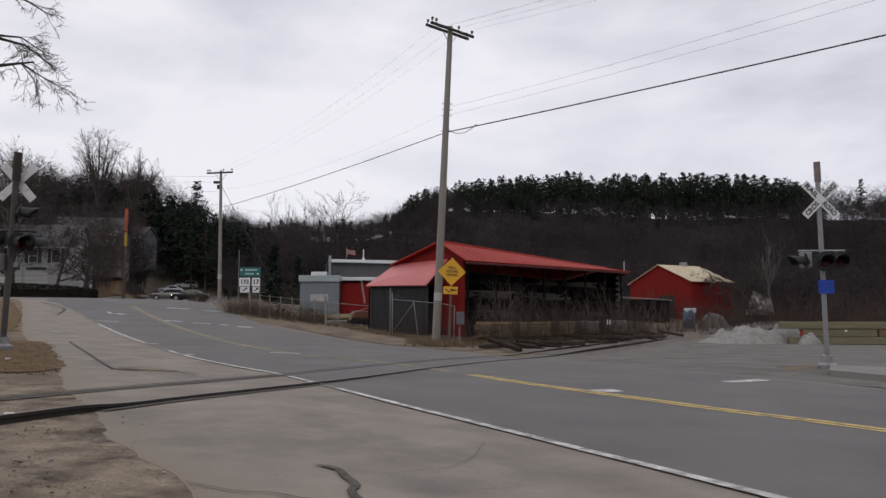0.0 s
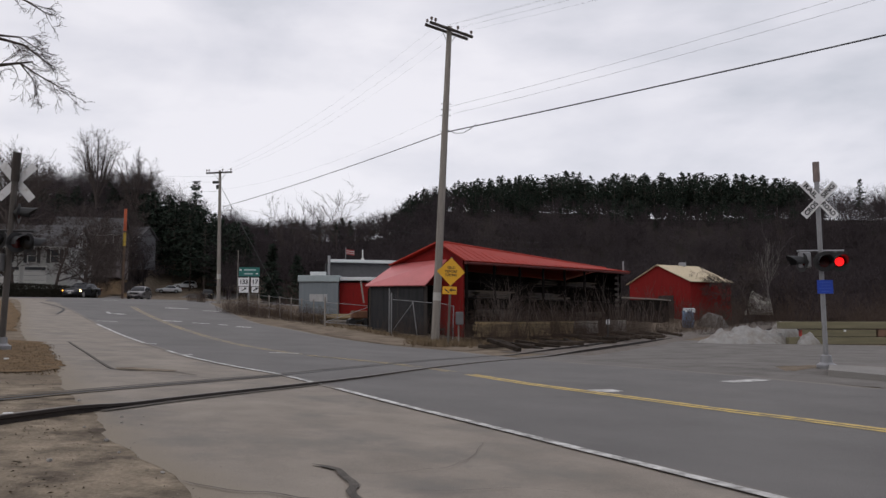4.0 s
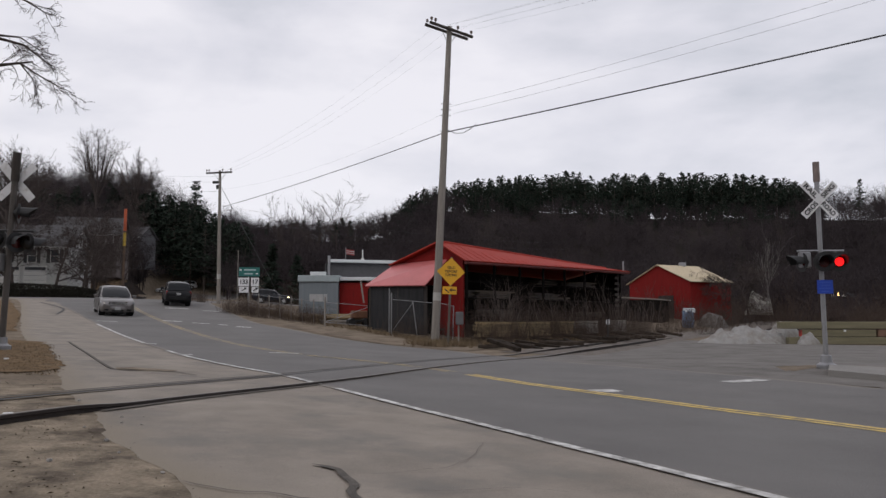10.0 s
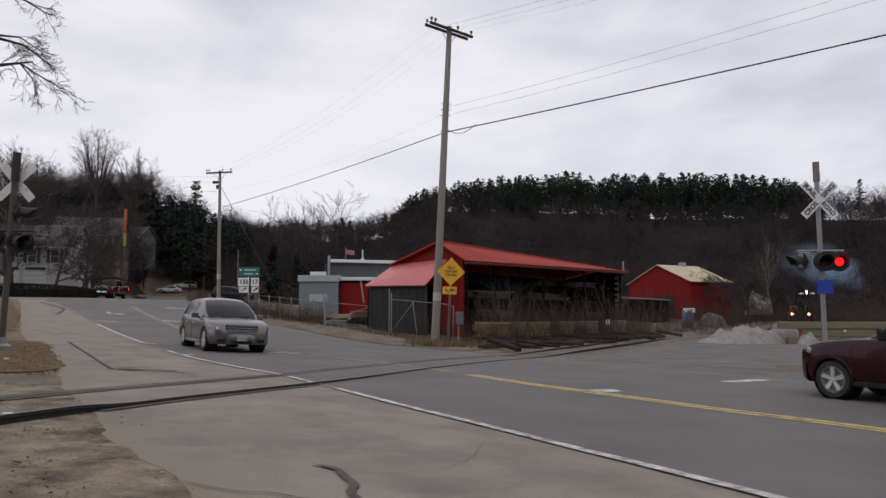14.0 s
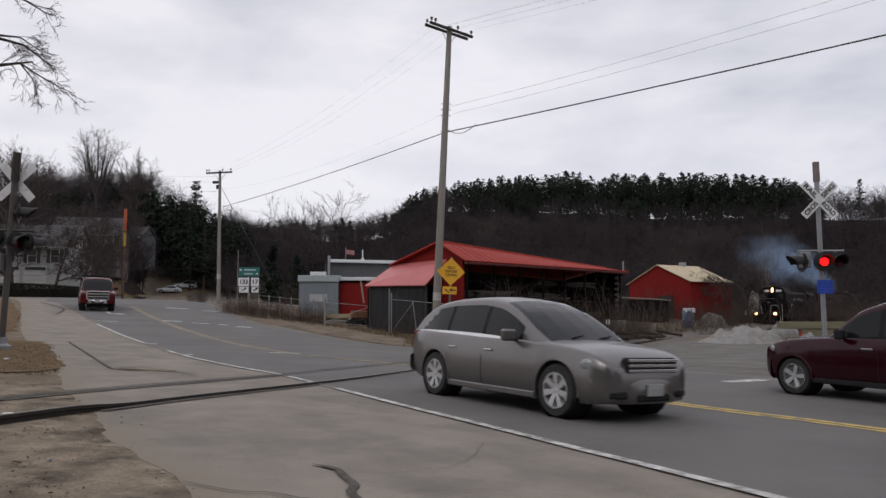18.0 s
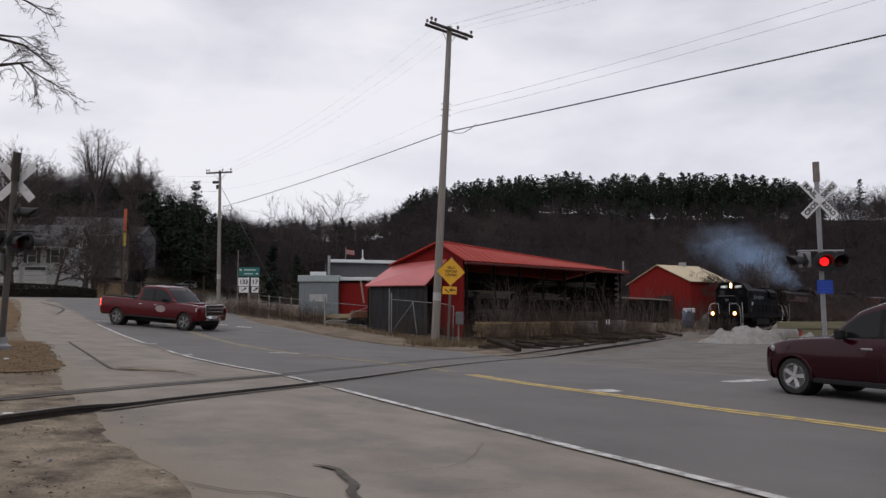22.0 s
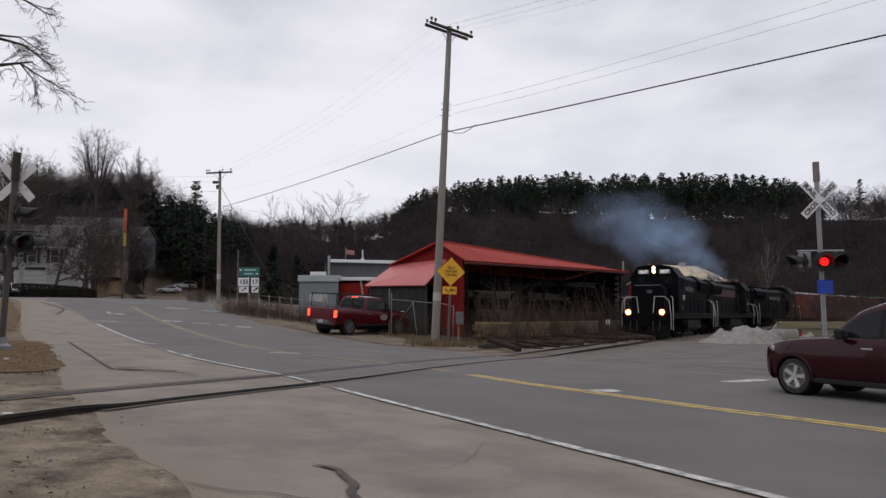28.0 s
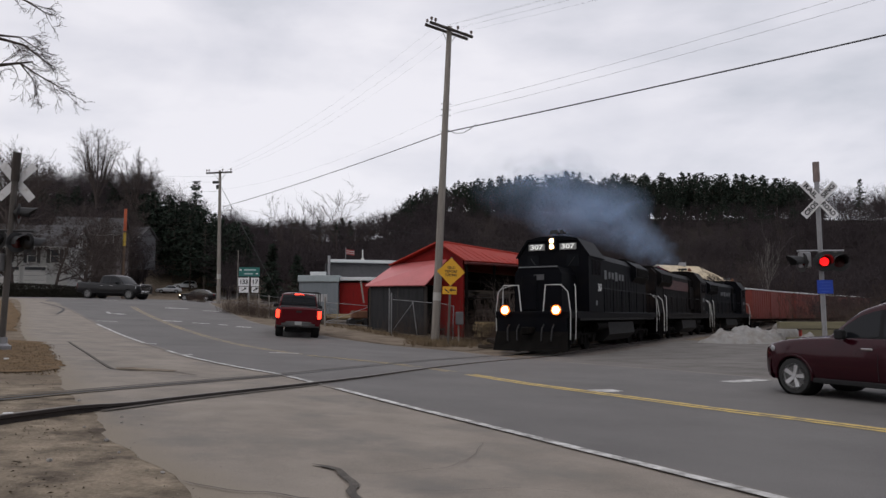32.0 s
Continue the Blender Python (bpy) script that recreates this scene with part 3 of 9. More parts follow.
def crack(pts, width, material=TAR, label="dark crack in the pavement"):
    c = line_xy(pts, 0.12)
    c = c + np.array([[noise.noise(Vector((p[0] * 4, p[1] * 4, 1))) * 0.08, noise.noise(Vector((p[0] * 4, p[1] * 4, 5))) * 0.08] for p in c])
    w = np.array([width * (0.7 + 0.8 * abs(noise.noise(Vector((p[0] * 5, p[1] * 5, 9))))) for p in c])
    w[0] = w[-1] = 0.006
    t = np.gradient(c, axis=0)
    t /= np.linalg.norm(t, axis=1)[:, None]
    nrm = np.c_[t[:, 1], -t[:, 0]]
    structure("crack", sheet(c - nrm * w[:, None] / 2, c + nrm * w[:, None] / 2, 0.0222, 2, len(c)), material, label)


crack([(-1.08, 6.02), (-0.86, 5.86), (-0.70, 5.55), (-0.60, 5.15), (-0.52, 4.6)], 0.085, BROKEN, "dark broken pothole edge in the pavement")
crack([(-1.75, 5.15), (-1.4, 5.0), (-0.9, 4.9), (-0.3, 4.85)], 0.022, BROKEN)
crack([(-0.55, 5.7), (0.05, 6.2), (0.3, 6.9), (0.4, 7.6)], 0.006, BROKEN)
crack([(-0.15, 5.2), (0.5, 5.5), (0.9, 5.45)], 0.006, BROKEN)
crack([(-6.35, 14.35), (-5.9, 14.55), (-5.2, 14.4), (-4.6, 13.9)], 0.05, BROKEN)
crack([(-5.6, 13.9), (-4.4, 13.5), (-3.8, 13.2)], 0.03, BROKEN)
crack([(9.0, 17.4), (8.3, 18.6), (8.9, 20.4), (10.8, 21.2)], 0.03)
crack([(4.6, 24.6), (6.6, 24.8), (8.4, 26.4), (9.8, 26.0)], 0.06)
crack([(-21.5, 41), (-24, 46.5), (-28.5, 52)], 0.16)

TRACK = line_xy([(-7.2, 0), (-5.6, 5), (-4.05, 10.3), (-2.2, 16.1), (-0.3, 20.8), (3.3, 28), (8.2, 37.6), (13.7, 47.8), (26.3, 69.6), (40.7, 88), (62, 110), (95, 135), (140, 160)], 0.3)
TRACK_D = np.r_[0, np.cumsum(np.linalg.norm(np.diff(TRACK, axis=0), axis=1))]


def rail_rise(y):
    return 0.024 + 0.040 * smooth((9.1 - np.asarray(y, float)) / 1.0)


def rail_z(x, y):
    """Height of the rail's top: flush with the road, then level beyond it."""
    k = smooth((y - 24.0) / 9.0)
    return float((ground_zs(x, y) + rail_rise(y)) * (1 - k) + 0.06 * k)


def on_track(d):
    """Place, height of the rail's top and heading (degrees from north) at d metres along the track."""
    x, y = np.interp(d, TRACK_D, TRACK[:, 0]), np.interp(d, TRACK_D, TRACK[:, 1])
    x2, y2 = np.interp(d + 0.5, TRACK_D, TRACK[:, 0]), np.interp(d + 0.5, TRACK_D, TRACK[:, 1])
    z = rail_z(x, y)
    return x, y, z, math.degrees(math.atan2(x2 - x, y2 - y))


def railway():
    sel = TRACK[TRACK[:, 1] < 128]
    z = np.array([rail_z(*p) for p in sel])
    for side in (-0.7525, 0.7525):
        c = offset(sel, side)
        t = np.gradient(c, axis=0)
        t /= np.linalg.norm(t, axis=1)[:, None]
        nr = np.c_[t[:, 1], -t[:, 0]]
        rail = tagged(new("rail"), "steel railway rail, rusty with a polished top", "rail", "rails of the track", "structure")
        body, top = [], []
        for i, p in enumerate(c):
            body.append([(p[0] + nr[i, 0] * a, p[1] + nr[i, 1] * a, z[i] + h) for a, h in
                         ((-0.07, -0.17), (0.07, -0.17), (0.07, -0.155), (0.012, -0.13), (0.012, -0.045), (0.036, -0.035), (0.036, -0.004), (-0.036, -0.004), (-0.036, -0.035), (-0.012, -0.045), (-0.012, -0.13), (-0.07, -0.155))])
            top.append([(p[0] + nr[i, 0] * a, p[1] + nr[i, 1] * a, z[i] + h) for a, h in ((-0.035, -0.003), (0.035, -0.003), (0.03, 0.001), (-0.03, 0.001))])
        part("rail_web", Shape().loft(body), RAIL_STEEL, rail)
        part("rail_head", Shape().loft(top), RAIL_TOP, rail)
    inside = cut(sel, (-4.6, 8.4), (3.6, 28.6))
    for side in (-0.655, 0.655):
        structure("flangeway", sheet(offset(inside, side - 0.05), offset(inside, side + 0.05), 0.0262, 2, 90), TAR, "dark flangeway groove beside the rail")
    for side in (-0.86, 0.86):
        structure("crossing_seam", sheet(offset(inside, side - 0.045), offset(inside, side + 0.03), 0.0252, 2, 90), BROKEN, "dark broken seam along the rail")
    bed = cut(sel, (4.0, 29.4), (95, 135))
    structure("ballast", sheet(offset(bed, -1.9), offset(bed, 1.9), 0.02, 6, 160, 0, 0.25), mat("ballast", (0.12, 0.10, 0.085), 0.95, vary=0.5, scale=4, fine=25, bump=1.0), "dark dirty ballast under the track")
    low = cut(sel, (-7.2, 0), (-4.6, 8.2))
    structure("ballast_1", sheet(offset(low, -0.64), offset(low, 0.64), 0.009, 5, 40, 0, 0.1), DIRT, "sandy ballast between the rails")
    # sleepers
    tie = Shape().box((0, 0, 0), (2.5, 0.22, 0.16), b=0.015).mesh("sleeper", TIE)
    holder = thing("sleepers", "weathered dark wooden sleepers under the rails", "sleeper", kind="structure")
    d = 0.0
    while d < 110:
        x, y, zt, az = on_track(d)
        if y > 29.6:
            part("sleeper", tie, TIE, holder, at=pose(x, y, zt - 0.225, 0, random.uniform(-1, 1), -az + random.uniform(-2, 2)))
        d += 0.56


railway()
# ---------------------------------------------------------------- trees and brush
BARK = mat("bare_branches", (0.062, 0.050, 0.046), 0.95, vary=0.3, scale=2, fine=20, bump=0.3, spec=0.1)
BRUSH = mat("brush_stems", (0.070, 0.051, 0.042), 0.95, vary=0.4, scale=1, fine=20, bump=0, spec=0.1)
BIRCH = mat("birch_bark", (0.125, 0.112, 0.104), 0.8, vary=0.3, scale=3, fine=20, bump=0.2)
PINE_BARK = mat("pine_bark", (0.085, 0.07, 0.062), 0.95, vary=0.4, scale=2, fine=20, bump=0.3, spec=0.1)
NEEDLES = island_mat("pine_needles", (0.024, 0.034, 0.025), 0.5)
WOOD_HAZE = island_mat("bare_wood", (0.040, 0.032, 0.034), 0.45)
HEDGE = island_mat("hedge_leaves", (0.022, 0.021, 0.016), 0.5)


def twig_tree(h, seed, levels=4, spread=0.5, r0=None, sides=4, fork=3, up=0.25, first=0.3, thin=0.004, fine=3):
    """Trunk and bare crown as two shapes, standing at the origin."""
    rnd = random.Random(seed)
    trunk, crown = Shape(), Shape()
    r0 = r0 or h * 0.018

    def grow(p, d, length, r, level):
        pts, rs, q = [p.copy()], [r], p.copy()
        k = 4 if level < 2 else (3 if level < fine else 2)
        if level > fine:
            k = 1
        for i in range(k):
            d = (d + Vector((rnd.gauss(0, 0.13), rnd.gauss(0, 0.13), rnd.gauss(0, 0.07) + up * 0.22))).normalized()
            q = q + d * length / k
            pts.append(q.copy())
            rs.append(max(r * (1 - 0.62 * (i + 1) / k), thin * 0.7))
        if level < fine:
            (trunk if level == 0 else crown).tube(pts, rs, sides if level < 2 else 3, False)
        else:
            crown.ribbon(pts, [q * 1.25 for q in rs], Vector((rnd.gauss(0, 1), rnd.gauss(0, 0.5), rnd.gauss(0, 0.6))).cross(d).normalized())
        if level < levels:
            n = fork + (1 if rnd.random() < 0.5 else 0) + (2 if level == 0 else 0)
            for j in range(n):
                t = first + (1 - first) * (j + rnd.random()) / n if level == 0 else 0.25 + 0.75 * (j + rnd.random()) / n
                i = min(int(t * k), k - 1)
                base = pts[i].lerp(pts[i + 1], t * k - i)
                a = rnd.uniform(0, 2 * math.pi)
                side = d.orthogonal().normalized()
                side.rotate(Matrix.Rotation(a, 3, d))
                e = (d * rnd.uniform(0.55, 1.0) + side * rnd.uniform(0.6, 1.2) * spread * 1.6).normalized()
                grow(base, e, length * rnd.uniform(0.45, 0.68), max(rs[i] * 0.55, thin), level + 1)

    grow(Vector((0, 0, -0.2)), Vector((0, 0, 1)), h * 0.62, r0, 0)
    return trunk, crown


def pine(h, seed, bare=0.25, dense=1.0, width=0.2):
    """A pine with tiers of drooping boughs of needle tufts."""
    rnd = random.Random(seed)
    trunk, crown = Shape(), Shape()
    trunk.tube([(0, 0, -0.5), (rnd.uniform(-.1, .1), rnd.uniform(-.1, .1), h * 0.5), (0, 0, h)], [h * 0.014, h * 0.010, 0.02], 5, False)
    z = h * bare
    while z < h * 0.985:
        t = (z - h * bare) / (h * (1 - bare))
        reach = h * width * (1 - t) ** 0.75 * rnd.uniform(0.75, 1.2) + 0.25
        n = max(3, int(rnd.choice((4, 5, 6)) * dense))
        a0 = rnd.uniform(0, 6.28)
        for j in range(n):
            if rnd.random() < 0.12:
                continue
            a = a0 + 6.28 * j / n + rnd.uniform(-.35, .35)
            r = reach * rnd.uniform(0.55, 1.15)
            ca, sa = math.cos(a), math.sin(a)
            rise = rnd.uniform(-0.02, 0.22) * r
            k = max(2, int(r / (h * 0.045)))
            for i in range(k):
                u = (i + 0.6) / k
                c = Vector((ca * r * u, sa * r * u, z + rise * u + rnd.uniform(-.15, .15)))
                w = h * 0.042 * rnd.uniform(0.7, 1.4)
                for m in range(2):
                    d = Vector((rnd.gauss(0, 1), rnd.gauss(0, 1), rnd.gauss(0.1, 0.35))).normalized() * w
                    e = Vector((rnd.gauss(0, 1), rnd.gauss(0, 1), rnd.gauss(0, 0.6))).normalized() * w * 0.6
                    crown.add([c - d, c + e, c + d, c - e * 0.8], [(0, 1, 2), (0, 2, 3)])
        z += h * rnd.uniform(0.028, 0.05)
    return trunk, crown


def plume_pine(h, seed, bare=0.42, width=0.22, rise=0.25, gaps=0.16):
    """A white pine: a clear trunk under irregular flat plumes of fine needles and a ragged top."""
    rnd = random.Random(seed)
    trunk, crown = Shape(), Shape()
    lean = (rnd.uniform(-.02, .02) * h, rnd.uniform(-.02, .02) * h)
    trunk.tube([(0, 0, -0.5), (lean[0] * 0.4, lean[1] * 0.4, h * 0.5), (lean[0], lean[1], h * 0.97)], [h * 0.013, h * 0.009, 0.03], 5, False)
    z = h * bare
    while z < h * 0.99:
        t = (z / h - bare) / (1 - bare)
        reach = h * width * (min(1.0, 0.55 + 2.2 * t) * (1 - t) ** 0.66 + 0.06)
        n = rnd.choice((3, 4, 5))
        a0 = rnd.uniform(0, 6.28)
        for j in range(n):
            if rnd.random() < gaps:
                continue
            a = a0 + 6.28 * j / n + rnd.uniform(-.4, .4)
            r = reach * rnd.choice((0.55, 0.8, 1.0, 1.0, 1.25))
            ca, sa = math.cos(a), math.sin(a)
            up = rise * rnd.uniform(0.4, 1.6)
            cx, cy = lean[0] * z / h, lean[1] * z / h
            trunk.tube([(cx, cy, z), (cx + ca * r * 0.8, cy + sa * r * 0.8, z + up * r * 0.7)], [h * 0.003, 0.012], 3, False)
            k = max(3, int(r / (h * 0.021)))
            for i in range(k):
                u = 0.22 + 0.80 * (i + rnd.random()) / k
                side = rnd.gauss(0, 0.16) * r * (0.35 + u)
                c = Vector((cx + ca * r * u - sa * side, cy + sa * r * u + ca * side, z + up * r * u + rnd.gauss(0, 0.011 * h)))
                w = h * rnd.uniform(0.016, 0.032)
                for m in range(2):
                    d = Vector((rnd.gauss(0, 1), rnd.gauss(0, 1), rnd.gauss(0.25, 0.35))).normalized() * w
                    e = Vector((rnd.gauss(0, 1), rnd.gauss(0, 1), rnd.gauss(0, 0.5))).normalized() * w * 0.7
                    crown.add([c - d, c + e, c + d * 1.2, c - e * 0.8], [(0, 1, 2), (0, 2, 3)])
        z += h * rnd.uniform(0.022, 0.045)
    return trunk, crown


def skyline(table):
    """Slope of the sight line from the eye to a wood's top, against the bearing x / y."""
    us, ws = [q[0] for q in table], [q[1] for q in table]
    return lambda u: float(np.interp(u, us, ws))


def vase_tree(h, seed, wide, fork=0.4, limbs=12):
    """A broad rounded bare crown on limbs that fan out from one fork."""
    rnd = random.Random(seed)
    trunk, crown = Shape(), Shape()
    z0 = h * fork
    trunk.tube([(0, 0, -0.3), (0.1, 0, z0 * 0.5), (0, 0, z0)], [h * 0.019, h * 0.016, h * 0.013], 7, False)

    def twig(p, d, length, r, level):
        n = 3 if level < 3 else 2
        pts, rs, q = [p], [r], p
        for i in range(n):
            d = (d + Vector((rnd.gauss(0, 0.14), rnd.gauss(0, 0.14), rnd.gauss(0.05, 0.10)))).normalized()
            q = q + d * length / n
            pts.append(q)
            rs.append(r * (1 - 0.7 * (i + 1) / n))
        crown.ribbon(pts, rs, Vector((rnd.gauss(0, 1), rnd.gauss(0, 0.4), rnd.gauss(0, 0.5))).cross(d).normalized())
        if level < 4:
            for j in range(6 if level < 3 else 5):
                t = rnd.uniform(0.15, 0.98) * n
                i = min(int(t), n - 1)
                e = (d + Vector((rnd.gauss(0, 0.5), rnd.gauss(0, 0.5), rnd.gauss(0.05, 0.4)))).normalized()
                twig(pts[i].lerp(pts[i + 1], t - i), e, length * rnd.uniform(0.4, 0.6), max(r * 0.5, 0.02), level + 1)

    for k in range(limbs):
        a = 6.283 * k / limbs + rnd.uniform(-0.3, 0.3)
        s = 0.0 if k == 0 else rnd.uniform(0.45, 1.0)
        tip = Vector((math.cos(a) * wide * 0.48 * s, math.sin(a) * wide * 0.48 * s, h * (0.95 - 0.20 * s * s)))
        p0 = Vector((0, 0, z0 * rnd.uniform(0.8, 1.0)))
        mid = p0.lerp(tip, 0.5) + Vector((math.cos(a), math.sin(a), -0.2)) * wide * 0.05 * s
        pts = [p0 * (1 - t) ** 2 + mid * 2 * t * (1 - t) + tip * t * t for t in (0, 0.2, 0.4, 0.6, 0.8, 1.0)]
        rs = [h * 0.0095 * (1 - 0.8 * t) for t in (0, 0.2, 0.4, 0.6, 0.8, 1.0)]
        crown.tube(pts, rs, 4, False)
        for j in range(12):
            t = 0.25 + 0.75 * (j + rnd.random()) / 12
            i = min(int(t * 5), 4)
            p = pts[i].lerp(pts[i + 1], t * 5 - i)
            out = Vector((p.x, p.y, 0)) * (1.6 / wide)
            d = ((tip - p0).normalized() + out * 0.5 + Vector((rnd.gauss(0, 0.45), rnd.gauss(0, 0.45), rnd.gauss(0.1, 0.2)))).normalized()
            twig(p, d, wide * rnd.uniform(0.20, 0.32) * (1.15 - 0.4 * t), max(rs[i] * 0.5, 0.03), 2)
    return trunk, crown


def shrub(h, seed, stems=7):
    rnd = random.Random(seed)
    s = Shape()
    for i in range(stems):
        a = rnd.uniform(0, 6.28)
        lean = rnd.uniform(0.05, 0.5)
        p, d = Vector((rnd.gauss(0, .25), rnd.gauss(0, .25), -0.1)), Vector((math.cos(a) * lean, math.sin(a) * lean, 1)).normalized()
        L = h * rnd.uniform(0.5, 1.0)
        q = p + d * L * 0.5 + Vector((rnd.gauss(0, .08), rnd.gauss(0, .08), 0)) * h
        e = q + (d + Vector((rnd.gauss(0, .25), rnd.gauss(0, .25), 0))).normalized() * L * 0.5
        s.tube([p, q, e], [0.010, 0.007, 0.003], 3, False)
        for j in range(3):
            b = p.lerp(q, rnd.uniform(0.4, 1)) if j < 1 else q.lerp(e, rnd.uniform(0, 0.7))
            f = b + (d + Vector((rnd.gauss(0, .6), rnd.gauss(0, .6), rnd.uniform(-.2, .3)))).normalized() * L * rnd.uniform(0.2, 0.4)
            s.tube([b, f], [0.005, 0.002], 3, False)
    return s


def tris(shape):
    t = []
    for f in shape.f:
        for i in range(1, len(f) - 1):
            t.append((f[0], f[i], f[i + 1]))
    return np.array(shape.v, dtype=np.float32), np.array(t, dtype=np.int32)


def scatter(name, kinds, places, mats, label, category):
    """Many plants as one mesh: kinds are lists of (shape, slot); places are (x, y, z, scale, turn, kind)."""
    data = [[(*tris(s), slot) for s, slot in k] for k in kinds]
    vs, ts, ms, n = [], [], [], 0
    for x, y, z, sc, turn, k in places:
        c, s = math.cos(turn) * sc, math.sin(turn) * sc
        for v, t, slot in data[k]:
            vs.append(np.c_[v[:, 0] * c - v[:, 1] * s + x, v[:, 0] * s + v[:, 1] * c + y, v[:, 2] * sc + z])
            ts.append(t + n)
            ms.append(np.full(len(t), slot, dtype=np.int32))
            n += len(v)
    v, t, mi = np.concatenate(vs).astype(np.float32), np.concatenate(ts), np.concatenate(ms)
    me = bpy.data.meshes.new(name)
    me.vertices.add(len(v))
    me.vertices.foreach_set("co", v.ravel())
    me.loops.add(len(t) * 3)
    me.loops.foreach_set("vertex_index", t.ravel().astype(np.int32))
    me.polygons.add(len(t))
    me.polygons.foreach_set("loop_start", np.arange(0, len(t) * 3, 3, dtype=np.int32))
    me.polygons.foreach_set("material_index", mi)
    for k in mats:
        me.materials.append(k)
    me.update(calc_edges=True)
    me.validate()
    return tagged(new(name, me), label, category, kind="stuff")


def spots(seed, n, y0, y1, u0, u1, s0, s1, kinds, keep=None):
    rnd = random.Random(seed)
    out = []
    while len(out) < n:
        y, u = rnd.uniform(y0, y1), rnd.uniform(u0, u1)
        x = u * y
        if keep and not keep(x, y, u):
            continue
        out.append((x, y, ground_z(x, y) - 0.1, rnd.uniform(s0, s1), rnd.uniform(0, 6.28), rnd.randrange(kinds)))
    return out


def woods():
    tall = [[(s, i) for i, s in enumerate(plume_pine(13.0, 100 + k, bare=rb, width=rw))] for k, (rb, rw) in enumerate(((0.20, 0.27), (0.32, 0.28), (0.14, 0.25), (0.38, 0.30), (0.24, 0.24), (0.12, 0.26), (0.30, 0.31)))]
    round_ = [[(s, i) for i, s in enumerate(plume_pine(12.0, 150 + k, bare=0.16, width=0.30, rise=0.12, gaps=0.08))] for k in range(5)]
    full = [[(s, i) for i, s in enumerate(pine(15, 200 + k, bare=0.06, dense=1.3, width=0.22))] for k in range(4)]
    bare = [[(a, 0), (b, 0)] for a, b in (twig_tree(12, 300 + k, 3, 0.5, 0.13, 3, 6, 0.35, 0.25, 0.022, 1) for k in range(8))]
    rnd = random.Random(4)

    def capped(places, top, h0):
        """Keeps the tops of plants under a skyline."""
        out = []
        for x, y, z, sc, tn, k in places:
            sc = min(sc, (1.5 + y * top(x / y) * rnd.uniform(0.90, 1.02) - z) / h0)
            if sc > 0.18:
                out.append((x, y, z, sc, tn, k))
        return out


    def crest_row(top, ys, u0, u1, step, kinds, h0, jitter, low=0.3):
        out = []
        for row, y0 in enumerate(ys):
            u = u0 + step * 0.4 * row
            while u < u1:
                y = y0 + rnd.uniform(-2.5, 2.5)
                g = ground_z(u * y, y) - 0.3
                sc = (1.5 + y * top(u) * rnd.uniform(1 - jitter, 1.0) - g) / h0
                if sc > low:
                    out.append((u * y, y, g, sc, rnd.uniform(0, 6.28), rnd.randrange(kinds)))
                u += step * rnd.uniform(0.7, 1.4)
        return out

    crest = skyline(((-0.075, 0.155), (-0.018, 0.176), (0.005, 0.184), (0.058, 0.1905), (0.108, 0.193), (0.174, 0.199), (0.212, 0.194), (0.27, 0.195), (0.40, 0.194), (0.475, 0.189), (0.51, 0.176)))
    ridge = crest_row(crest, (194, 200, 207, 215), -0.055, 0.505, 0.0125, 7, 12.7, 0.075)
    scatter("ridge_pines", tall, ridge, [PINE_BARK, NEEDLES], "tall dark green pines along the crest of a hill", "pine wood")
    front = [p for p in crest_row(lambda u: crest(u) * 0.85, (180, 185, 190), -0.06, 0.50, 0.019, 5, 12.0, 0.18, 0.25) if rnd.random() < 0.74]
    scatter("upper_slope_pines", round_, front, [PINE_BARK, NEEDLES], "dark green pines below the crest of the hill", "conifers")
    low = spots(11, 16, 178, 192, -0.06, 0.0, 0.35, 0.55, 5) + spots(12, 22, 180, 192, 0.04, 0.13, 0.40, 0.62, 5) + spots(13, 12, 184, 194, 0.20, 0.30, 0.35, 0.5, 5)
    scatter("slope_pines", round_, low, [PINE_BARK, NEEDLES], "dark green conifers on the slope of the hill", "conifers")
    notch = skyline(((-0.40, 0.140), (-0.30, 0.128), (-0.24, 0.130), (-0.20, 0.133), (-0.11, 0.132), (-0.065, 0.148), (-0.037, 0.162), (0.0, 0.178)))
    slope = spots(21, 850, 112, 166, -0.12, 0.80, 0.45, 0.80, 8) + spots(24, 560, 164, 193, -0.10, 0.52, 0.26, 0.48, 8) + spots(25, 160, 165, 215, 0.49, 0.80, 0.5, 0.8, 8) + capped(spots(22, 700, 135, 260, -0.30, 0.0, 0.6, 1.0, 8) + spots(23, 60, 175, 260, -0.36, -0.28, 0.6, 1.0, 8), notch, 11.0)
    scatter("slope_trees", bare, slope, [WOOD_HAZE], "grey-brown leafless trees covering the lower slope", "bare woods")
    village = spots(31, 330, 88, 190, -0.80, -0.30, 0.5, 0.85, 8, lambda x, y, u: (x < -47 or y > 125) and not (-0.405 < u < -0.295 and y < 166)) + spots(36, 260, 165, 235, -0.56, -0.27, 0.65, 0.95, 8)
    scatter("village_trees", bare, village, [WOOD_HAZE], "leafless trees on the village hill", "bare woods")
    hill = skyline(((-0.60, 0.170), (-0.52, 0.182), (-0.488, 0.180), (-0.449, 0.183), (-0.41, 0.175), (-0.38, 0.169), (-0.357, 0.160), (-0.31, 0.139), (-0.265, 0.124)))
    dark = crest_row(hill, (150, 160, 170), -0.60, -0.265, 0.020, 5, 12.0, 0.07, 0.25)
    scatter("village_pines", round_, dark, [PINE_BARK, NEEDLES], "dark rounded pines on the village hill", "conifers")
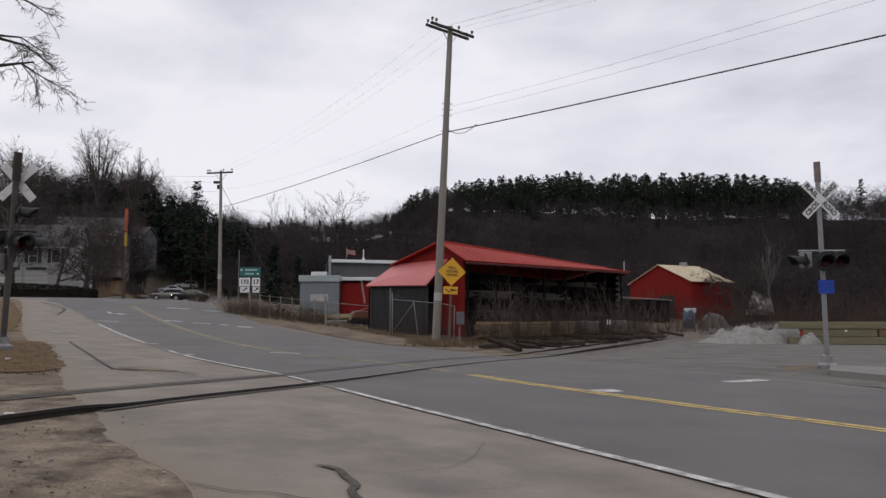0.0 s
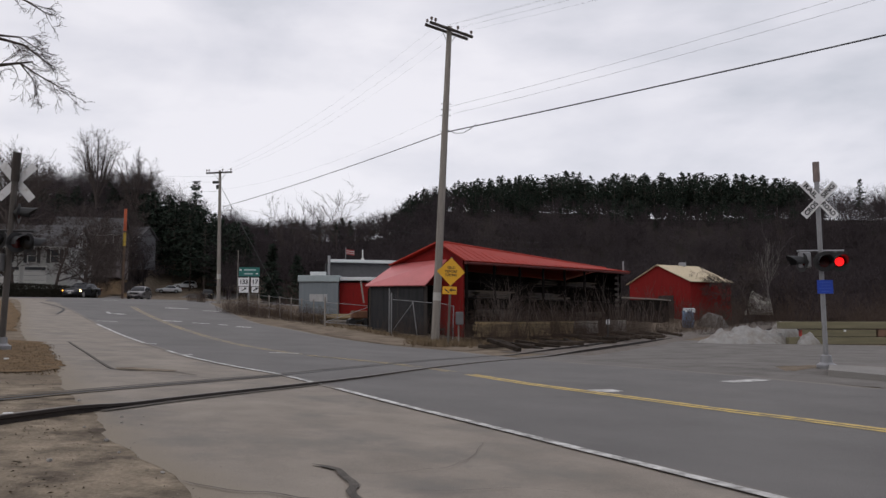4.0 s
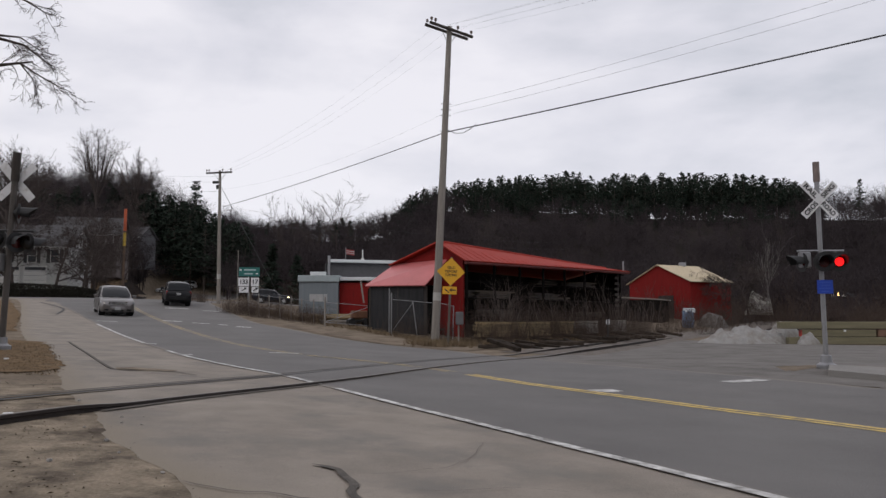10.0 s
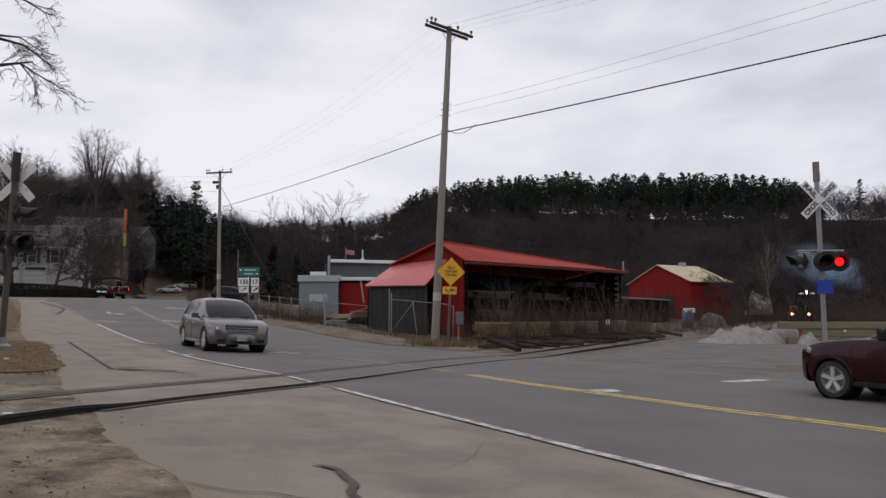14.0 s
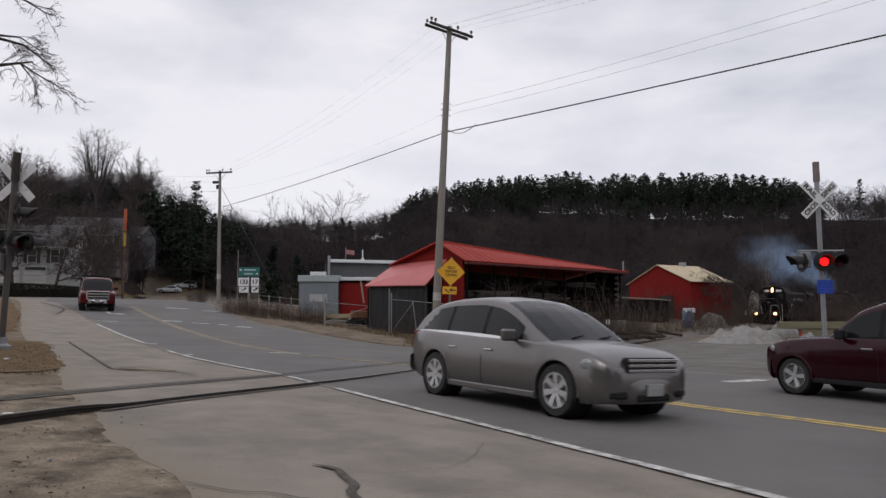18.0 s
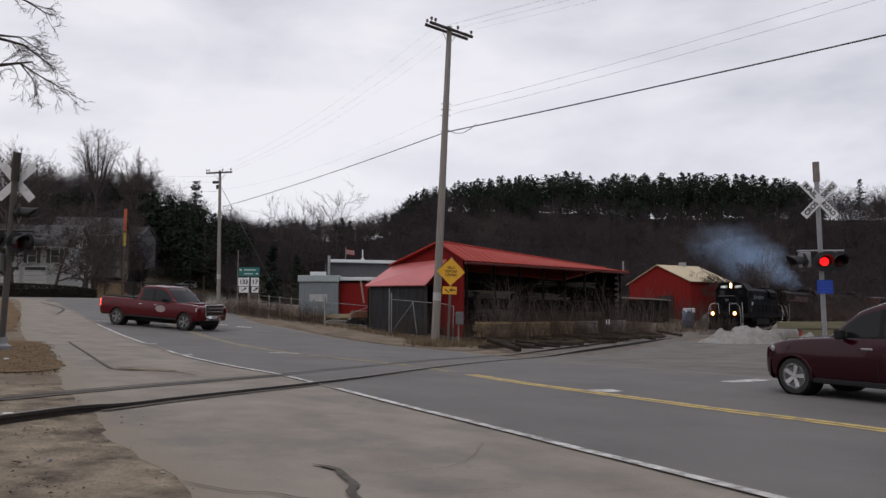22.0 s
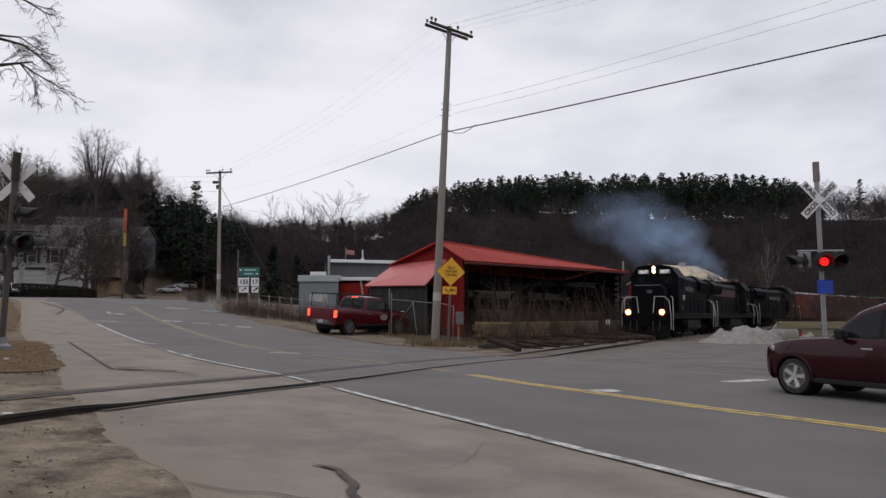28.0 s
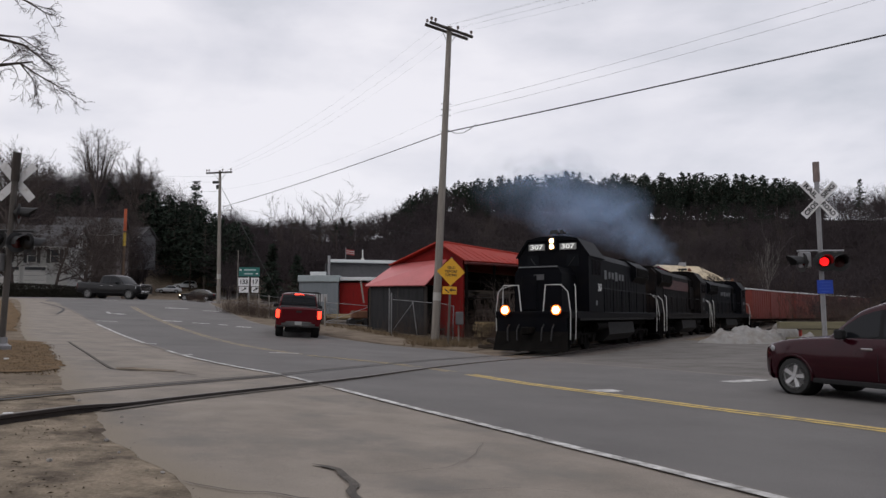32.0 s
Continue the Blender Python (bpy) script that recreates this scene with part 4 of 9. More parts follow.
    off = lambda x, y, u: abs(x + 44 + (y - 112) * 0.1) > 6.5 and not (-0.405 < u < -0.295 and y < 166)
    bank = spots(34, 190, 112, 172, -0.50, -0.29, 0.45, 0.75, 8, off)
    scatter("bank_trees", bare, bank, [WOOD_HAZE], "leafless trees on the bank above the junction", "bare woods")
    lower = skyline(((-0.35, 0.132), (-0.31, 0.130), (-0.285, 0.122), (-0.262, 0.108)))
    more = crest_row(lower, (142, 149), -0.345, -0.262, 0.021, 7, 13.0, 0.12, 0.25)
    scatter("bank_conifers", tall, more, [PINE_BARK, NEEDLES], "dark conifers above the junction", "conifers")
    # Unseen trees added behind the camera to block low sky and darken reflections.
    behind = []
    while len(behind) < 170:
        x, y = rnd.uniform(-64, 64), rnd.uniform(-44, -22)
        if abs(x - 9.5 - (2.5 - y) * 0.55) > 7:
            behind.append((x, y, ground_z(x, y) - 0.2, rnd.uniform(0.95, 1.35), rnd.uniform(0, 6.28), rnd.randrange(4)))
    scatter("roadside_conifers", full, behind, [PINE_BARK, NEEDLES], "unseen dark conifers added behind the camera to block low sky", "conifers")
    far = capped(spots(41, 26, 190, 250, -0.30, -0.04, 0.45, 0.75, 4), notch, 15.0)
    scatter("far_conifers", full, far, [PINE_BARK, NEEDLES], "distant spruces among bare trees", "conifers")
    side = spots(42, 200, 105, 190, 0.47, 0.95, 0.6, 0.95, 8)
    for i in range(26):
        t, o = rnd.random(), rnd.uniform(-2.2, 2.2)
        x, y = 36 + 21 * t + o * 0.8, 70 + 29 * t - o * 0.6
        side.append((x, y, ground_z(x, y) - 0.1, rnd.uniform(0.28, 0.46), rnd.uniform(0, 6.28), rnd.randrange(8)))
    scatter("east_trees", bare, side, [WOOD_HAZE], "leafless trees beyond the lumber yard", "bare woods")


woods()


def lone_tree(x, y, h, seed, label, material=BARK, levels=5, spread=0.5, turn=0, fork=3, up=0.25, first=0.3, r0=None, lift=0.0, thin=0.010):
    t, c = twig_tree(h, seed, levels, spread, r0, 6, fork, up, first, thin)
    ob = thing("bare_tree", label, "tree", pose(x, y, ground_z(x, y) + lift, 0, 0, turn))
    part("trunk", t, material, ob, soft=60)
    part("crown", c, material, ob)
    return ob
# ---------------------------------------------------------------- signals, poles, signs
PORCELAIN = mat("insulator", (0.10, 0.07, 0.06), 0.3, vary=0.2, bump=0)
WIRE = mat("cable", (0.06, 0.06, 0.065), 0.6, vary=0.1, bump=0)
RUST = mat("rusty_steel", (0.16, 0.075, 0.045), 0.85, 0.2, vary=0.4, scale=5, fine=40, bump=0.3)
ORANGE = mat("orange_sleeve", (0.36, 0.065, 0.018), 0.6, vary=0.15)
YELLOW = mat("yellow_enamel", (0.38, 0.25, 0.025), 0.5, vary=0.15)
RED_BOARD = mat("red_painted_boards", (0.165, 0.010, 0.009), 0.8, spec=0.15, vary=0.22, scale=1.2, fine=30, bump=0.2, stretch=(3, 3, 0.4), dirt=(0.105, 0.010, 0.009), dirt_amount=0.3, dirt_scale=1.2)
RED_TIN = mat("red_metal_roof", (0.31, 0.030, 0.018), 0.6, 0.0, spec=0.2, vary=0.15, scale=1.0, fine=20, bump=0.05, dirt=(0.25, 0.048, 0.036), dirt_amount=0.35, dirt_scale=1.0)
PALE_RED_TIN = mat("faded_red_metal_roof", (0.46, 0.135, 0.135), 0.45, 0.1, vary=0.12, scale=1.0, fine=20, bump=0.05, dirt=(0.36, 0.085, 0.075), dirt_amount=0.3, dirt_scale=0.8)
TAN_TIN = mat("tan_metal_roof", (0.50, 0.41, 0.27), 0.55, 0.1, vary=0.12, scale=0.8, fine=20, bump=0.05, dirt=(0.36, 0.29, 0.2), dirt_amount=0.3)
WHITE_BOARD = mat("white_clapboard", (0.55, 0.55, 0.53), 0.7, vary=0.08, scale=1, fine=20, bump=0.1, stretch=(0.3, 0.3, 6))
GREY_BOARD = mat("grey_siding", (0.135, 0.155, 0.170), 0.7, vary=0.12, scale=1, fine=20, bump=0.1, stretch=(4, 4, 0.3))
BROWN_BOARD = mat("brown_shingles", (0.12, 0.10, 0.095), 0.85, vary=0.25, scale=1, fine=14, bump=0.3, stretch=(1, 1, 4))
DARK_ROOF = mat("dark_roof_shingles", (0.06, 0.058, 0.06), 0.9, vary=0.3, scale=1, fine=10, bump=0.4)
NOTICE = mat("weathered_notice", (0.30, 0.30, 0.30), 0.7, vary=0.2, scale=3)
PALE_ROOF = mat("pale_roof_edge", (0.50, 0.52, 0.53), 0.6, vary=0.12, scale=1, fine=12, bump=0.1)
GLASS = mat("window_glass", (0.03, 0.035, 0.04), 0.08, vary=0.1, bump=0)
# Near-black on purpose: the shade inside the shed is put into this colour.
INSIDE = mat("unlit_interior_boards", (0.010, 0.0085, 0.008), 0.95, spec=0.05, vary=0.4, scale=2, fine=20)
TIMBER = mat("fresh_lumber", (0.225, 0.165, 0.088), 0.8, vary=0.25, scale=2, fine=25, bump=0.3, stretch=(0.4, 4, 4), spread=0.25)
OLIVE_TIMBER = mat("mossy_timber", (0.145, 0.130, 0.080), 0.85, vary=0.25, scale=1.5, fine=25, bump=0.4, stretch=(0.4, 4, 4), spread=0.12)
SNOW = mat("dirty_snow", (0.25, 0.243, 0.235), 0.8, vary=0.2, scale=1.8, fine=18, bump=0.8, dirt=(0.17, 0.15, 0.13), dirt_amount=0.55, dirt_scale=1.6)
OLD_BOARD = mat("stained_boards", (0.060, 0.047, 0.034), 0.9, vary=0.35, scale=2, fine=25, bump=0.3, stretch=(0.4, 4, 4), spread=0.3)
STONE = mat("grey_stone", (0.25, 0.235, 0.22), 0.9, vary=0.3, scale=3, fine=30, bump=0.5, spread=0.25)


def turn(az):
    """Turns a thing built along +y to head az degrees from north."""
    return pose(0, 0, 0, 0, 0, -az)


LAMPS = []


def signal_head(parent, name, at, lit=None):
    """A round lamp head with target board and hood, facing -y."""
    head = part(name, Shape().lathe([(0.0, 0.16), (0.09, 0.16), (0.16, 0.05), (0.16, 0.0), (0.0, 0.0)], axis="y"), BLACK_METAL, parent, "black lamp housing", 40, at)
    part("target_board", Shape().lathe([(0.0, 0.012), (0.26, 0.012), (0.26, 0.0), (0.0, 0.0)], axis="y", n=28), BLACK_METAL, head)
    hood = Shape()
    arc = [radians(a) for a in range(-20, 201, 20)]
    rings = []
    for r, y in ((0.165, -0.005), (0.175, -0.42), (0.168, -0.42), (0.158, -0.005)):
        rings.append([(math.cos(a) * r, y * (0.55 + 0.45 * max(0, math.sin(a))), math.sin(a) * r) for a in arc])
    hood.loft(rings, closed=False)
    part("hood", hood, BLACK_METAL, head)
    part("lens", Shape().lathe([(0.0, -0.035), (0.08, -0.028), (0.145, -0.006), (0.145, 0.0), (0.0, 0.0)], axis="y"), RED_LENS, head, "dark red glass lens", 40)
    if lit is not None:
        glow = part("lit_lens", Shape().lathe([(0.0, -0.030), (0.065, -0.024), (0.112, -0.006), (0.112, 0.0), (0.0, 0.0)], axis="y"), RED_GLOW, head, "glowing red lens", 40)
        LAMPS.append((glow, lit))
    return head


def crossbuck(parent, z, y, lettered):
    for k, (ang, words) in enumerate(((-47, ("RAIL", "ROAD")), (45, ("CROS", "SING")))):
        m = pose(0, y - 0.012 * k, z) @ pose(0, 0, 0, 0, -ang, 0)
        blade = part("crossbuck_blade", Shape().box((0, 0, 0), (1.24, 0.008, 0.215), b=0.003), SIGN_WHITE, parent, "white crossbuck blade", at=m)
        if lettered:
            for sgn, w in zip((-1, 1), words):
                writing("lettering", w, 0.125, blade, pose(sgn * 0.335, -0.006, 0, 90, 0, 0), SIGN_BLACK, 0.45)


def signal_right():
    x, y = 10.08, 19.5
    ob = thing("crossing_signal", "silver railway crossing mast with crossbuck and red flashing lamps", "signal", pose(x, y, ground_z(x, y) + 0.02, 0, -0.4, 0), "signals of the crossing")
    part("base", Shape().lathe([(0.24, 0.0), (0.24, 0.10), (0.15, 0.16), (0.13, 0.34), (0.085, 0.36), (0.0, 0.36)], n=16), GALV, ob, "grey cast base", 40)
    part("mast", Shape().tube([(0, 0, 0.1), (0, 0, 5.0)], 0.062, 14), MAST, ob, "silver tubular mast", 40)
    part("mast_cap", Shape().tube([(0, 0, 4.96), (0, 0, 5.5)], 0.085, 12), mat("weathered_cap", (0.16, 0.125, 0.115), 0.8, vary=0.4), ob, "weathered brown cap", 40)
    crossbuck(ob, 4.46, -0.09, True)
    part("crossarm", Shape().tube([(-0.62, 0, 3.10), (0.62, 0, 3.10)], 0.03, 8).tube([(-0.55, 0, 3.1), (-0.55, 0, 2.72)], 0.03, 8).tube([(0.4, 0, 3.1), (0.4, 0, 2.8)], 0.03, 8), GALV, ob, "", 40)
    part("junction_box", Shape().box((-0.42, 0.02, 2.86), (0.26, 0.24, 0.42), b=0.03), GALV, ob, "dented grey box")
    signal_head(ob, "lamp", pose(0.0, -0.16, 2.80, 0, 0, -14), 0)
    signal_head(ob, "lamp", pose(0.42, -0.12, 2.80, 0, 0, -14), 1)
    signal_head(ob, "lamp", pose(-0.52, -0.02, 2.80, 0, 0, -84))
    signal_head(ob, "lamp", pose(0.30, 0.14, 2.84, 0, 0, 160))
    plate = part("notice_plate", Shape().box((0.03, -0.09, 2.14), (0.42, 0.008, 0.36), b=0.004), SIGN_BLUE, ob, "small blue notice plate")
    for k, w in enumerate((0.30, 0.24, 0.32, 0.20)):
        part("text_line", Shape().box((0.03, -0.096, 2.26 - 0.08 * k), (w, 0.003, 0.025)), mat("pale_print", (0.03, 0.08, 0.40), 0.5, bump=0), plate)


def signal_left():
    x, y = -11.13, 18.65
    ob = thing("crossing_signal", "weathered railway crossing mast seen from behind its crossbuck", "signal", pose(x, y, ground_z(x, y), 0, 1.6, 0), "signals of the crossing")
    part("base", Shape().lathe([(0.22, 0.0), (0.22, 0.1), (0.13, 0.16), (0.12, 0.32), (0.0, 0.32)], n=14), GALV, ob, "", 40)
    part("mast", Shape().tube([(0, 0, 0.1), (0, 0, 4.4)], 0.075, 12), mat("dull_mast", (0.075, 0.066, 0.06), 0.8, 0.2), ob, "dull grey mast", 40)
    part("mast_cap", Shape().tube([(0, 0, 4.3), (0, 0, 5.05)], 0.1, 12), DARK_WOOD, ob, "dark brown cap", 40)
    crossbuck(ob, 4.30, 0.1, False)
    part("crossarm", Shape().tube([(-0.6, 0, 3.02), (0.6, 0, 3.02)], 0.03, 8), BLACK_METAL, ob, "", 40)
    for q in ((0.12, 0.1, 3.48, 110), (0.42, 0.1, 2.72, 150), (-0.35, 0.08, 2.8, 170), (0.2, -0.05, 2.72, 60)):
        signal_head(ob, "lamp", pose(q[0], q[1], q[2], 0, 0, q[3]))
    part("relay_box", Shape().box((-0.16, -0.1, 2.2), (0.2, 0.2, 0.45), b=0.02), mat("dull_box", (0.10, 0.10, 0.10), 0.7), ob, "grey box")


def wire(name, p, q, sag, r, label, n=24):
    pts = []
    for i in range(n + 1):
        t = i / n
        pts.append(tuple(Vector(p).lerp(Vector(q), t) - Vector((0, 0, sag * 4 * t * (1 - t)))))
    return solo(name, Shape().tube(pts, r, 5), WIRE, label, "cable", soft=60)


def utility_pole(name, x, y, h, lean, r, label, arm_az, arms=1, arm_len=2.4):
    z = ground_z(x, y)
    ob = thing(name, label, "pole", pose(x, y, z, lean[1], lean[0], 0), "utility poles")
    part("post", Shape().tube([(0, 0, -0.3), (0, 0, h * 0.5), (0, 0, h)], [r, r * 0.85, r * 0.62], 16), GREY_WOOD, ob, "grey weathered wooden post", 40)
    part("band", Shape().tube([(0, 0, 2.05), (0, 0, 2.45)], r * 0.985, 16), mat("pole_tag", (0.35, 0.34, 0.32), 0.6), ob, "pale metal tag band", 40)
    for k in range(arms):
        arm = part("crossarm", Shape().box((0, 0, 0), (arm_len, 0.10, 0.13), b=0.01), DARK_WOOD, ob, "", 0, pose(0, 0, h - 0.22, 0, 0, -arm_az) @ pose(0, (0.2 if k else -0.2), 0.0))
        for d in (-0.47, -0.38, 0.14, 0.46) if k == 0 else (-0.46, 0.44):
            part("insulator", Shape().lathe([(0.02, 0.06), (0.02, 0.16), (0.075, 0.18), (0.05, 0.22), (0.075, 0.25), (0.05, 0.30), (0.0, 0.31)], (d * arm_len, 0, 0), n=10), PORCELAIN, arm)
    for s in (-1, 1):
        a = Vector((math.cos(radians(arm_az)), -math.sin(radians(arm_az)), 0)) * s * 0.5
        part("brace", Shape().tube([(a.x, a.y, h - 0.28), (0, 0, h - 0.95)], 0.018, 5), GALV, ob)
    return ob


def poles_and_wires():
    x, y = -0.39, 36.0
    p = utility_pole("utility_pole", x, y, 15.9, (2.6, 0.0), 0.205, "tall grey weathered wooden utility pole with a double crossarm", -38, 2, 2.75)
    for k, z in enumerate((11.3, 11.6, 10.5, 11.9)):
        part("bolt", Shape().tube([(-0.24, 0, z), (0.26, 0, z)], 0.022, 6), GALV, p)
    part("cable_loop", Shape().tube([(0.15, -0.1, 10.55), (0.5, -0.3, 10.35), (0.9, -0.6, 10.3), (1.25, -0.9, 10.45), (1.5, -1.1, 10.65)], 0.018, 5), WIRE, p)
    q = utility_pole("utility_pole", -18.6, 61.0, 11.2, (-0.9, 0), 0.17, "grey wooden utility pole with a crossarm and fittings", 8, 1, 2.3)
    part("transformer_bracket", Shape().box((-0.35, 0, 10.2), (0.5, 0.2, 0.2), b=0.02).box((-0.2, 0, 9.8), (0.2, 0.2, 0.35), b=0.02), BLACK_METAL, q)
    part("guy", Shape().tube([(0.1, 0, 9.8), (4.4, 3.0, 0.6)], 0.02, 5), WIRE, q)
    b = ground_z(-18.6, 61)
    top = ground_z(x, y) + 16.0
    far = (27.0, 9.0)
    wire("cable", (0.25, 36, 10.65), (far[0], far[1], 10.15), 0.15, 0.030, "thick black cable between the poles")
    wire("cable", (0.05, 36, 10.6), (-18.5, 61, b + 8.1), 0.15, 0.022, "black cable running down to the next pole")
    for dx, dz in ((-0.7, 0), (-0.45, 0.0), (0.6, -0.1), (1.3, -0.3)):
        wire("power_line", (0.3 + dx, 36 - dx * 0.3, top - 0.1 + dz), (far[0] + dx, far[1], 14.3 + dz), 0.6, 0.0032, "thin bare power line")
    for dx in (-0.7, 0.2, 0.9):
        wire("power_line", (0.3 + dx, 36, top - 0.1), (-18.6 + dx, 61, b + 11.2), 0.8, 0.0026, "thin bare power line")
    for z in (11.5, 11.9):
        wire("power_line", (0.2, 36, z), (far[0], far[1], z + 0.9), 0.5, 0.005, "thin bare power line")
    wire("power_line", (0.1, 36, 11.6), (-18.6, 61, b + 9.6), 0.7, 0.003, "thin bare power line")
    for z, s in ((10.7, 0.5), (9.4, 0.8), (10.2, 0.6)):
        wire("power_line", (-18.6, 61, b + z), (-62, 96, 19 + z * 0.25), s, 0.0055, "thin bare power line")
    for z in (8.2, 7.2):
        wire("power_line", (-18.6, 61, b + z), (20, 118, 12 + (z - 7)), 0.8, 0.007, "thin bare power line")
    z = ground_z(-36.0, 82.6)
    o = thing("marker_pole", "brown pole with an orange top sleeve and a yellow band", "pole", pose(-36.0, 82.6, z))
    part("post", Shape().tube([(0, 0, -0.3), (0, 0, 8.9)], 0.14, 10), mat("brown_pole", (0.10, 0.065, 0.045), 0.9, vary=0.3), o, "", 40)
    part("sleeve", Shape().tube([(0, 0, 7.7), (0, 0, 10.2)], 0.17, 10), ORANGE, o, "orange plastic sleeve", 40)
    part("band", Shape().tube([(0, 0, 6.0), (0, 0, 7.5)], 0.165, 10), YELLOW, o, "yellow plastic sleeve", 40)
    o = thing("street_lamp_pole", "slim pale pole beyond the road", "pole", pose(-24.9, 89, ground_z(-24.9, 89)))
    part("post", Shape().tube([(0, 0, -0.2), (0, 0, 6.3)], 0.045, 8), GREY_WOOD, o, "", 40)


def warning_sign():
    x, y = 0.22, 34.2
    ob = thing("warning_sign", "yellow diamond warning sign with arrow plaque on a post", "sign", pose(x, y, ground_z(x, y), 0, 2.6, 0))
    part("post", Shape().box((0, 0.03, 2.0), (0.11, 0.09, 4.2), b=0.01), mat("dark_grey_post", (0.09, 0.08, 0.07), 0.9, vary=0.3, stretch=(3, 3, 0.3)), ob, "grey wooden post")
    d = part("diamond_plate", Shape().box((0, -0.03, 3.42), (0.93, 0.006, 0.93), pose(0, 0, 0, 0, 45, 0), 0.002), SIGN_YELLOW, ob, "yellow diamond plate")
    ink = mat("dark_print", (0.09, 0.045, 0.008), 0.6, bump=0)
    for k, (word, w) in enumerate((("YIELD", 0.40), ("BEFORE", 0.56), ("TURNING", 0.56))):
        writing("lettering", word, 0.115, d, pose(0.0, -0.036, 3.60 - 0.17 * k, 90, 0, 0), ink, w)
    q = part("arrow_plate", Shape().box((-0.03, -0.03, 2.55), (0.66, 0.006, 0.36), b=0.003), SIGN_YELLOW, ob, "yellow arrow plaque")
    arrow = Shape()
    arrow.box((-0.16, -0.036, 2.53), (0.28, 0.004, 0.05), pose(0, 0, 0, 0, 38, 0))
    arrow.box((0.12, -0.036, 2.57), (0.26, 0.004, 0.06))
    arrow.slab([(-0.09, 0), (0.03, 0.09), (0.03, -0.09)], 0, 0.004, pose(0.03, -0.034, 2.57, 90, 0, 0))
    part("arrow", arrow, SIGN_BLACK, q)


def direction_sign():
    x, y = -14.0, 53.0
    ob = thing("direction_sign", "green direction board above two white route markers", "sign", pose(x, y, ground_z(x, y) - 0.25, 0, 0, 4))
    for dx in (-0.05,):
        part("post", Shape().box((dx, 0.04, 1.6), (0.07, 0.07, 3.6), b=0.006), GALV, ob)
    top = 3.15
    g = part("green_board", Shape().box((0, 0, top), (1.48, 0.01, 0.66), b=0.01), SIGN_GREEN, ob, "green board")
    for k, w in enumerate((0.85, 0.6)):
        part("text_line", Shape().box((0.05 - 0.1 * k, -0.008, top + 0.14 - 0.28 * k), (w, 0.004, 0.10)), mat("pale_letters", (0.32, 0.42, 0.42), 0.5, bump=0), g)
        part("arrow", Shape().box((-0.62 if k == 0 else 0.55, -0.008, top + 0.14 - 0.28 * k), (0.14, 0.004, 0.09)), SIGN_WHITE, g)
    for dx, num, w in ((-0.38, "133", 0.78), (0.42, "17", 0.58)):
        r = part("route_plate", Shape().box((dx, 0, 2.42), (w, 0.01, 0.62), b=0.01), SIGN_WHITE, ob, "white route marker")
        writing("number", num, 0.30, r, pose(dx, -0.008, 2.42, 90, 0, 0), SIGN_BLACK, w * 0.68)
        a = part("arrow_plate", Shape().box((dx + 0.02, 0, 1.86), (w * 0.86, 0.01, 0.42), b=0.01), SIGN_WHITE, ob, "white arrow plaque")
        part("arrow", Shape().box((dx + 0.02, -0.008, 1.86), (0.34, 0.004, 0.07), pose(0, 0, 0, 0, -28, 0)).box((dx + 0.12, -0.008, 1.95), (0.16, 0.004, 0.12)), SIGN_BLACK, a)


signal_right()
signal_left()
poles_and_wires()
warning_sign()
direction_sign()


# ---------------------------------------------------------------- buildings


def roof_sheet(parent, name, a, b, c, d, material, label, ribs=0, thick=0.06, rib_mat=None):
    """A roof plane a-b (eave) c-d (ridge, above b and a) with standing ribs."""
    a, b, c, d = (Vector(q) for q in (a, b, c, d))
    n = (b - a).cross(d - a).normalized()
    if n.z < 0:
        n = -n
    s = Shape().add([a, b, c, d, a - n * thick, b - n * thick, c - n * thick, d - n * thick], [(0, 1, 2, 3), (7, 6, 5, 4), (0, 4, 5, 1), (1, 5, 6, 2), (2, 6, 7, 3), (3, 7, 4, 0)])
    roof = part(name, s, material, parent, label)
    for i in range(ribs):
        t = (i + 0.5) / ribs
        p, q = a.lerp(b, t), d.lerp(c, t)
        part("seam", Shape().tube([p + n * 0.004, q + n * 0.004], 0.012, 4), rib_mat or material, roof)
    return roof


def window(parent, x, z, w, h, y, shutters=None, wall_n=-1):
    f = part("window", Shape().box((x, y - 0.02, z), (w, 0.05, h), b=0.005), GLASS, parent, "dark window pane")
    fr = Shape()
    for sx in (-1, 1):
        fr.box((x + sx * w / 2, y - 0.04, z), (0.08, 0.08, h + 0.1))
    for sz in (-1, 0, 1):
        fr.box((x, y - 0.04, z + sz * h / 2), (w + 0.08, 0.08, 0.08 if sz else 0.05))
    part("window_frame", fr, WHITE_BOARD, f, "white frame")
    if shutters:
        for sx in (-1, 1):
            part("shutter", Shape().box((x + sx * (w / 2 + 0.24), y - 0.03, z), (0.36, 0.05, h + 0.08), b=0.005), shutters, f, "dark shutter")


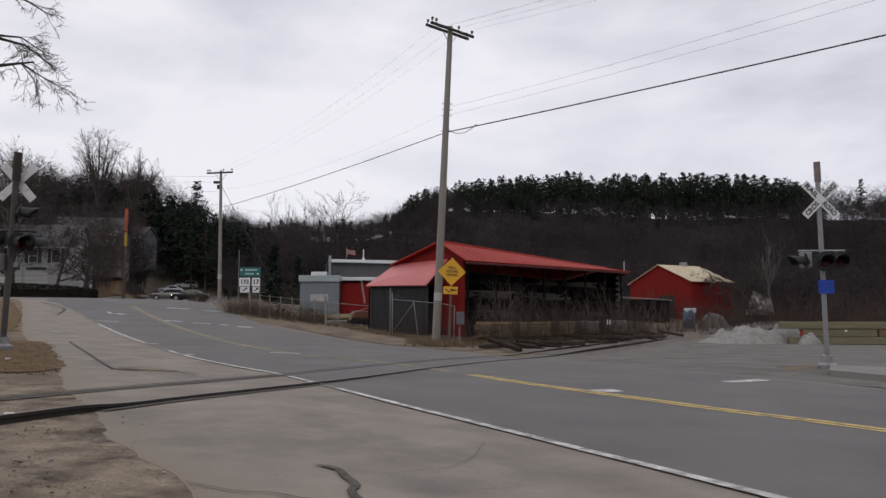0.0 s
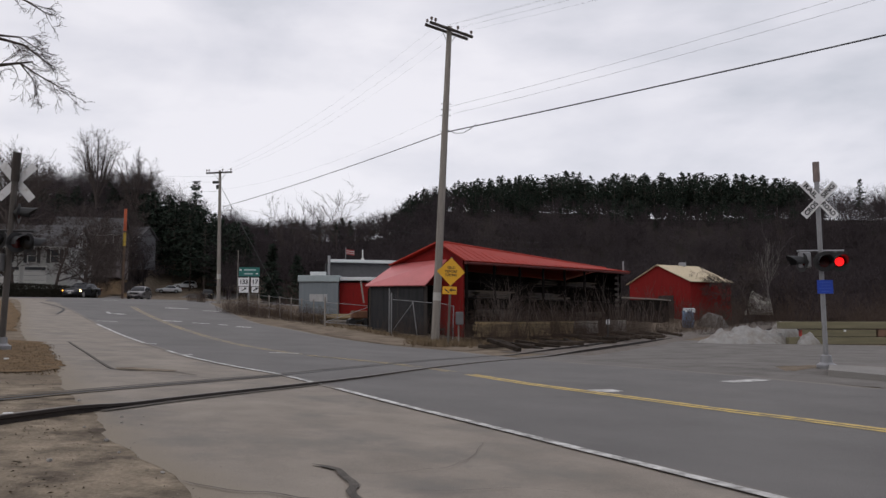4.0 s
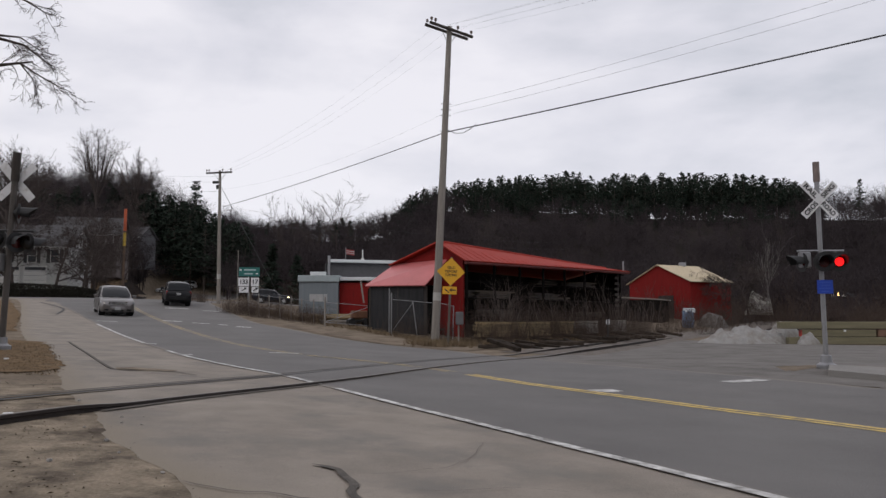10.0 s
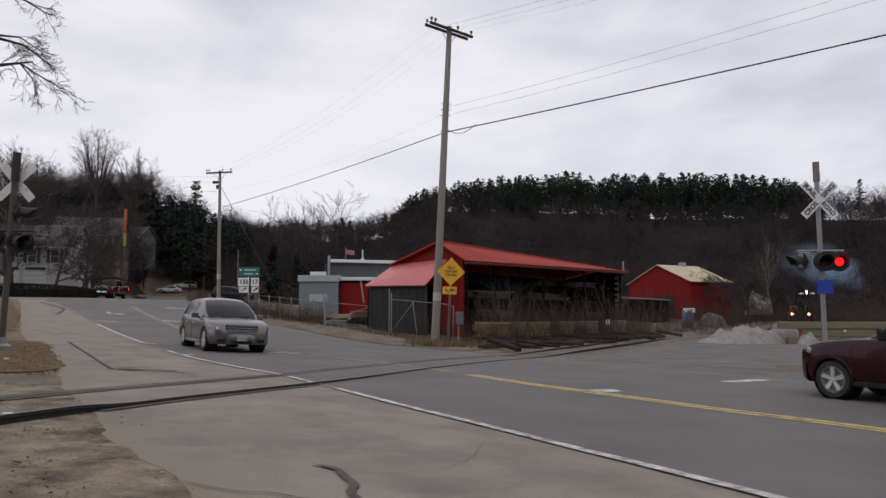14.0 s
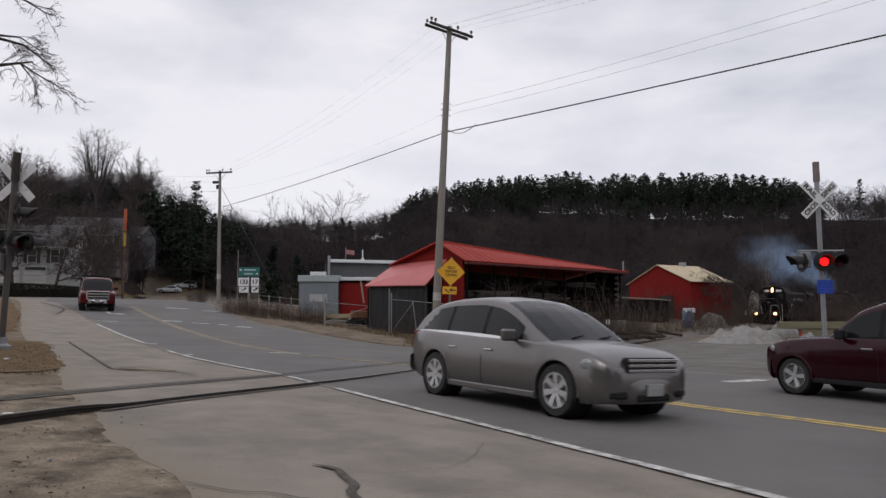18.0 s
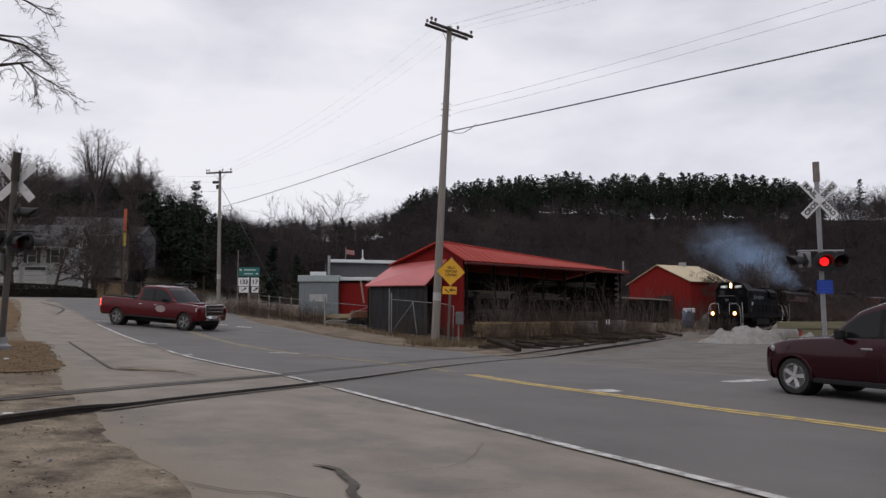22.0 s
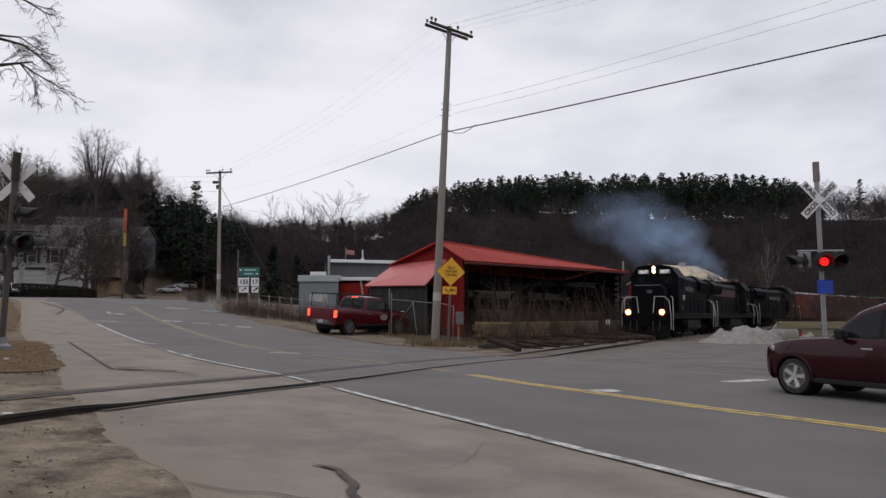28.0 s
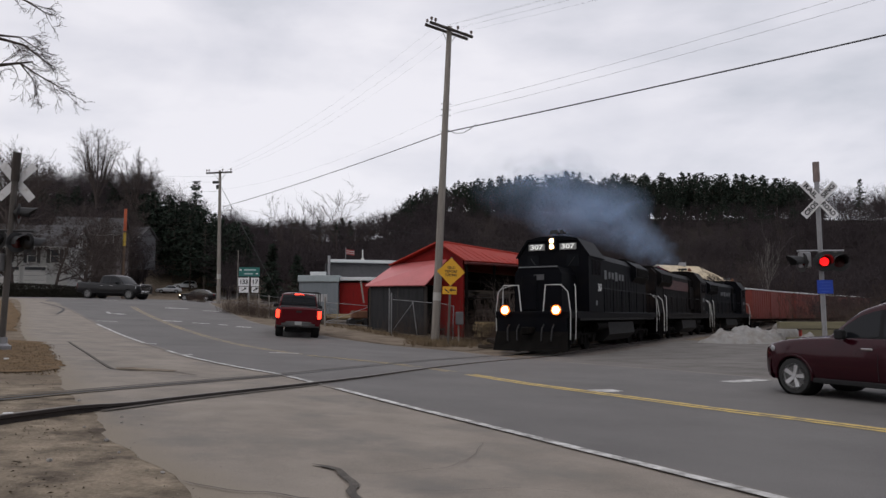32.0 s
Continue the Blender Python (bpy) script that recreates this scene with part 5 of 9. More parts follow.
def lumber_shed():
    a = Vector((0.656, 0.755, 0))            # along the ridge
    n = Vector((-0.755, 0.656, 0))           # across, away from the track
    o = Vector((1.2, 42.0, 0.0))             # foot of the near corner beside the track
    L, W, APEX, EAVE, TOP, EAVE2 = 19.2, 5.4, 1.7, 4.85, 5.85, 4.75
    ob = thing("lumber_shed", "long red open-sided lumber shed with a red metal roof", "shed", None)
    P = lambda s, w, z: o + a * s + n * w + Vector((0, 0, z))
    part("gable_wall", Shape().add([P(0, 0.1, -0.2), P(0, 1.9, -0.2), P(0, 1.9, TOP - 0.2), P(0, APEX, TOP - 0.12), P(0, 0.1, EAVE - 0.1)] + [P(0.15, 0.1, -0.2), P(0.15, 1.9, -0.2), P(0.15, 1.9, TOP - 0.2), P(0.15, APEX, TOP - 0.12), P(0.15, 0.1, EAVE - 0.1)],
                                   [(0, 1, 2, 3, 4), (9, 8, 7, 6, 5), (0, 5, 6, 1), (1, 6, 7, 2), (2, 7, 8, 3), (3, 8, 9, 4), (4, 9, 5, 0)]), RED_BOARD, ob, "red board gable wall")
    part("gable_wall", Shape().add([P(0.0, 1.905, 3.2), P(0.0, W, 3.2), P(0.0, W, EAVE2 - 0.1), P(0.0, 1.905, TOP - 0.22), P(0.15, 1.905, 3.2), P(0.15, W, 3.2), P(0.15, W, EAVE2 - 0.1), P(0.15, 1.905, TOP - 0.22)],
                                   [(0, 1, 2, 3), (7, 6, 5, 4), (0, 4, 5, 1), (1, 5, 6, 2), (2, 6, 7, 3), (3, 7, 4, 0)]), RED_BOARD, ob, "red board gable wall")
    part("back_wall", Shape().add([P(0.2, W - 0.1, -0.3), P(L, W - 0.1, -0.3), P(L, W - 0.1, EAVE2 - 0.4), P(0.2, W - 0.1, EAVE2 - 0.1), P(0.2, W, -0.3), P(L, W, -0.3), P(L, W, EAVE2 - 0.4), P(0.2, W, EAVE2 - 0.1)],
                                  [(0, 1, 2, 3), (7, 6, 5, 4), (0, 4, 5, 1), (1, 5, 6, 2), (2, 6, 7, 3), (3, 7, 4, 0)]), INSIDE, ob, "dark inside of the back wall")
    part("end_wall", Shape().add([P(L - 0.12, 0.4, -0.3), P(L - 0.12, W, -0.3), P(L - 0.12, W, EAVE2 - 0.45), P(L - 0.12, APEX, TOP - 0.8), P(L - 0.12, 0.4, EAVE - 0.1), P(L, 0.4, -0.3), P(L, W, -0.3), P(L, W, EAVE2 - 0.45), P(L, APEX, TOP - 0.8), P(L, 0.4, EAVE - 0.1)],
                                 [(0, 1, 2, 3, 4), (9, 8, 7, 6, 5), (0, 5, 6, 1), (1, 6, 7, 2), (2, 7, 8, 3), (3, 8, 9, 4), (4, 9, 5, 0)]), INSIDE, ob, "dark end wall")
    roof_sheet(ob, "roof", P(-0.4, -0.45, EAVE - 0.22), P(L + 0.5, -0.45, EAVE + 0.05), P(L + 0.5, APEX, TOP - 0.62), P(-0.4, APEX, TOP), RED_TIN, "red metal roof slope", 30)
    roof_sheet(ob, "roof", P(-0.4, W + 0.3, EAVE2 - 0.1), P(L + 0.5, W + 0.3, EAVE2 - 0.4), P(L + 0.5, APEX, TOP - 0.616), P(-0.4, APEX, TOP + 0.004), RED_TIN, "red metal roof slope", 6)
    part("ridge_cap", Shape().tube([P(-0.45, APEX, TOP + 0.02), P(L + 0.55, APEX, TOP - 0.60)], 0.07, 6), RED_TIN, ob)
    part("fascia", Shape().tube([P(-0.35, -0.38, EAVE - 0.36), P(L + 0.4, -0.38, EAVE - 0.09)], 0.08, 4), mat("dark_red_fascia", (0.11, 0.02, 0.018), 0.8, vary=0.3), ob, "dark red fascia board")
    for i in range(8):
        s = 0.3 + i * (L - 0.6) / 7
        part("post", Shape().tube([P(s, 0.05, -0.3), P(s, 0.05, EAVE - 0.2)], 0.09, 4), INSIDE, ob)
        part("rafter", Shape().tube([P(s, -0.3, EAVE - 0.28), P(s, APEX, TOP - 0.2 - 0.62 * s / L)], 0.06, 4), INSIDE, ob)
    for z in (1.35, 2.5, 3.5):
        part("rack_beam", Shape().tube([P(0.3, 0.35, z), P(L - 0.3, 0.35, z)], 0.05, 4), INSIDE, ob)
    for i in range(9):
        z = 1.0 + 0.42 * i
        part("louvre", Shape().box(tuple(P(L - 0.55, 0.12, z)), (0.9, 0.05, 0.2), turn(41) @ pose(0, 0, 0, 0, 0, 90)), DARK_WOOD, ob)
    # the lean-to on the gable
    q = lambda out, w, z: o - a * out + n * w + Vector((0, 0, z))
    roof_sheet(ob, "lean_to_roof", q(2.5, 5.6, 3.28), q(1.9, 1.3, 3.22), q(-0.1, 1.3, 4.85), q(-0.1, 5.6, 4.75), PALE_RED_TIN, "faded pinkish-red metal lean-to roof", 16)
    part("lean_to_wall", Shape().tube([q(1.6, 1.5, -0.2), q(1.6, 1.5, 3.2)], 0.1, 4).tube([q(2.2, 5.4, -0.2), q(2.2, 5.4, 3.25)], 0.1, 4).tube([q(1.9, 3.4, -0.2), q(1.9, 3.4, 3.2)], 0.1, 4), DARK_WOOD, ob, "dark posts of the lean-to")
    front = Shape().add([q(1.72, 1.55, -0.2), q(2.25, 5.4, -0.2), q(2.25, 5.4, 3.22), q(1.72, 1.55, 3.18), q(1.66, 1.55, -0.2), q(2.19, 5.4, -0.2), q(2.19, 5.4, 3.22), q(1.66, 1.55, 3.18)],
                        [(0, 1, 2, 3), (7, 6, 5, 4), (0, 4, 5, 1), (1, 5, 6, 2), (2, 6, 7, 3), (3, 7, 4, 0)])
    part("lean_to_front", front, mat("dark_grey_boards", (0.030, 0.030, 0.032), 0.9, vary=0.3, scale=2, fine=25, bump=0.3, stretch=(4, 4, 0.3), spec=0.1), ob, "dark grey board front of the lean-to")
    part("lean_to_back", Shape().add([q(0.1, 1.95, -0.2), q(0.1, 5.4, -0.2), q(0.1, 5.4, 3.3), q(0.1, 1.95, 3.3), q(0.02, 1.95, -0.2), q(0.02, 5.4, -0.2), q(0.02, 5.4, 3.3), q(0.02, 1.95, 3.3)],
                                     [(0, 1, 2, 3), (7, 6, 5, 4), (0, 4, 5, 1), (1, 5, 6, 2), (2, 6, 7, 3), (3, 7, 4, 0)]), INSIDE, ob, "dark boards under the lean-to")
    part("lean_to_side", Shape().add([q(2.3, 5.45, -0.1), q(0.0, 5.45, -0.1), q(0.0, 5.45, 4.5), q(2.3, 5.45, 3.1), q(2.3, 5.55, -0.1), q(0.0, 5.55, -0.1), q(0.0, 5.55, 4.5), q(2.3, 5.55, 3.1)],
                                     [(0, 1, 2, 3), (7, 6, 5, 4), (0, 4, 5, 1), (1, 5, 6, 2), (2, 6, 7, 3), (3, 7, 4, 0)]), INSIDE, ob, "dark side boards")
    part("vent_pipe", Shape().tube([P(L - 0.2, -0.2, EAVE - 0.1), P(L - 0.2, -0.2, EAVE + 0.8)], 0.06, 8), GALV, ob, "pale vent pipe", 40)
    # lumber stored in the racks and before the shed
    rnd = random.Random(8)
    # Mostly dark wood in the racks, again colouring in the shed's inside shade.
    for i in range(26):
        s, z = rnd.uniform(1, L - 3), rnd.choice((0.25, 0.6, 1.5, 2.65, 3.6))
        st = thing("lumber_stack", "stack of sawn boards in the shed", "lumber", Matrix.Translation(P(s, rnd.uniform(0.9, 2.2), z)) @ turn(41 - 90), "lumber in the shed")
        for k in range(rnd.randint(2, 4)):
            part("board", Shape().box((0, 0, k * 0.11), (rnd.uniform(1.4, 3.4), rnd.uniform(0.5, 0.9), 0.09), b=0.004), rnd.choice((DARK_WOOD, DARK_WOOD, DARK_WOOD, OLD_BOARD)), st)
    for x, y, az, w, m in ((2.6, 38.8, 60, 1.7, TIMBER), (4.9, 41.5, 45, 2.6, TIMBER), (7.0, 44.5, 42, 1.8, TIMBER), (9.0, 46.5, 42, 1.4, GREY_WOOD), (11.6, 50, 42, 1.6, GREY_WOOD)):
        st = thing("lumber_stack", "weathered bundle of pale sawn lumber in the brush", "lumber", pose(x, y, ground_z(x, y) + 0.35, 0, 0, 90 - az), "lumber before the shed")
        for k in range(5):
            part("board", Shape().box((rnd.uniform(-.1, .1), 0, k * 0.16), (w, 0.9, 0.13), b=0.006), m, st)
        for s in (-1, 1):
            part("bearer", Shape().box((s * w * 0.35, 0, -0.22), (0.12, 0.9, 0.28)), DARK_WOOD, st)


def barn():
    o = Vector((25.8, 88.0, ground_z(25.8, 88.0) - 0.8))
    a, n = Vector((0.874, 0.486, 0)), Vector((0.486, -0.874, 0))
    z0 = o.z
    P = lambda s, w, z: Vector((o.x, o.y, 0)) + a * s + n * w + Vector((0, 0, z))
    W, L, E, T = 4.9, 6.6, 5.5, 7.55
    ob = thing("red_barn", "red board barn with a tan metal gable roof", "barn")
    for s in (0, L):
        part("gable_wall", Shape().add([P(s, -W, z0), P(s, W, z0), P(s, W, E), P(s, 0, T), P(s, -W, E), P(s + 0.15, -W, z0), P(s + 0.15, W, z0), P(s + 0.15, W, E), P(s + 0.15, 0, T), P(s + 0.15, -W, E)],
                                       [(0, 1, 2, 3, 4), (9, 8, 7, 6, 5), (0, 5, 6, 1), (1, 6, 7, 2), (2, 7, 8, 3), (3, 8, 9, 4), (4, 9, 5, 0)]), RED_BOARD, ob, "red board gable wall")
    for w in (-W + 0.08, W - 0.08):
        part("side_wall", Shape().add([P(0.16, w - 0.07, z0), P(L, w - 0.07, z0), P(L, w - 0.07, E), P(0.16, w - 0.07, E), P(0.16, w + 0.07, z0), P(L, w + 0.07, z0), P(L, w + 0.07, E), P(0.16, w + 0.07, E)],
                                      [(0, 1, 2, 3), (7, 6, 5, 4), (0, 4, 5, 1), (1, 5, 6, 2), (2, 6, 7, 3), (3, 7, 4, 0)]), RED_BOARD, ob, "red board side wall")
    for s in (-1, 1):
        roof_sheet(ob, "roof", P(-0.25, s * (W + 0.3), E - 0.1), P(L + 0.3, s * (W + 0.3), E - 0.1), P(L + 0.3, 0, T + 0.06), P(-0.25, 0, T + 0.06), TAN_TIN, "tan metal roof slope", 14)
    part("vent", Shape().box(tuple(P(L * 0.62, 0, T + 0.2)), (0.8, 0.5, 0.5), b=0.05), GALV, ob)
    part("door", Shape().box(tuple(P(-0.05, 1.2, z0 + 1.7)), (2.3, 0.1, 3.2), turn(61)), mat("dark_doorway", (0.02, 0.015, 0.014), 0.9), ob, "dark barn door")
    # grey lean-to before it
    k = thing("small_shed", "small dark weathered shed with a pale roof edge", "shed", pose(22.0, 82, ground_z(22.0, 82) - 0.3, 0, 0, -28))
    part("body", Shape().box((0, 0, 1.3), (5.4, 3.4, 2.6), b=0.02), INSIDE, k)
    part("roof", Shape().box((0, 0, 2.75), (5.9, 3.9, 0.12), pose(0, 0, 0, 0, 4, 0), 0.02), GREY_WOOD, k, "pale weathered roof")


def yard_office():
    z0 = ground_z(-10.5, 62) - 0.3
    ob = thing("yard_office", "grey metal-sided yard building with a pale flat roof and red end", "building", pose(-10.5, 62.0, 0))
    part("wall", Shape().box((0, 2.5, (z0 + 4.35) / 2), (3.3, 5, 4.35 - z0), b=0.02), GREY_BOARD, ob, "grey-blue metal siding")
    part("roof", Shape().box((0, 2.5, 4.62), (3.5, 5.3, 0.55), b=0.03), mat("grey_green_fascia", (0.26, 0.30, 0.31), 0.6, vary=0.12), ob, "grey fascia roof")
    part("notice", Shape().box((0.0, -0.03, 3.0), (1.5, 0.03, 0.62), b=0.01), NOTICE, ob, "white notice board")
    part("notice", Shape().box((0.42, -0.05, 3.0), (0.05, 0.01, 0.6)), GREY_BOARD, ob)
    part("red_wall", Shape().box((4.2, 3.2, (z0 + 4.3) / 2), (5.1, 5, 4.3 - z0), b=0.02), RED_BOARD, ob, "red board wall")
    part("red_roof", Shape().box((4.0, 3.2, 4.62), (5.9, 5.6, 0.30), b=0.03), PALE_ROOF, ob, "pale metal roof")
    part("upper_wall", Shape().box((3.2, 8.4, 5.2), (6.2, 5, 2.3), b=0.02), mat("dark_clerestory", (0.055, 0.055, 0.06), 0.6, vary=0.2), ob, "dark clerestory wall")
    part("upper_roof", Shape().box((3.2, 8.2, 6.48), (6.6, 5.6, 0.28), pose(0, 0, 0, 0, 1.2, 0), 0.03), PALE_ROOF, ob, "pale metal roof")
    part("side_roof", Shape().box((-0.7, 4.2, 5.15), (1.4, 1.0, 0.55), b=0.03), PALE_ROOF, ob)
    part("chimney_pipe", Shape().tube([(0.2, 4.2, 4.8), (0.2, 4.2, 6.9)], 0.13, 10), GALV, ob, "pale chimney pipe", 40)
    part("chimney_pipe", Shape().tube([(-0.05, 4.2, 5.0), (-0.05, 4.2, 6.1), (0.2, 4.2, 6.3)], 0.10, 8), BLACK_METAL, ob, "dark bent pipe", 40)
    part("vent", Shape().lathe([(0.16, 6.6), (0.16, 6.85), (0.06, 6.95), (0.05, 7.7), (0.0, 7.75)], (2.9, 7.2, 0), n=10), WHITE_BOARD, ob, "small white roof vent", 40)


def flag():
    ob = thing("flag", "small red and white striped flag above the yard roof", "flag", pose(-9.3, 70, 0))
    part("staff", Shape().tube([(0, 0, 6.3), (0, 0, 8.0)], 0.025, 6), GALV, ob)
    red, white = mat("flag_red", (0.22, 0.03, 0.03), 0.8), mat("flag_white", (0.25, 0.22, 0.22), 0.8)
    for k in range(5):
        part("stripe", Shape().add([(0.02 + 0.2 * i, 0.05 * math.sin(i * 1.9), 7.85 - 0.1 * k - 0.03 * i + dz) for dz in (0, -0.1) for i in range(5)], [(i, i + 1, i + 6, i + 5) for i in range(4)]), white if k % 2 else red, ob)


flag()


def house(name, x, y, z, az, w, d, h, rh, wall, roof, label, wins, garage=(), shutters=None):
    ob = thing(name, label, "house", pose(x, y, z, 0, 0, -az))
    part("wall", Shape().add([(-w / 2, 0, -1.5), (w / 2, 0, -1.5), (w / 2, 0, h), (-w / 2, 0, h), (-w / 2, d, -1.5), (w / 2, d, -1.5), (w / 2, d, h), (-w / 2, d, h), (-w / 2, d / 2, h + rh), (w / 2, d / 2, h + rh)],
                              [(0, 1, 2, 3), (5, 4, 7, 6), (4, 0, 3, 8, 7), (1, 5, 6, 9, 2), (0, 4, 5, 1)]), wall, ob)
    for s in (0, 1):
        ya, yb = (-0.4, d / 2) if s == 0 else (d + 0.4, d / 2)
        roof_sheet(ob, "roof", (-w / 2 - 0.4, ya, h - 0.25), (w / 2 + 0.4, ya, h - 0.25), (w / 2 + 0.4, yb, h + rh + 0.08), (-w / 2 - 0.4, yb, h + rh + 0.08), roof, "dark shingle roof", 0, 0.15)
    part("eave_trim", Shape().box((0, -0.36, h - 0.34), (w + 0.8, 0.06, 0.2)), WHITE_BOARD, ob, "white eave trim")
    for wx, wz, ww, wh in wins:
        window(ob, wx, wz, ww, wh, 0.0, shutters)
    for gx in garage:
        g = part("garage_door", Shape().box((gx, -0.03, 1.1), (2.4, 0.06, 2.1), b=0.01), WHITE_BOARD, ob, "white garage door")
        for k in range(3):
            part("panel_line", Shape().box((gx, -0.064, 0.55 + 0.52 * k), (2.3, 0.006, 0.03)), GREY_BOARD, g)
        part("window_strip", Shape().box((gx, -0.066, 1.86), (2.2, 0.008, 0.34)), GLASS, g, "dark window strip")
    return ob


lumber_shed()
barn()
yard_office()
SHUTTER = mat("black_shutter", (0.02, 0.022, 0.024), 0.7)
house("white_house", -47.3, 82.0, 4.9, -8, 10.0, 8, 4.6, 2.6, mat("old_white_clapboard", (0.42, 0.42, 0.41), 0.75, vary=0.12, scale=1, fine=20, bump=0.1, stretch=(0.3, 0.3, 6)), DARK_ROOF, "white clapboard house with black shutters and two garage doors",
      [(-4.4, 3.3, 0.9, 1.5), (-1.6, 3.3, 0.9, 1.5), (1.2, 3.3, 0.9, 1.5), (3.6, 3.3, 0.9, 1.5), (-4.6, 1.3, 0.8, 1.3)], (-1.2, 1.6), SHUTTER)
house("brown_house", -52.0, 106.0, 8.6, -12, 9.0, 8, 5.0, 2.6, BROWN_BOARD, DARK_ROOF, "large dark brown shingled house among trees",
      [(-3.4, 1.6, 1.0, 1.6), (-1.2, 1.6, 1.0, 1.6), (-3.4, 4.0, 1.0, 1.3), (-1.2, 4.0, 1.0, 1.3), (1.2, 4.0, 1.0, 1.3), (3.4, 4.0, 1.0, 1.3)])
house("grey_house", -56.4, 131.0, 11.4, 10, 4.6, 5, 4.4, 1.8, mat("pale_grey_siding", (0.10, 0.10, 0.105), 0.8, vary=0.12, stretch=(0.3, 0.3, 5)), DARK_ROOF, "small pale grey house on the village hill",
      [(-1.2, 3.2, 0.9, 1.2), (0.9, 3.2, 0.9, 1.2), (-1.2, 1.2, 0.9, 1.2), (1.2, 1.2, 0.9, 1.2)])


DULL_WIRE = mat("dull_wire", (0.06, 0.06, 0.06), 0.7, 0.3, vary=0.2, bump=0)


def fence_line():
    """Chain-link fence and gate along the yard."""
    ob = thing("chain_link_fence", "sagging grey chain-link fence with leaning posts", "fence")
    pts = [(-2.95, 40.4), (-2.82, 40.3), (-1.35, 39.6), (-0.55, 38.9), (0.5, 38.2)]
    hs = (2.55, 2.3, 1.95, 1.9, 1.8)
    lean = (0.0, 0.0, -0.28, 0.1, 0.05)
    tops = []
    for (x, y), h, l in zip(pts, hs, lean):
        z = ground_z(x, y)
        tops.append((Vector((x, y, z)), Vector((x + l, y, z + h))))
        part("post", Shape().tube([(x, y, z - 0.2), (x + l, y, z + h)], 0.028, 8), GALV, ob, "", 40)
    part("brace", Shape().tube([tops[1][0] + Vector((0.1, 0, 0.3)), tops[2][1] - Vector((0, 0, 0.1))], 0.016, 6), GALV, ob)
    for (b0, t0), (b1, t1) in zip(tops[:-1], tops[1:]):
        part("top_rail", Shape().tube([Vector((t0.x, t0.y, b0.z + 1.95)), t1], 0.016, 6), GALV, ob)
        s = Shape()
        n = 16
        for i in range(-n, n):
            for up in (0, 1):
                u0, u1 = max(0, i / n), min(1, i / n + 1)
                if u1 <= u0:
                    continue
                v0, v1 = (u0 - i / n), (u1 - i / n)
                if up:
                    v0, v1 = 1 - v0, 1 - v1
                p = b0.lerp(b1, u0).lerp(t0.lerp(t1, u0), v0)
                q = b0.lerp(b1, u1).lerp(t0.lerp(t1, u1), v1)
                s.tube([p, q], 0.0028, 3, False)
        part("wire_mesh", s, DULL_WIRE, ob)
    g = thing("yard_gate", "grey pipe and chain-link yard gate standing half open", "gate")
    a, b = Vector((-7.1, 44.3, ground_z(-7.1, 44.3))), Vector((-4.4, 45.2, ground_z(-4.4, 45.2)))
    for p, h in ((a, 1.75), (b, 1.6)):
        part("post", Shape().tube([p, p + Vector((0, 0, h))], 0.05, 8), GREY_WOOD, g)
    for h in (0.25, 1.45):
        part("rail", Shape().tube([a + Vector((0, 0, h)), b + Vector((0, 0, h - 0.08))], 0.022, 6), GALV, g)
    part("brace", Shape().tube([a + Vector((0, 0, 0.25)), b + Vector((0, 0, 1.37))], 0.018, 6), GALV, g)
    lean = solo("plank", Shape().box((0, 0, 0.9), (0.13, 0.04, 1.9), b=0.004), GREY_WOOD, "pale plank leaning on the red wall", "plank", pose(-6.6, 61.4, ground_z(-6.6, 61.4) + 1.3, 0, -9, 0))
    f = thing("low_fence", "low grey wire fence along the verge", "fence")
    prev = None
    for i in range(9):
        x, y = -13.3 + i * 0.85, 50.5 - i * 0.62
        z = ground_z(x, y)
        part("post", Shape().tube([(x, y, z - 0.1), (x + random.uniform(-.06, .06), y, z + 1.5)], 0.035, 6), GREY_WOOD, f)
        if prev:
            for h in (0.6, 1.0, 1.4):
                part("strand", Shape().tube([(prev[0], prev[1], prev[2] + h), (x, y, z + h)], 0.010, 4), GALV, f)
        prev = (x, y, z)


fence_line()


def pebble(r, rnd):
    s = Shape().lathe([(0.0, -r * 0.6), (r * 0.7, -r * 0.45), (r, 0.0), (r * 0.72, r * 0.42), (0.0, r * 0.6)], n=7)
    s.v = [(x * rnd.uniform(0.8, 1.3), y * rnd.uniform(0.75, 1.1), z * rnd.uniform(0.8, 1.2)) for x, y, z in s.v]
    return s


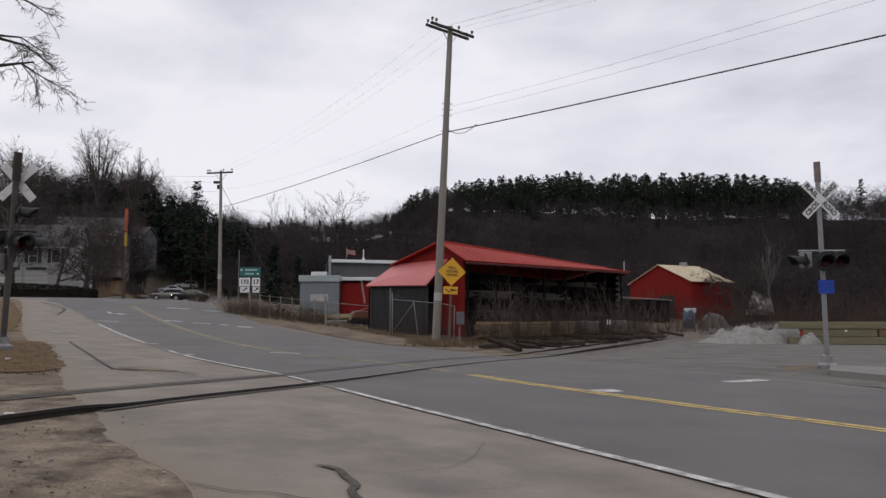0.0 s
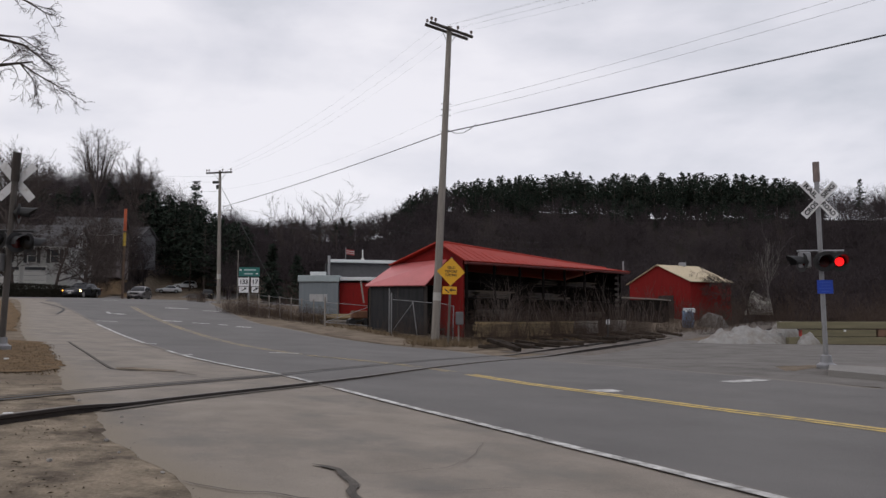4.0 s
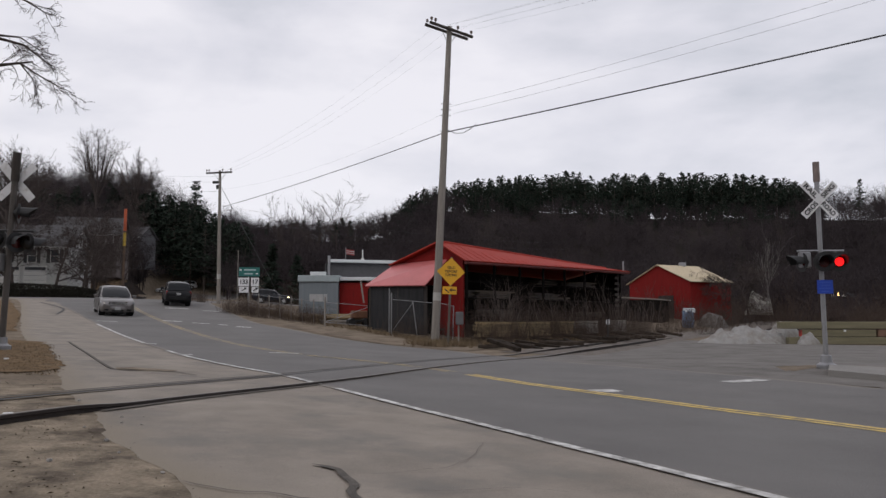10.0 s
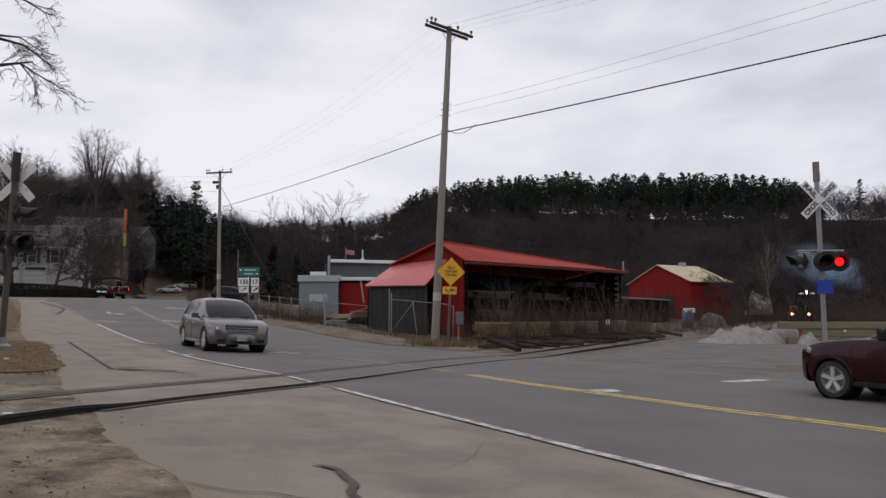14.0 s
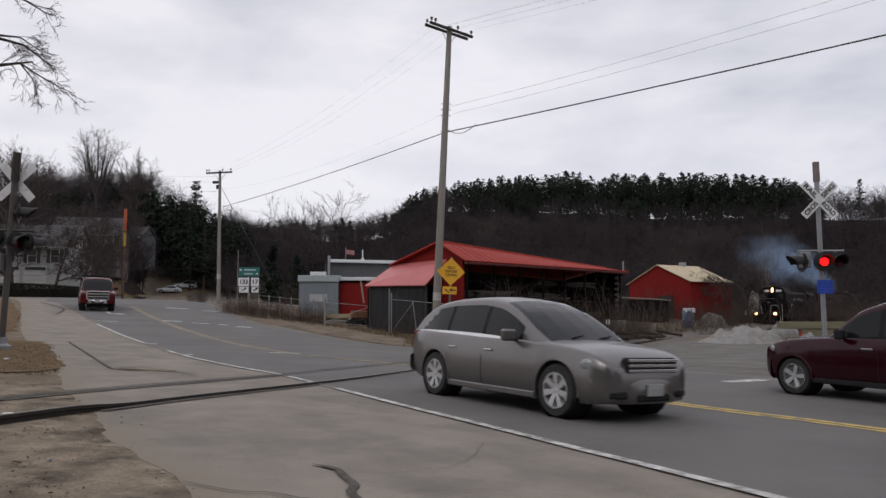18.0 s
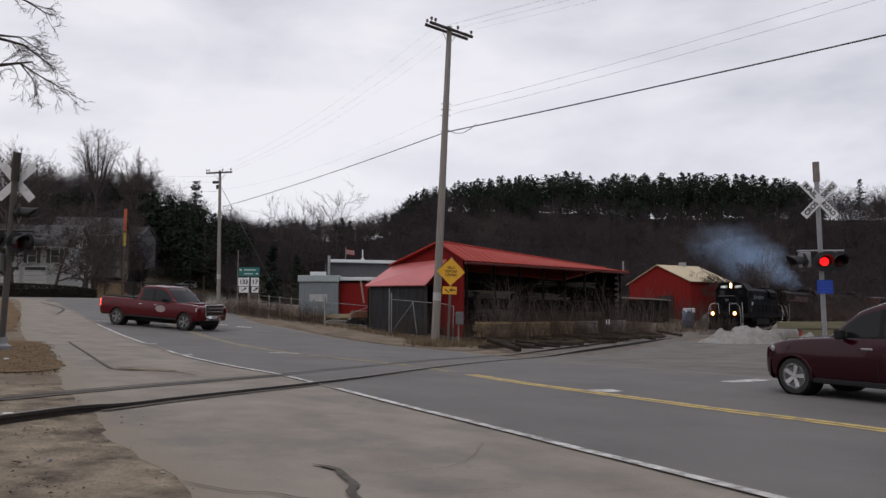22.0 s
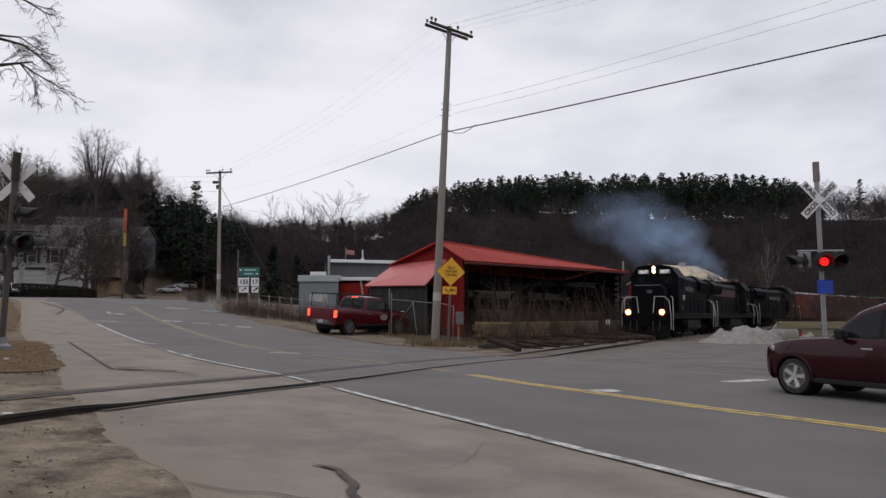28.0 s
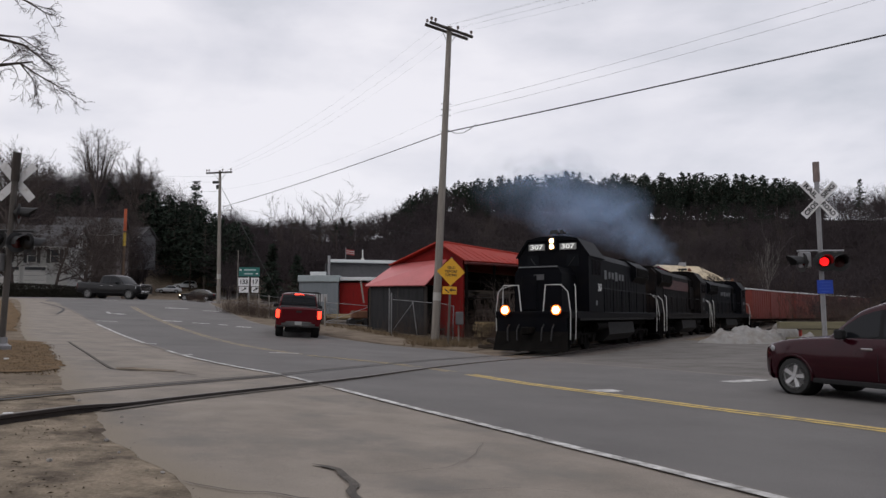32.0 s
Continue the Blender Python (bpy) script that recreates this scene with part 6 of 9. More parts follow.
def yard_clutter():
    rnd = random.Random(5)
    for x, y, az, w in ((-6.6, 47.5, 80, 2.6), (-5.2, 48.4, 78, 2.2), (-7.4, 49.2, 82, 2.8)):
        st = thing("timber_pile", "pile of weathered yellowish timber in the yard", "lumber", pose(x, y, ground_z(x, y) + 0.08, 0, 0, 90 - az), "timber in the yard")
        for k in range(6):
            part("log", Shape().tube([(-w / 2, (k % 3) * 0.26 - 0.3, 0.1 + (k // 3) * 0.24), (w / 2, (k % 3) * 0.26 - 0.3 + rnd.uniform(-.05, .05), 0.1 + (k // 3) * 0.24)], 0.12, 8), rnd.choice((TIMBER, GREY_WOOD)), st)
    m = thing("yard_machine", "small rusty orange machine in the yard", "machine", pose(-5.3, 46.6, ground_z(-5.3, 46.6), 0, 0, 20))
    part("body", Shape().box((0, 0, 0.75), (1.0, 0.6, 0.5), b=0.06), RUST, m, "rusty orange body")
    part("frame", Shape().box((0, 0, 0.35), (1.5, 0.5, 0.15), b=0.02), BLACK_METAL, m)
    for s in (-0.5, 0.5):
        part("wheel", Shape().lathe([(0.0, -0.35), (0.26, -0.35), (0.26, 0.35), (0.0, 0.35)], (s, 0, 0.26), "y", 12), BLACK_METAL, m)
    b = thing("meter_box", "grey electrical box on a short post", "box", pose(0.75, 35.8, ground_z(0.75, 35.8)))
    part("post", Shape().box((0, 0, 0.7), (0.08, 0.08, 1.5)), GREY_WOOD, b)
    part("box", Shape().box((0.05, -0.1, 1.25), (0.38, 0.2, 0.62), b=0.03), mat("grey_enamel", (0.12, 0.12, 0.125), 0.6), b, "grey metal box")
    # old ties thrown beside the track
    for i in range(26):
        t = (i + rnd.random()) / 26
        x, y = 2.3 + 13.5 * t + rnd.uniform(-1.0, 0.5), 31.4 + 19.5 * t + rnd.uniform(-0.4, 1.6)
        s = solo("old_tie", Shape().box((0, 0, 0), (rnd.uniform(1.6, 2.5), 0.22, 0.17), b=0.02), TIE, "rotten dark railway tie lying in the weeds", "railway tie",
                 pose(x, y, ground_z(x, y) + rnd.uniform(0.08, 0.34), rnd.uniform(-6, 6), rnd.uniform(-4, 10), rnd.uniform(-80, -18)), "old ties beside the track")
    d = thing("blue_drum", "pale blue plastic drum beside the barn", "drum", pose(24.6, 74, ground_z(24.6, 74)))
    part("barrel", Shape().lathe([(0.5, 0), (0.58, 0.2), (0.6, 0.9), (0.55, 1.7), (0.0, 1.75)], n=14), mat("blue_plastic", (0.10, 0.15, 0.24), 0.5), d, "", 40)
    part("tarp", Shape().box((0.1, 0.0, 1.7), (1.0, 1.0, 0.5), b=0.2), mat("white_tarp", (0.45, 0.47, 0.5), 0.6), d, "white tarpaulin on top")
    for x, y, h, w in ((27.6, 76, 1.7, 1.9),):
        k = thing("gravel_heap", "heap of grey gravel and stones beside the barn", "heap", pose(x, y, ground_z(x, y) - 0.2))
        part("mound", mound(w, w * 0.7, h, 4, 17, 0.3), mat("grey_gravel", (0.10, 0.09, 0.082), 0.95, vary=0.5, scale=2, fine=12, bump=1.0), k, "", 50)
    k = thing("covered_stack", "pale canvas tarpaulin over a stack beside the birches", "tarpaulin", pose(39.4, 92, ground_z(39.4, 92) + 0.6, 0, 0, 20) @ Matrix.Scale(0.75, 4))
    part("tarp", Shape().loft([[(-2.0, -1.2, 0), (2.0, -1.2, 0), (2.1, 1.2, 0), (-2.0, 1.2, 0)], [(-1.5, -0.7, 2.0), (1.7, -0.9, 2.6), (1.8, 0.9, 2.5), (-1.4, 0.8, 2.0)], [(-1.2, -0.1, 4.0), (-0.4, -0.2, 3.5), (-0.4, 0.2, 3.5), (-1.2, 0.1, 4.0)]]), mat("pale_canvas", (0.27, 0.255, 0.23), 0.9, vary=0.25, scale=1.5, fine=12, bump=0.5), k)
    mk = thing("track_marker", "small dark trackside marker with two pale reflectors", "marker", pose(9.6, 43.0, ground_z(9.6, 43.0)))
    part("post", Shape().tube([(0, 0, 0), (0, 0, 1.3)], 0.035, 6), BLACK_METAL, mk)
    for s in (-0.07, 0.07):
        part("reflector", Shape().box((s, -0.03, 1.15), (0.05, 0.02, 0.28), b=0.005), SIGN_WHITE, mk)
    # stones on the near dirt
    for i in range(26):
        x, y = rnd.uniform(-6.5, -1.5), rnd.uniform(3.5, 9.5)
        if x > -1.3 - 0.42 * max(0, y - 4.2) - 0.15:
            continue
        r = rnd.choice((0.010, 0.014, 0.018, 0.026))
        solo("stone", pebble(r, rnd), STONE, "small grey stone on the dirt", "stone", pose(x, y, ground_z(x, y) + 0.006 + r * 0.3, 0, 0, rnd.uniform(0, 180)), "stones on the dirt", soft=50)
    for x, y in ((-8.6, 14.6), (-9.2, 13.9), (-4.2, 7.2)):
        solo("litter", Shape().box((0, 0, 0), (0.09, 0.06, 0.03), b=0.01), SIGN_WHITE, "small scrap of white litter", "litter", pose(x, y, ground_z(x, y) + 0.09, 0, 0, 30))


def mound(w, d, h, seed, n=24, lumps=1.0):
    s = Shape()
    m = n * 2
    for i in range(n + 1):
        for j in range(m):
            a, t = 2 * math.pi * j / m, i / n
            x, y = math.cos(a) * w * t, math.sin(a) * d * t
            k = 1 + lumps * 0.5 * noise.noise(Vector((x * 1.1 + seed, y * 1.1, 0.3))) + lumps * 0.35 * noise.noise(Vector((x * 3 + seed, y * 3, 1.3)))
            s.v.append((x * (0.85 + 0.25 * noise.noise(Vector((math.cos(a) * 1.5, math.sin(a) * 1.5, seed)))), y, max(0, h * (1 - t ** 2.4) * k) - 0.05 * t))
    for i in range(n):
        for j in range(m):
            s.f.append((i * m + j, i * m + (j + 1) % m, (i + 1) * m + (j + 1) % m, (i + 1) * m + j))
    return s


yard_clutter()


def snow_and_timbers():
    for x, y, w, d, h, sd in ((17.7, 43.8, 3.1, 1.3, 0.92, 2), (20.6, 45.0, 1.5, 1.0, 1.1, 9), (19.4, 44.0, 1.4, 0.8, 0.85, 14), (21.0, 42.6, 0.9, 0.5, 0.62, 5)):
        solo("snow_bank", mound(w, d, h, sd), SNOW, "dirty grey-white pile of old ploughed snow", "snow", pose(x, y, ground_z(x, y) - 0.05), "snow piles", soft=70)
    ob = thing("timber_barrier", "stacked mossy squared timbers at the edge of the lot", "timbers", pose(19.9, 43.2, ground_z(19.9, 43.2) - 0.02, 0, 0, -3))
    for x0, x1, y, z, mt, lab in ((0.2, 9.5, 0.0, 0.22, OLIVE_TIMBER, ""), (1.0, 5.2, 0.05, 0.66, OLIVE_TIMBER, ""), (5.3, 9.5, 0.05, 0.66, mat("reddish_timber", (0.13, 0.075, 0.05), 0.85, vary=0.3), "brown timber"), (-0.3, 9.5, 0.0, 1.12, OLIVE_TIMBER, "")):
        part("timber", Shape().box(((x0 + x1) / 2, y, z), (x1 - x0, 0.42, 0.41), b=0.025), mt, ob, lab)
    part("end_paint", Shape().box((0.99, 0.05, 0.66), (0.02, 0.40, 0.39)), mat("red_end_paint", (0.45, 0.05, 0.04), 0.7), ob, "red painted timber end")
    for x in (3.4, 6.6):
        part("reflector", Shape().box((x, -0.22, 0.80), (0.14, 0.02, 0.10), b=0.005), SIGN_WHITE, ob)


snow_and_timbers()
# ---------------------------------------------------------------- single trees, hedge, brush


def hedge():
    rnd = random.Random(3)
    s = Shape()
    for i in range(5200):
        t = rnd.random()
        x, y = -42.5 + 7.9 * t + rnd.gauss(0, 0.1), 70.5 + 2.6 * t + rnd.uniform(-0.7, 0.7)
        z = ground_z(x, y) + rnd.uniform(0, 1.0) ** 0.8 * (1.35 - 0.5 * t ** 3)
        d = Vector((rnd.gauss(0, 1), rnd.gauss(0, 1), rnd.gauss(0, 1))).normalized() * 0.13
        e = Vector((rnd.gauss(0, 1), rnd.gauss(0, 1), rnd.gauss(0, 1))).normalized() * 0.10
        s.add([(x - d.x, y - d.y, z - d.z), (x + e.x, y + e.y, z + e.z), (x + d.x, y + d.y, z + d.z)], [(0, 1, 2)])
    ob = thing("hedge", "dark clipped hedge before the white house", "hedge")
    part("foliage", s, HEDGE, ob)
    part("core", sheet(line_xy([(-42.4, 70.2), (-34.8, 72.8)]), line_xy([(-42.5, 71.0), (-34.6, 73.5)]), 0.8, 4, 20, 0.85), HEDGE, ob)


hedge()
def crown_tree(x, y, top, seed, wide, label):
    z = ground_z(x, y)
    t, c = vase_tree(top - z, seed, wide)
    ob = thing("bare_tree", label, "tree", pose(x, y, z))
    part("trunk", t, BARK, ob, soft=60)
    part("crown", c, BARK, ob)


lone_tree(-40.6, 77, 10.5, 51, "dark leafless tree before the white house", BARK, 5, 0.62, 20, 4, 0.1, 0.25)
lone_tree(-44.5, 75.5, 15, 52, "large dark leafless tree beside the house", BARK, 5, 0.55, 80, 4, 0.2, 0.4)
lone_tree(-37.6, 76, 8.5, 53, "small leafless tree at the junction", BARK, 5, 0.6, 140, 4, 0.1, 0.2)
lone_tree(-48.5, 77, 13, 54, "leafless tree beside the house", BARK, 5, 0.55, 10, 4, 0.2, 0.35)
lone_tree(-43.2, 90, 10.5, 55, "leafless tree on the bank", BARK, 5, 0.6, 200, 4, 0.15, 0.25)
lone_tree(-45.0, 104, 9, 56, "leafless tree on the bank", BARK, 5, 0.6, 250, 4, 0.15, 0.25)
crown_tree(-70.6, 148, 38.8, 57, 12.0, "broad leafless tree standing above the village hill")
crown_tree(-63.2, 150, 36.0, 58, 8.5, "leafless tree standing above the village hill")
crown_tree(-53.5, 90, 22.0, 83, 11.0, "broad dark leafless tree beside the crossing")
crown_tree(-96.0, 160, 37.0, 59, 11.0, "leafless tree standing above the village hill")
crown_tree(-86.0, 152, 34.0, 61, 10.0, "leafless tree standing above the village hill")
lone_tree(-26.5, 150, 17, 59, "slender leafless tree beyond the road", BARK, 4, 0.36, 30, 4, 0.55, 0.35, 0.20, 0, 0.03)
lone_tree(-39.0, 80.5, 9.0, 66, "dark leafless tree before the white house", BARK, 5, 0.65, 110, 5, 0.1, 0.2, None, 0, 0.016)
lone_tree(-46.0, 79.2, 9.5, 67, "dark leafless tree before the white house", BARK, 5, 0.65, 170, 5, 0.1, 0.25, None, 0, 0.014)
lone_tree(-45.5, 96, 11.0, 68, "dark leafless tree on the bank", BARK, 5, 0.65, 10, 5, 0.1, 0.2, None, 0, 0.016)
lone_tree(-48.0, 92, 11.0, 69, "dark leafless tree on the bank", BARK, 5, 0.65, 300, 5, 0.1, 0.2, None, 0, 0.016)
lone_tree(-50.5, 108, 12.0, 70, "dark leafless tree on the bank", BARK, 5, 0.65, 300, 5, 0.1, 0.2, None, 0, 0.016)
lone_tree(-31.5, 152, 17, 78, "slender leafless tree beyond the road", BARK, 4, 0.36, 30, 4, 0.55, 0.35, 0.20, 0, 0.03)
lone_tree(-23.6, 158, 22, 79, "tall leafless tree beyond the road", BARK, 4, 0.40, 30, 4, 0.5, 0.4, 0.26, 0, 0.034)
lone_tree(34.6, 83, 7.6, 61, "dark leafless tree beside the barn", BARK, 5, 0.75, 0, 5, 0.1, 0.2, None, 0, 0.016)
lone_tree(37.6, 86, 10.0, 62, "slender pale birch behind the snow", BIRCH, 3, 0.20, 0, 3, 0.6, 0.45, 0.06)
lone_tree(38.5, 87, 9.5, 63, "slender pale birch behind the snow", BIRCH, 3, 0.20, 120, 3, 0.6, 0.45, 0.055)
lone_tree(3.6, 86, 12.0, 64, "leafless tree behind the shed", BARK, 5, 0.6, 0, 4, 0.2, 0.3)


def lone_pine(x, y, h, seed, label, bare=0.06, width=0.2):
    t, c = plume_pine(h, seed, bare, width, 0.2) if bare > 0.2 else pine(h, seed, bare, 1.5, width)
    ob = thing("pine_tree", label, "tree", pose(x, y, ground_z(x, y) - 0.2))
    part("trunk", t, PINE_BARK, ob, soft=60)
    part("crown", c, NEEDLES, ob)


lone_tree(-51.5, 119, 10.0, 81, "dark leafless tree on the bank", BARK, 5, 0.65, 40, 5, 0.1, 0.2, None, 0, 0.016)
lone_tree(-54.5, 122, 11.0, 82, "dark leafless tree on the bank", BARK, 5, 0.65, 90, 5, 0.1, 0.2, None, 0, 0.016)
lone_pine(-58.4, 172, 20.5, 71, "tall ragged dark pine above the bank", 0.45, 0.15)
lone_pine(-27.5, 118, 9.5, 74, "dark spruce beyond the road", 0.04, 0.24)
lone_pine(-21.5, 108, 7.5, 75, "dark spruce beyond the road", 0.04, 0.24)
lone_pine(106, 185, 12, 77, "tall thin pine above the woods", 0.3, 0.16)


def overhang():
    """The tree beside the camera whose limbs hang into the view."""
    x, y = -13.2, 13.5
    z = ground_z(x, y)
    ob = thing("overhanging_tree", "leafless tree beside the road with drooping budding limbs", "tree", pose(x, y, z))
    rnd = random.Random(17)
    part("trunk", Shape().tube([(0, 0, -0.3), (0.2, 0, 4), (0.1, 0.2, 9), (0.4, 0.2, 13)], [0.38, 0.32, 0.24, 0.08], 12), BARK, ob, "", 60)

    def grow(s, p, d, length, r, level):
        pts, rs = [p.copy()], [r]
        k = 4 if level < 3 else 3
        for i in range(k):
            d = (d + Vector((rnd.gauss(0, 0.16), rnd.gauss(0, 0.16), rnd.gauss(-0.03, 0.16)))).normalized()
            p = p + d * length / k
            pts.append(p.copy())
            rs.append(max(r * (1 - 0.7 * (i + 1) / k), 0.0030))
        s.tube(pts, rs, 4 if level < 2 else 3, False)
        if level < 3:
            for j in range(5):
                t = 0.2 + 0.8 * (j + rnd.random()) / 5
                i = min(int(t * k), k - 1)
                e = (d + Vector((rnd.gauss(0, 0.55), rnd.gauss(0, 0.45), rnd.gauss(0.08, 0.5)))).normalized()
                grow(s, pts[i].lerp(pts[i + 1], min(1, t * k - i)), e, length * rnd.uniform(0.35, 0.6), max(rs[i] * 0.6, 0.0038), level + 1)

    for path, r, n in (([(0.2, 0.1, 4.6), (2.6, 0.0, 5.2), (4.7, 0.0, 5.42), (5.45, 0.0, 5.50)], 0.075, 5),
                       ([(5.2, 0.0, 5.48), (5.5, 0.0, 5.28), (5.85, 0.0, 5.08), (6.22, 0.0, 4.90)], 0.022, 8),
                       ([(5.2, 0.0, 5.48), (5.42, 0.05, 5.2), (5.5, 0.05, 5.0), (5.55, 0.0, 4.85)], 0.016, 4),
                       ([(0.2, 0.1, 5.2), (2.6, 0.2, 6.1), (4.6, 0.2, 6.05), (5.15, 0.2, 5.9), (5.75, 0.1, 5.45)], 0.055, 9),
                       ([(0.2, 0.1, 5.0), (2.8, -0.2, 5.7), (4.8, -0.2, 5.95), (5.3, -0.2, 5.9), (5.75, -0.2, 5.6)], 0.04, 6),
                       ([(0.2, 0.1, 6.2), (2.8, -0.1, 7.0), (4.8, -0.1, 6.85), (5.3, -0.1, 6.66), (5.72, -0.1, 6.40)], 0.05, 6)):
        limb = Shape()
        pts = [Vector(q) for q in path]
        k = len(pts) - 1
        limb.tube(pts, [max(0.006, r * (1 - 0.8 * i / k)) for i in range(k + 1)], 6, False)
        for j in range(n):
            t = (0.60 if k > 3 or pts[0].x < 1 else 0.15) + 0.40 * (j + rnd.random()) / n * (1 if pts[0].x < 1 else 2.1)
            t = min(t, 0.999)
            i = int(t * k)
            d = (pts[i + 1] - pts[i]).normalized()
            e = (d + Vector((rnd.gauss(0.1, 0.35), rnd.gauss(0, 0.35), rnd.gauss(-0.05, 0.55)))).normalized()
            grow(limb, pts[i].lerp(pts[i + 1], t * k - i), e, rnd.uniform(0.28, 0.55), max(0.006, r * 0.14), 1)
        part("limb", limb, BARK, ob)


overhang()


SAPLING = mat("pale_sapling_stems", (0.105, 0.086, 0.078), 0.95, vary=0.4, scale=1, fine=20, bump=0, spec=0.1)


def brush():
    kinds = [[(shrub(2.6, 400 + k, 9), 0)] for k in range(6)] + [[(shrub(2.7, 420 + k, 6), 1)] for k in range(3)]
    rnd = random.Random(9)
    place = []

    def strip(n, x0, y0, x1, y1, wide, s0, s1):
        dx, dy = x1 - x0, y1 - y0
        L = math.hypot(dx, dy)
        for i in range(n):
            t, o = rnd.random(), rnd.uniform(-wide, wide)
            x, y = x0 + dx * t - dy / L * o, y0 + dy * t + dx / L * o
            place.append((x, y, ground_z(x, y), rnd.uniform(s0, s1), rnd.uniform(0, 6.28), rnd.randrange(6)))

    strip(190, 1.8, 37.4, 14.6, 53.8, 1.3, 0.35, 1.05)
    strip(50, 2.6, 34.6, 16.0, 52.0, 0.8, 0.2, 0.45)
    strip(60, 16, 54, 30, 78, 2.5, 0.5, 1.3)
    strip(190, -15.0, 51.5, -7.3, 45.6, 1.3, 0.3, 0.62)
    strip(40, -3.4, 41.5, 1.6, 35.6, 0.5, 0.3, 0.7)
    strip(120, 24, 80, 70, 112, 6, 0.8, 1.8)
    strip(160, 26, 50, 75, 75, 5, 0.8, 2.0)
    strip(40, -22.5, 66, -19.5, 61, 0.6, 0.3, 0.5)
    strip(120, 38, 70, 60, 99, 2.5, 0.7, 1.3)
    strip(150, 1.6, 35.6, 12, 50.2, 0.8, 0.22, 0.5)
    strip(70, 30, 82, 42, 89, 1.5, 0.5, 1.1)
    strip(200, -20, 95, 25, 110, 7, 0.8, 1.8)
    strip(90, -46, 82, -48, 112, 3, 0.5, 1.2)
    for i in range(34):
        t = rnd.random()
        x, y = 1.6 + 13.0 * t + rnd.uniform(-0.3, 0.9), 39.8 + 14.6 * t + rnd.uniform(-1.6, 0.3)
        place.append((x, y, ground_z(x, y), rnd.uniform(0.9, 1.65), rnd.uniform(0, 6.28), 6 + rnd.randrange(3)))
    scatter("brush", kinds, place, [BRUSH, SAPLING], "leafless grey-brown brush and saplings", "brush")


brush()


def grass_tufts():
    rnd = random.Random(21)
    s = Shape()

    def tuft(x, y, h, n):
        z = ground_z(x, y)
        for k in range(n):
            a, l = rnd.uniform(0, 6.28), rnd.uniform(0.3, 1.0)
            b = Vector((x + rnd.gauss(0, .05), y + rnd.gauss(0, .05), z))
            t = b + Vector((math.cos(a) * h * l * 0.7, math.sin(a) * h * l * 0.7, h * rnd.uniform(0.4, 1)))
            w = Vector((-math.sin(a), math.cos(a), 0)) * 0.012
            s.add([b - w, b + w, t], [(0, 1, 2)])

    for i in range(4200):
        t = rnd.random()
        e = (-6.2 - 5.2 * t, 11.8 + 9.6 * t)
        tuft(e[0] - 0.45 - rnd.uniform(0, 4.5), e[1] + rnd.uniform(0.3, 1.2), rnd.uniform(0.02, 0.05), 5)
    for i in range(900):
        x, y = -1.2 + rnd.uniform(0, 1) ** 1.4 * 13 + rnd.gauss(0, .3), 0
        y = 31.6 + max(0, x) * 1.32 + rnd.uniform(0.5, 5.0)
        tuft(x, y, 0.35, 8)
    for i in range(700):
        t = rnd.random()
        x, y = 0.6 - 15 * t, 31.6 + 21.5 * t ** 0.9 + rnd.uniform(0.3, 3.0)
        tuft(x + 0.8, y, 0.28, 7)
    ob = new("dry_grass", s.mesh("dry_grass", island_mat("dry_grass_blades", (0.160, 0.118, 0.074), 0.3), fix=False))
    tagged(ob, "dry tan grass tufts along the verges", "grass", kind="stuff")


grass_tufts()


def near_litter():
    """Dead leaves, bark crumbs and pebbles over the dirt and along the pavement's broken edge."""
    rnd = random.Random(77)
    leaf, crumb = Shape(), Shape()

    def edge(y):
        return float(np.interp(y, APRON_L[:, 1], APRON_L[:, 0]))

    n = 0
    while n < 1300:
        y = 3.6 + 8.0 * rnd.random() ** 1.3
        x = edge(y) - 0.12 - rnd.random() ** 1.2 * (3.0 + 0.35 * y)
        k = noise.noise(Vector((x * 1.1, y * 1.1, 2.0))) + 0.6 * noise.noise(Vector((x * 3.1, y * 3.1, 4.0)))
        if rnd.random() > 0.12 + 1.5 * max(0.0, k):
            continue
        n += 1
        z = ground_z(x, y) + 0.010
        a, r = rnd.uniform(0, 6.28), rnd.uniform(0.006, 0.018)
        c, s2 = math.cos(a) * r, math.sin(a) * r
        w = rnd.uniform(0.35, 0.7)
        leaf.add([(x - c, y - s2, z + rnd.uniform(0, .008)), (x - s2 * w, y + c * w, z + rnd.uniform(0.002, .016)), (x + c, y + s2, z + rnd.uniform(0, .01)), (x + s2 * w, y - c * w, z + rnd.uniform(0.002, .016))], [(0, 1, 2), (0, 2, 3)])
    n = 0
    while n < 800:
        y = 3.8 + 9.0 * rnd.random() ** 1.2
        x = edge(y) + rnd.gauss(0.0, 0.55) - 0.1
        if rnd.random() < 0.35:
            x = edge(y) - rnd.uniform(0, 4.0)
        r = rnd.choice((0.002, 0.003, 0.004, 0.005, 0.007))
        z = ground_z(x, y) + 0.012
        crumb.add([(x - r, y, z), (x, y - r, z), (x + r, y, z), (x, y + r, z), (x + r * 0.2, y, z + r * 1.2)], [(0, 1, 4), (1, 2, 4), (2, 3, 4), (3, 0, 4)])
        n += 1
    tagged(new("dead_leaves", leaf.mesh("dead_leaves", island_mat("dead_leaf", (0.15, 0.12, 0.088), 0.5), fix=False)), "dark dead leaves and bark crumbs on the dirt", "leaves", kind="stuff")
    tagged(new("pebbles", crumb.mesh("pebbles", island_mat("pebble_grit", (0.21, 0.185, 0.155), 0.5), fix=False)), "loose grit and pebbles along the broken pavement edge", "pebbles", kind="stuff")


near_litter()
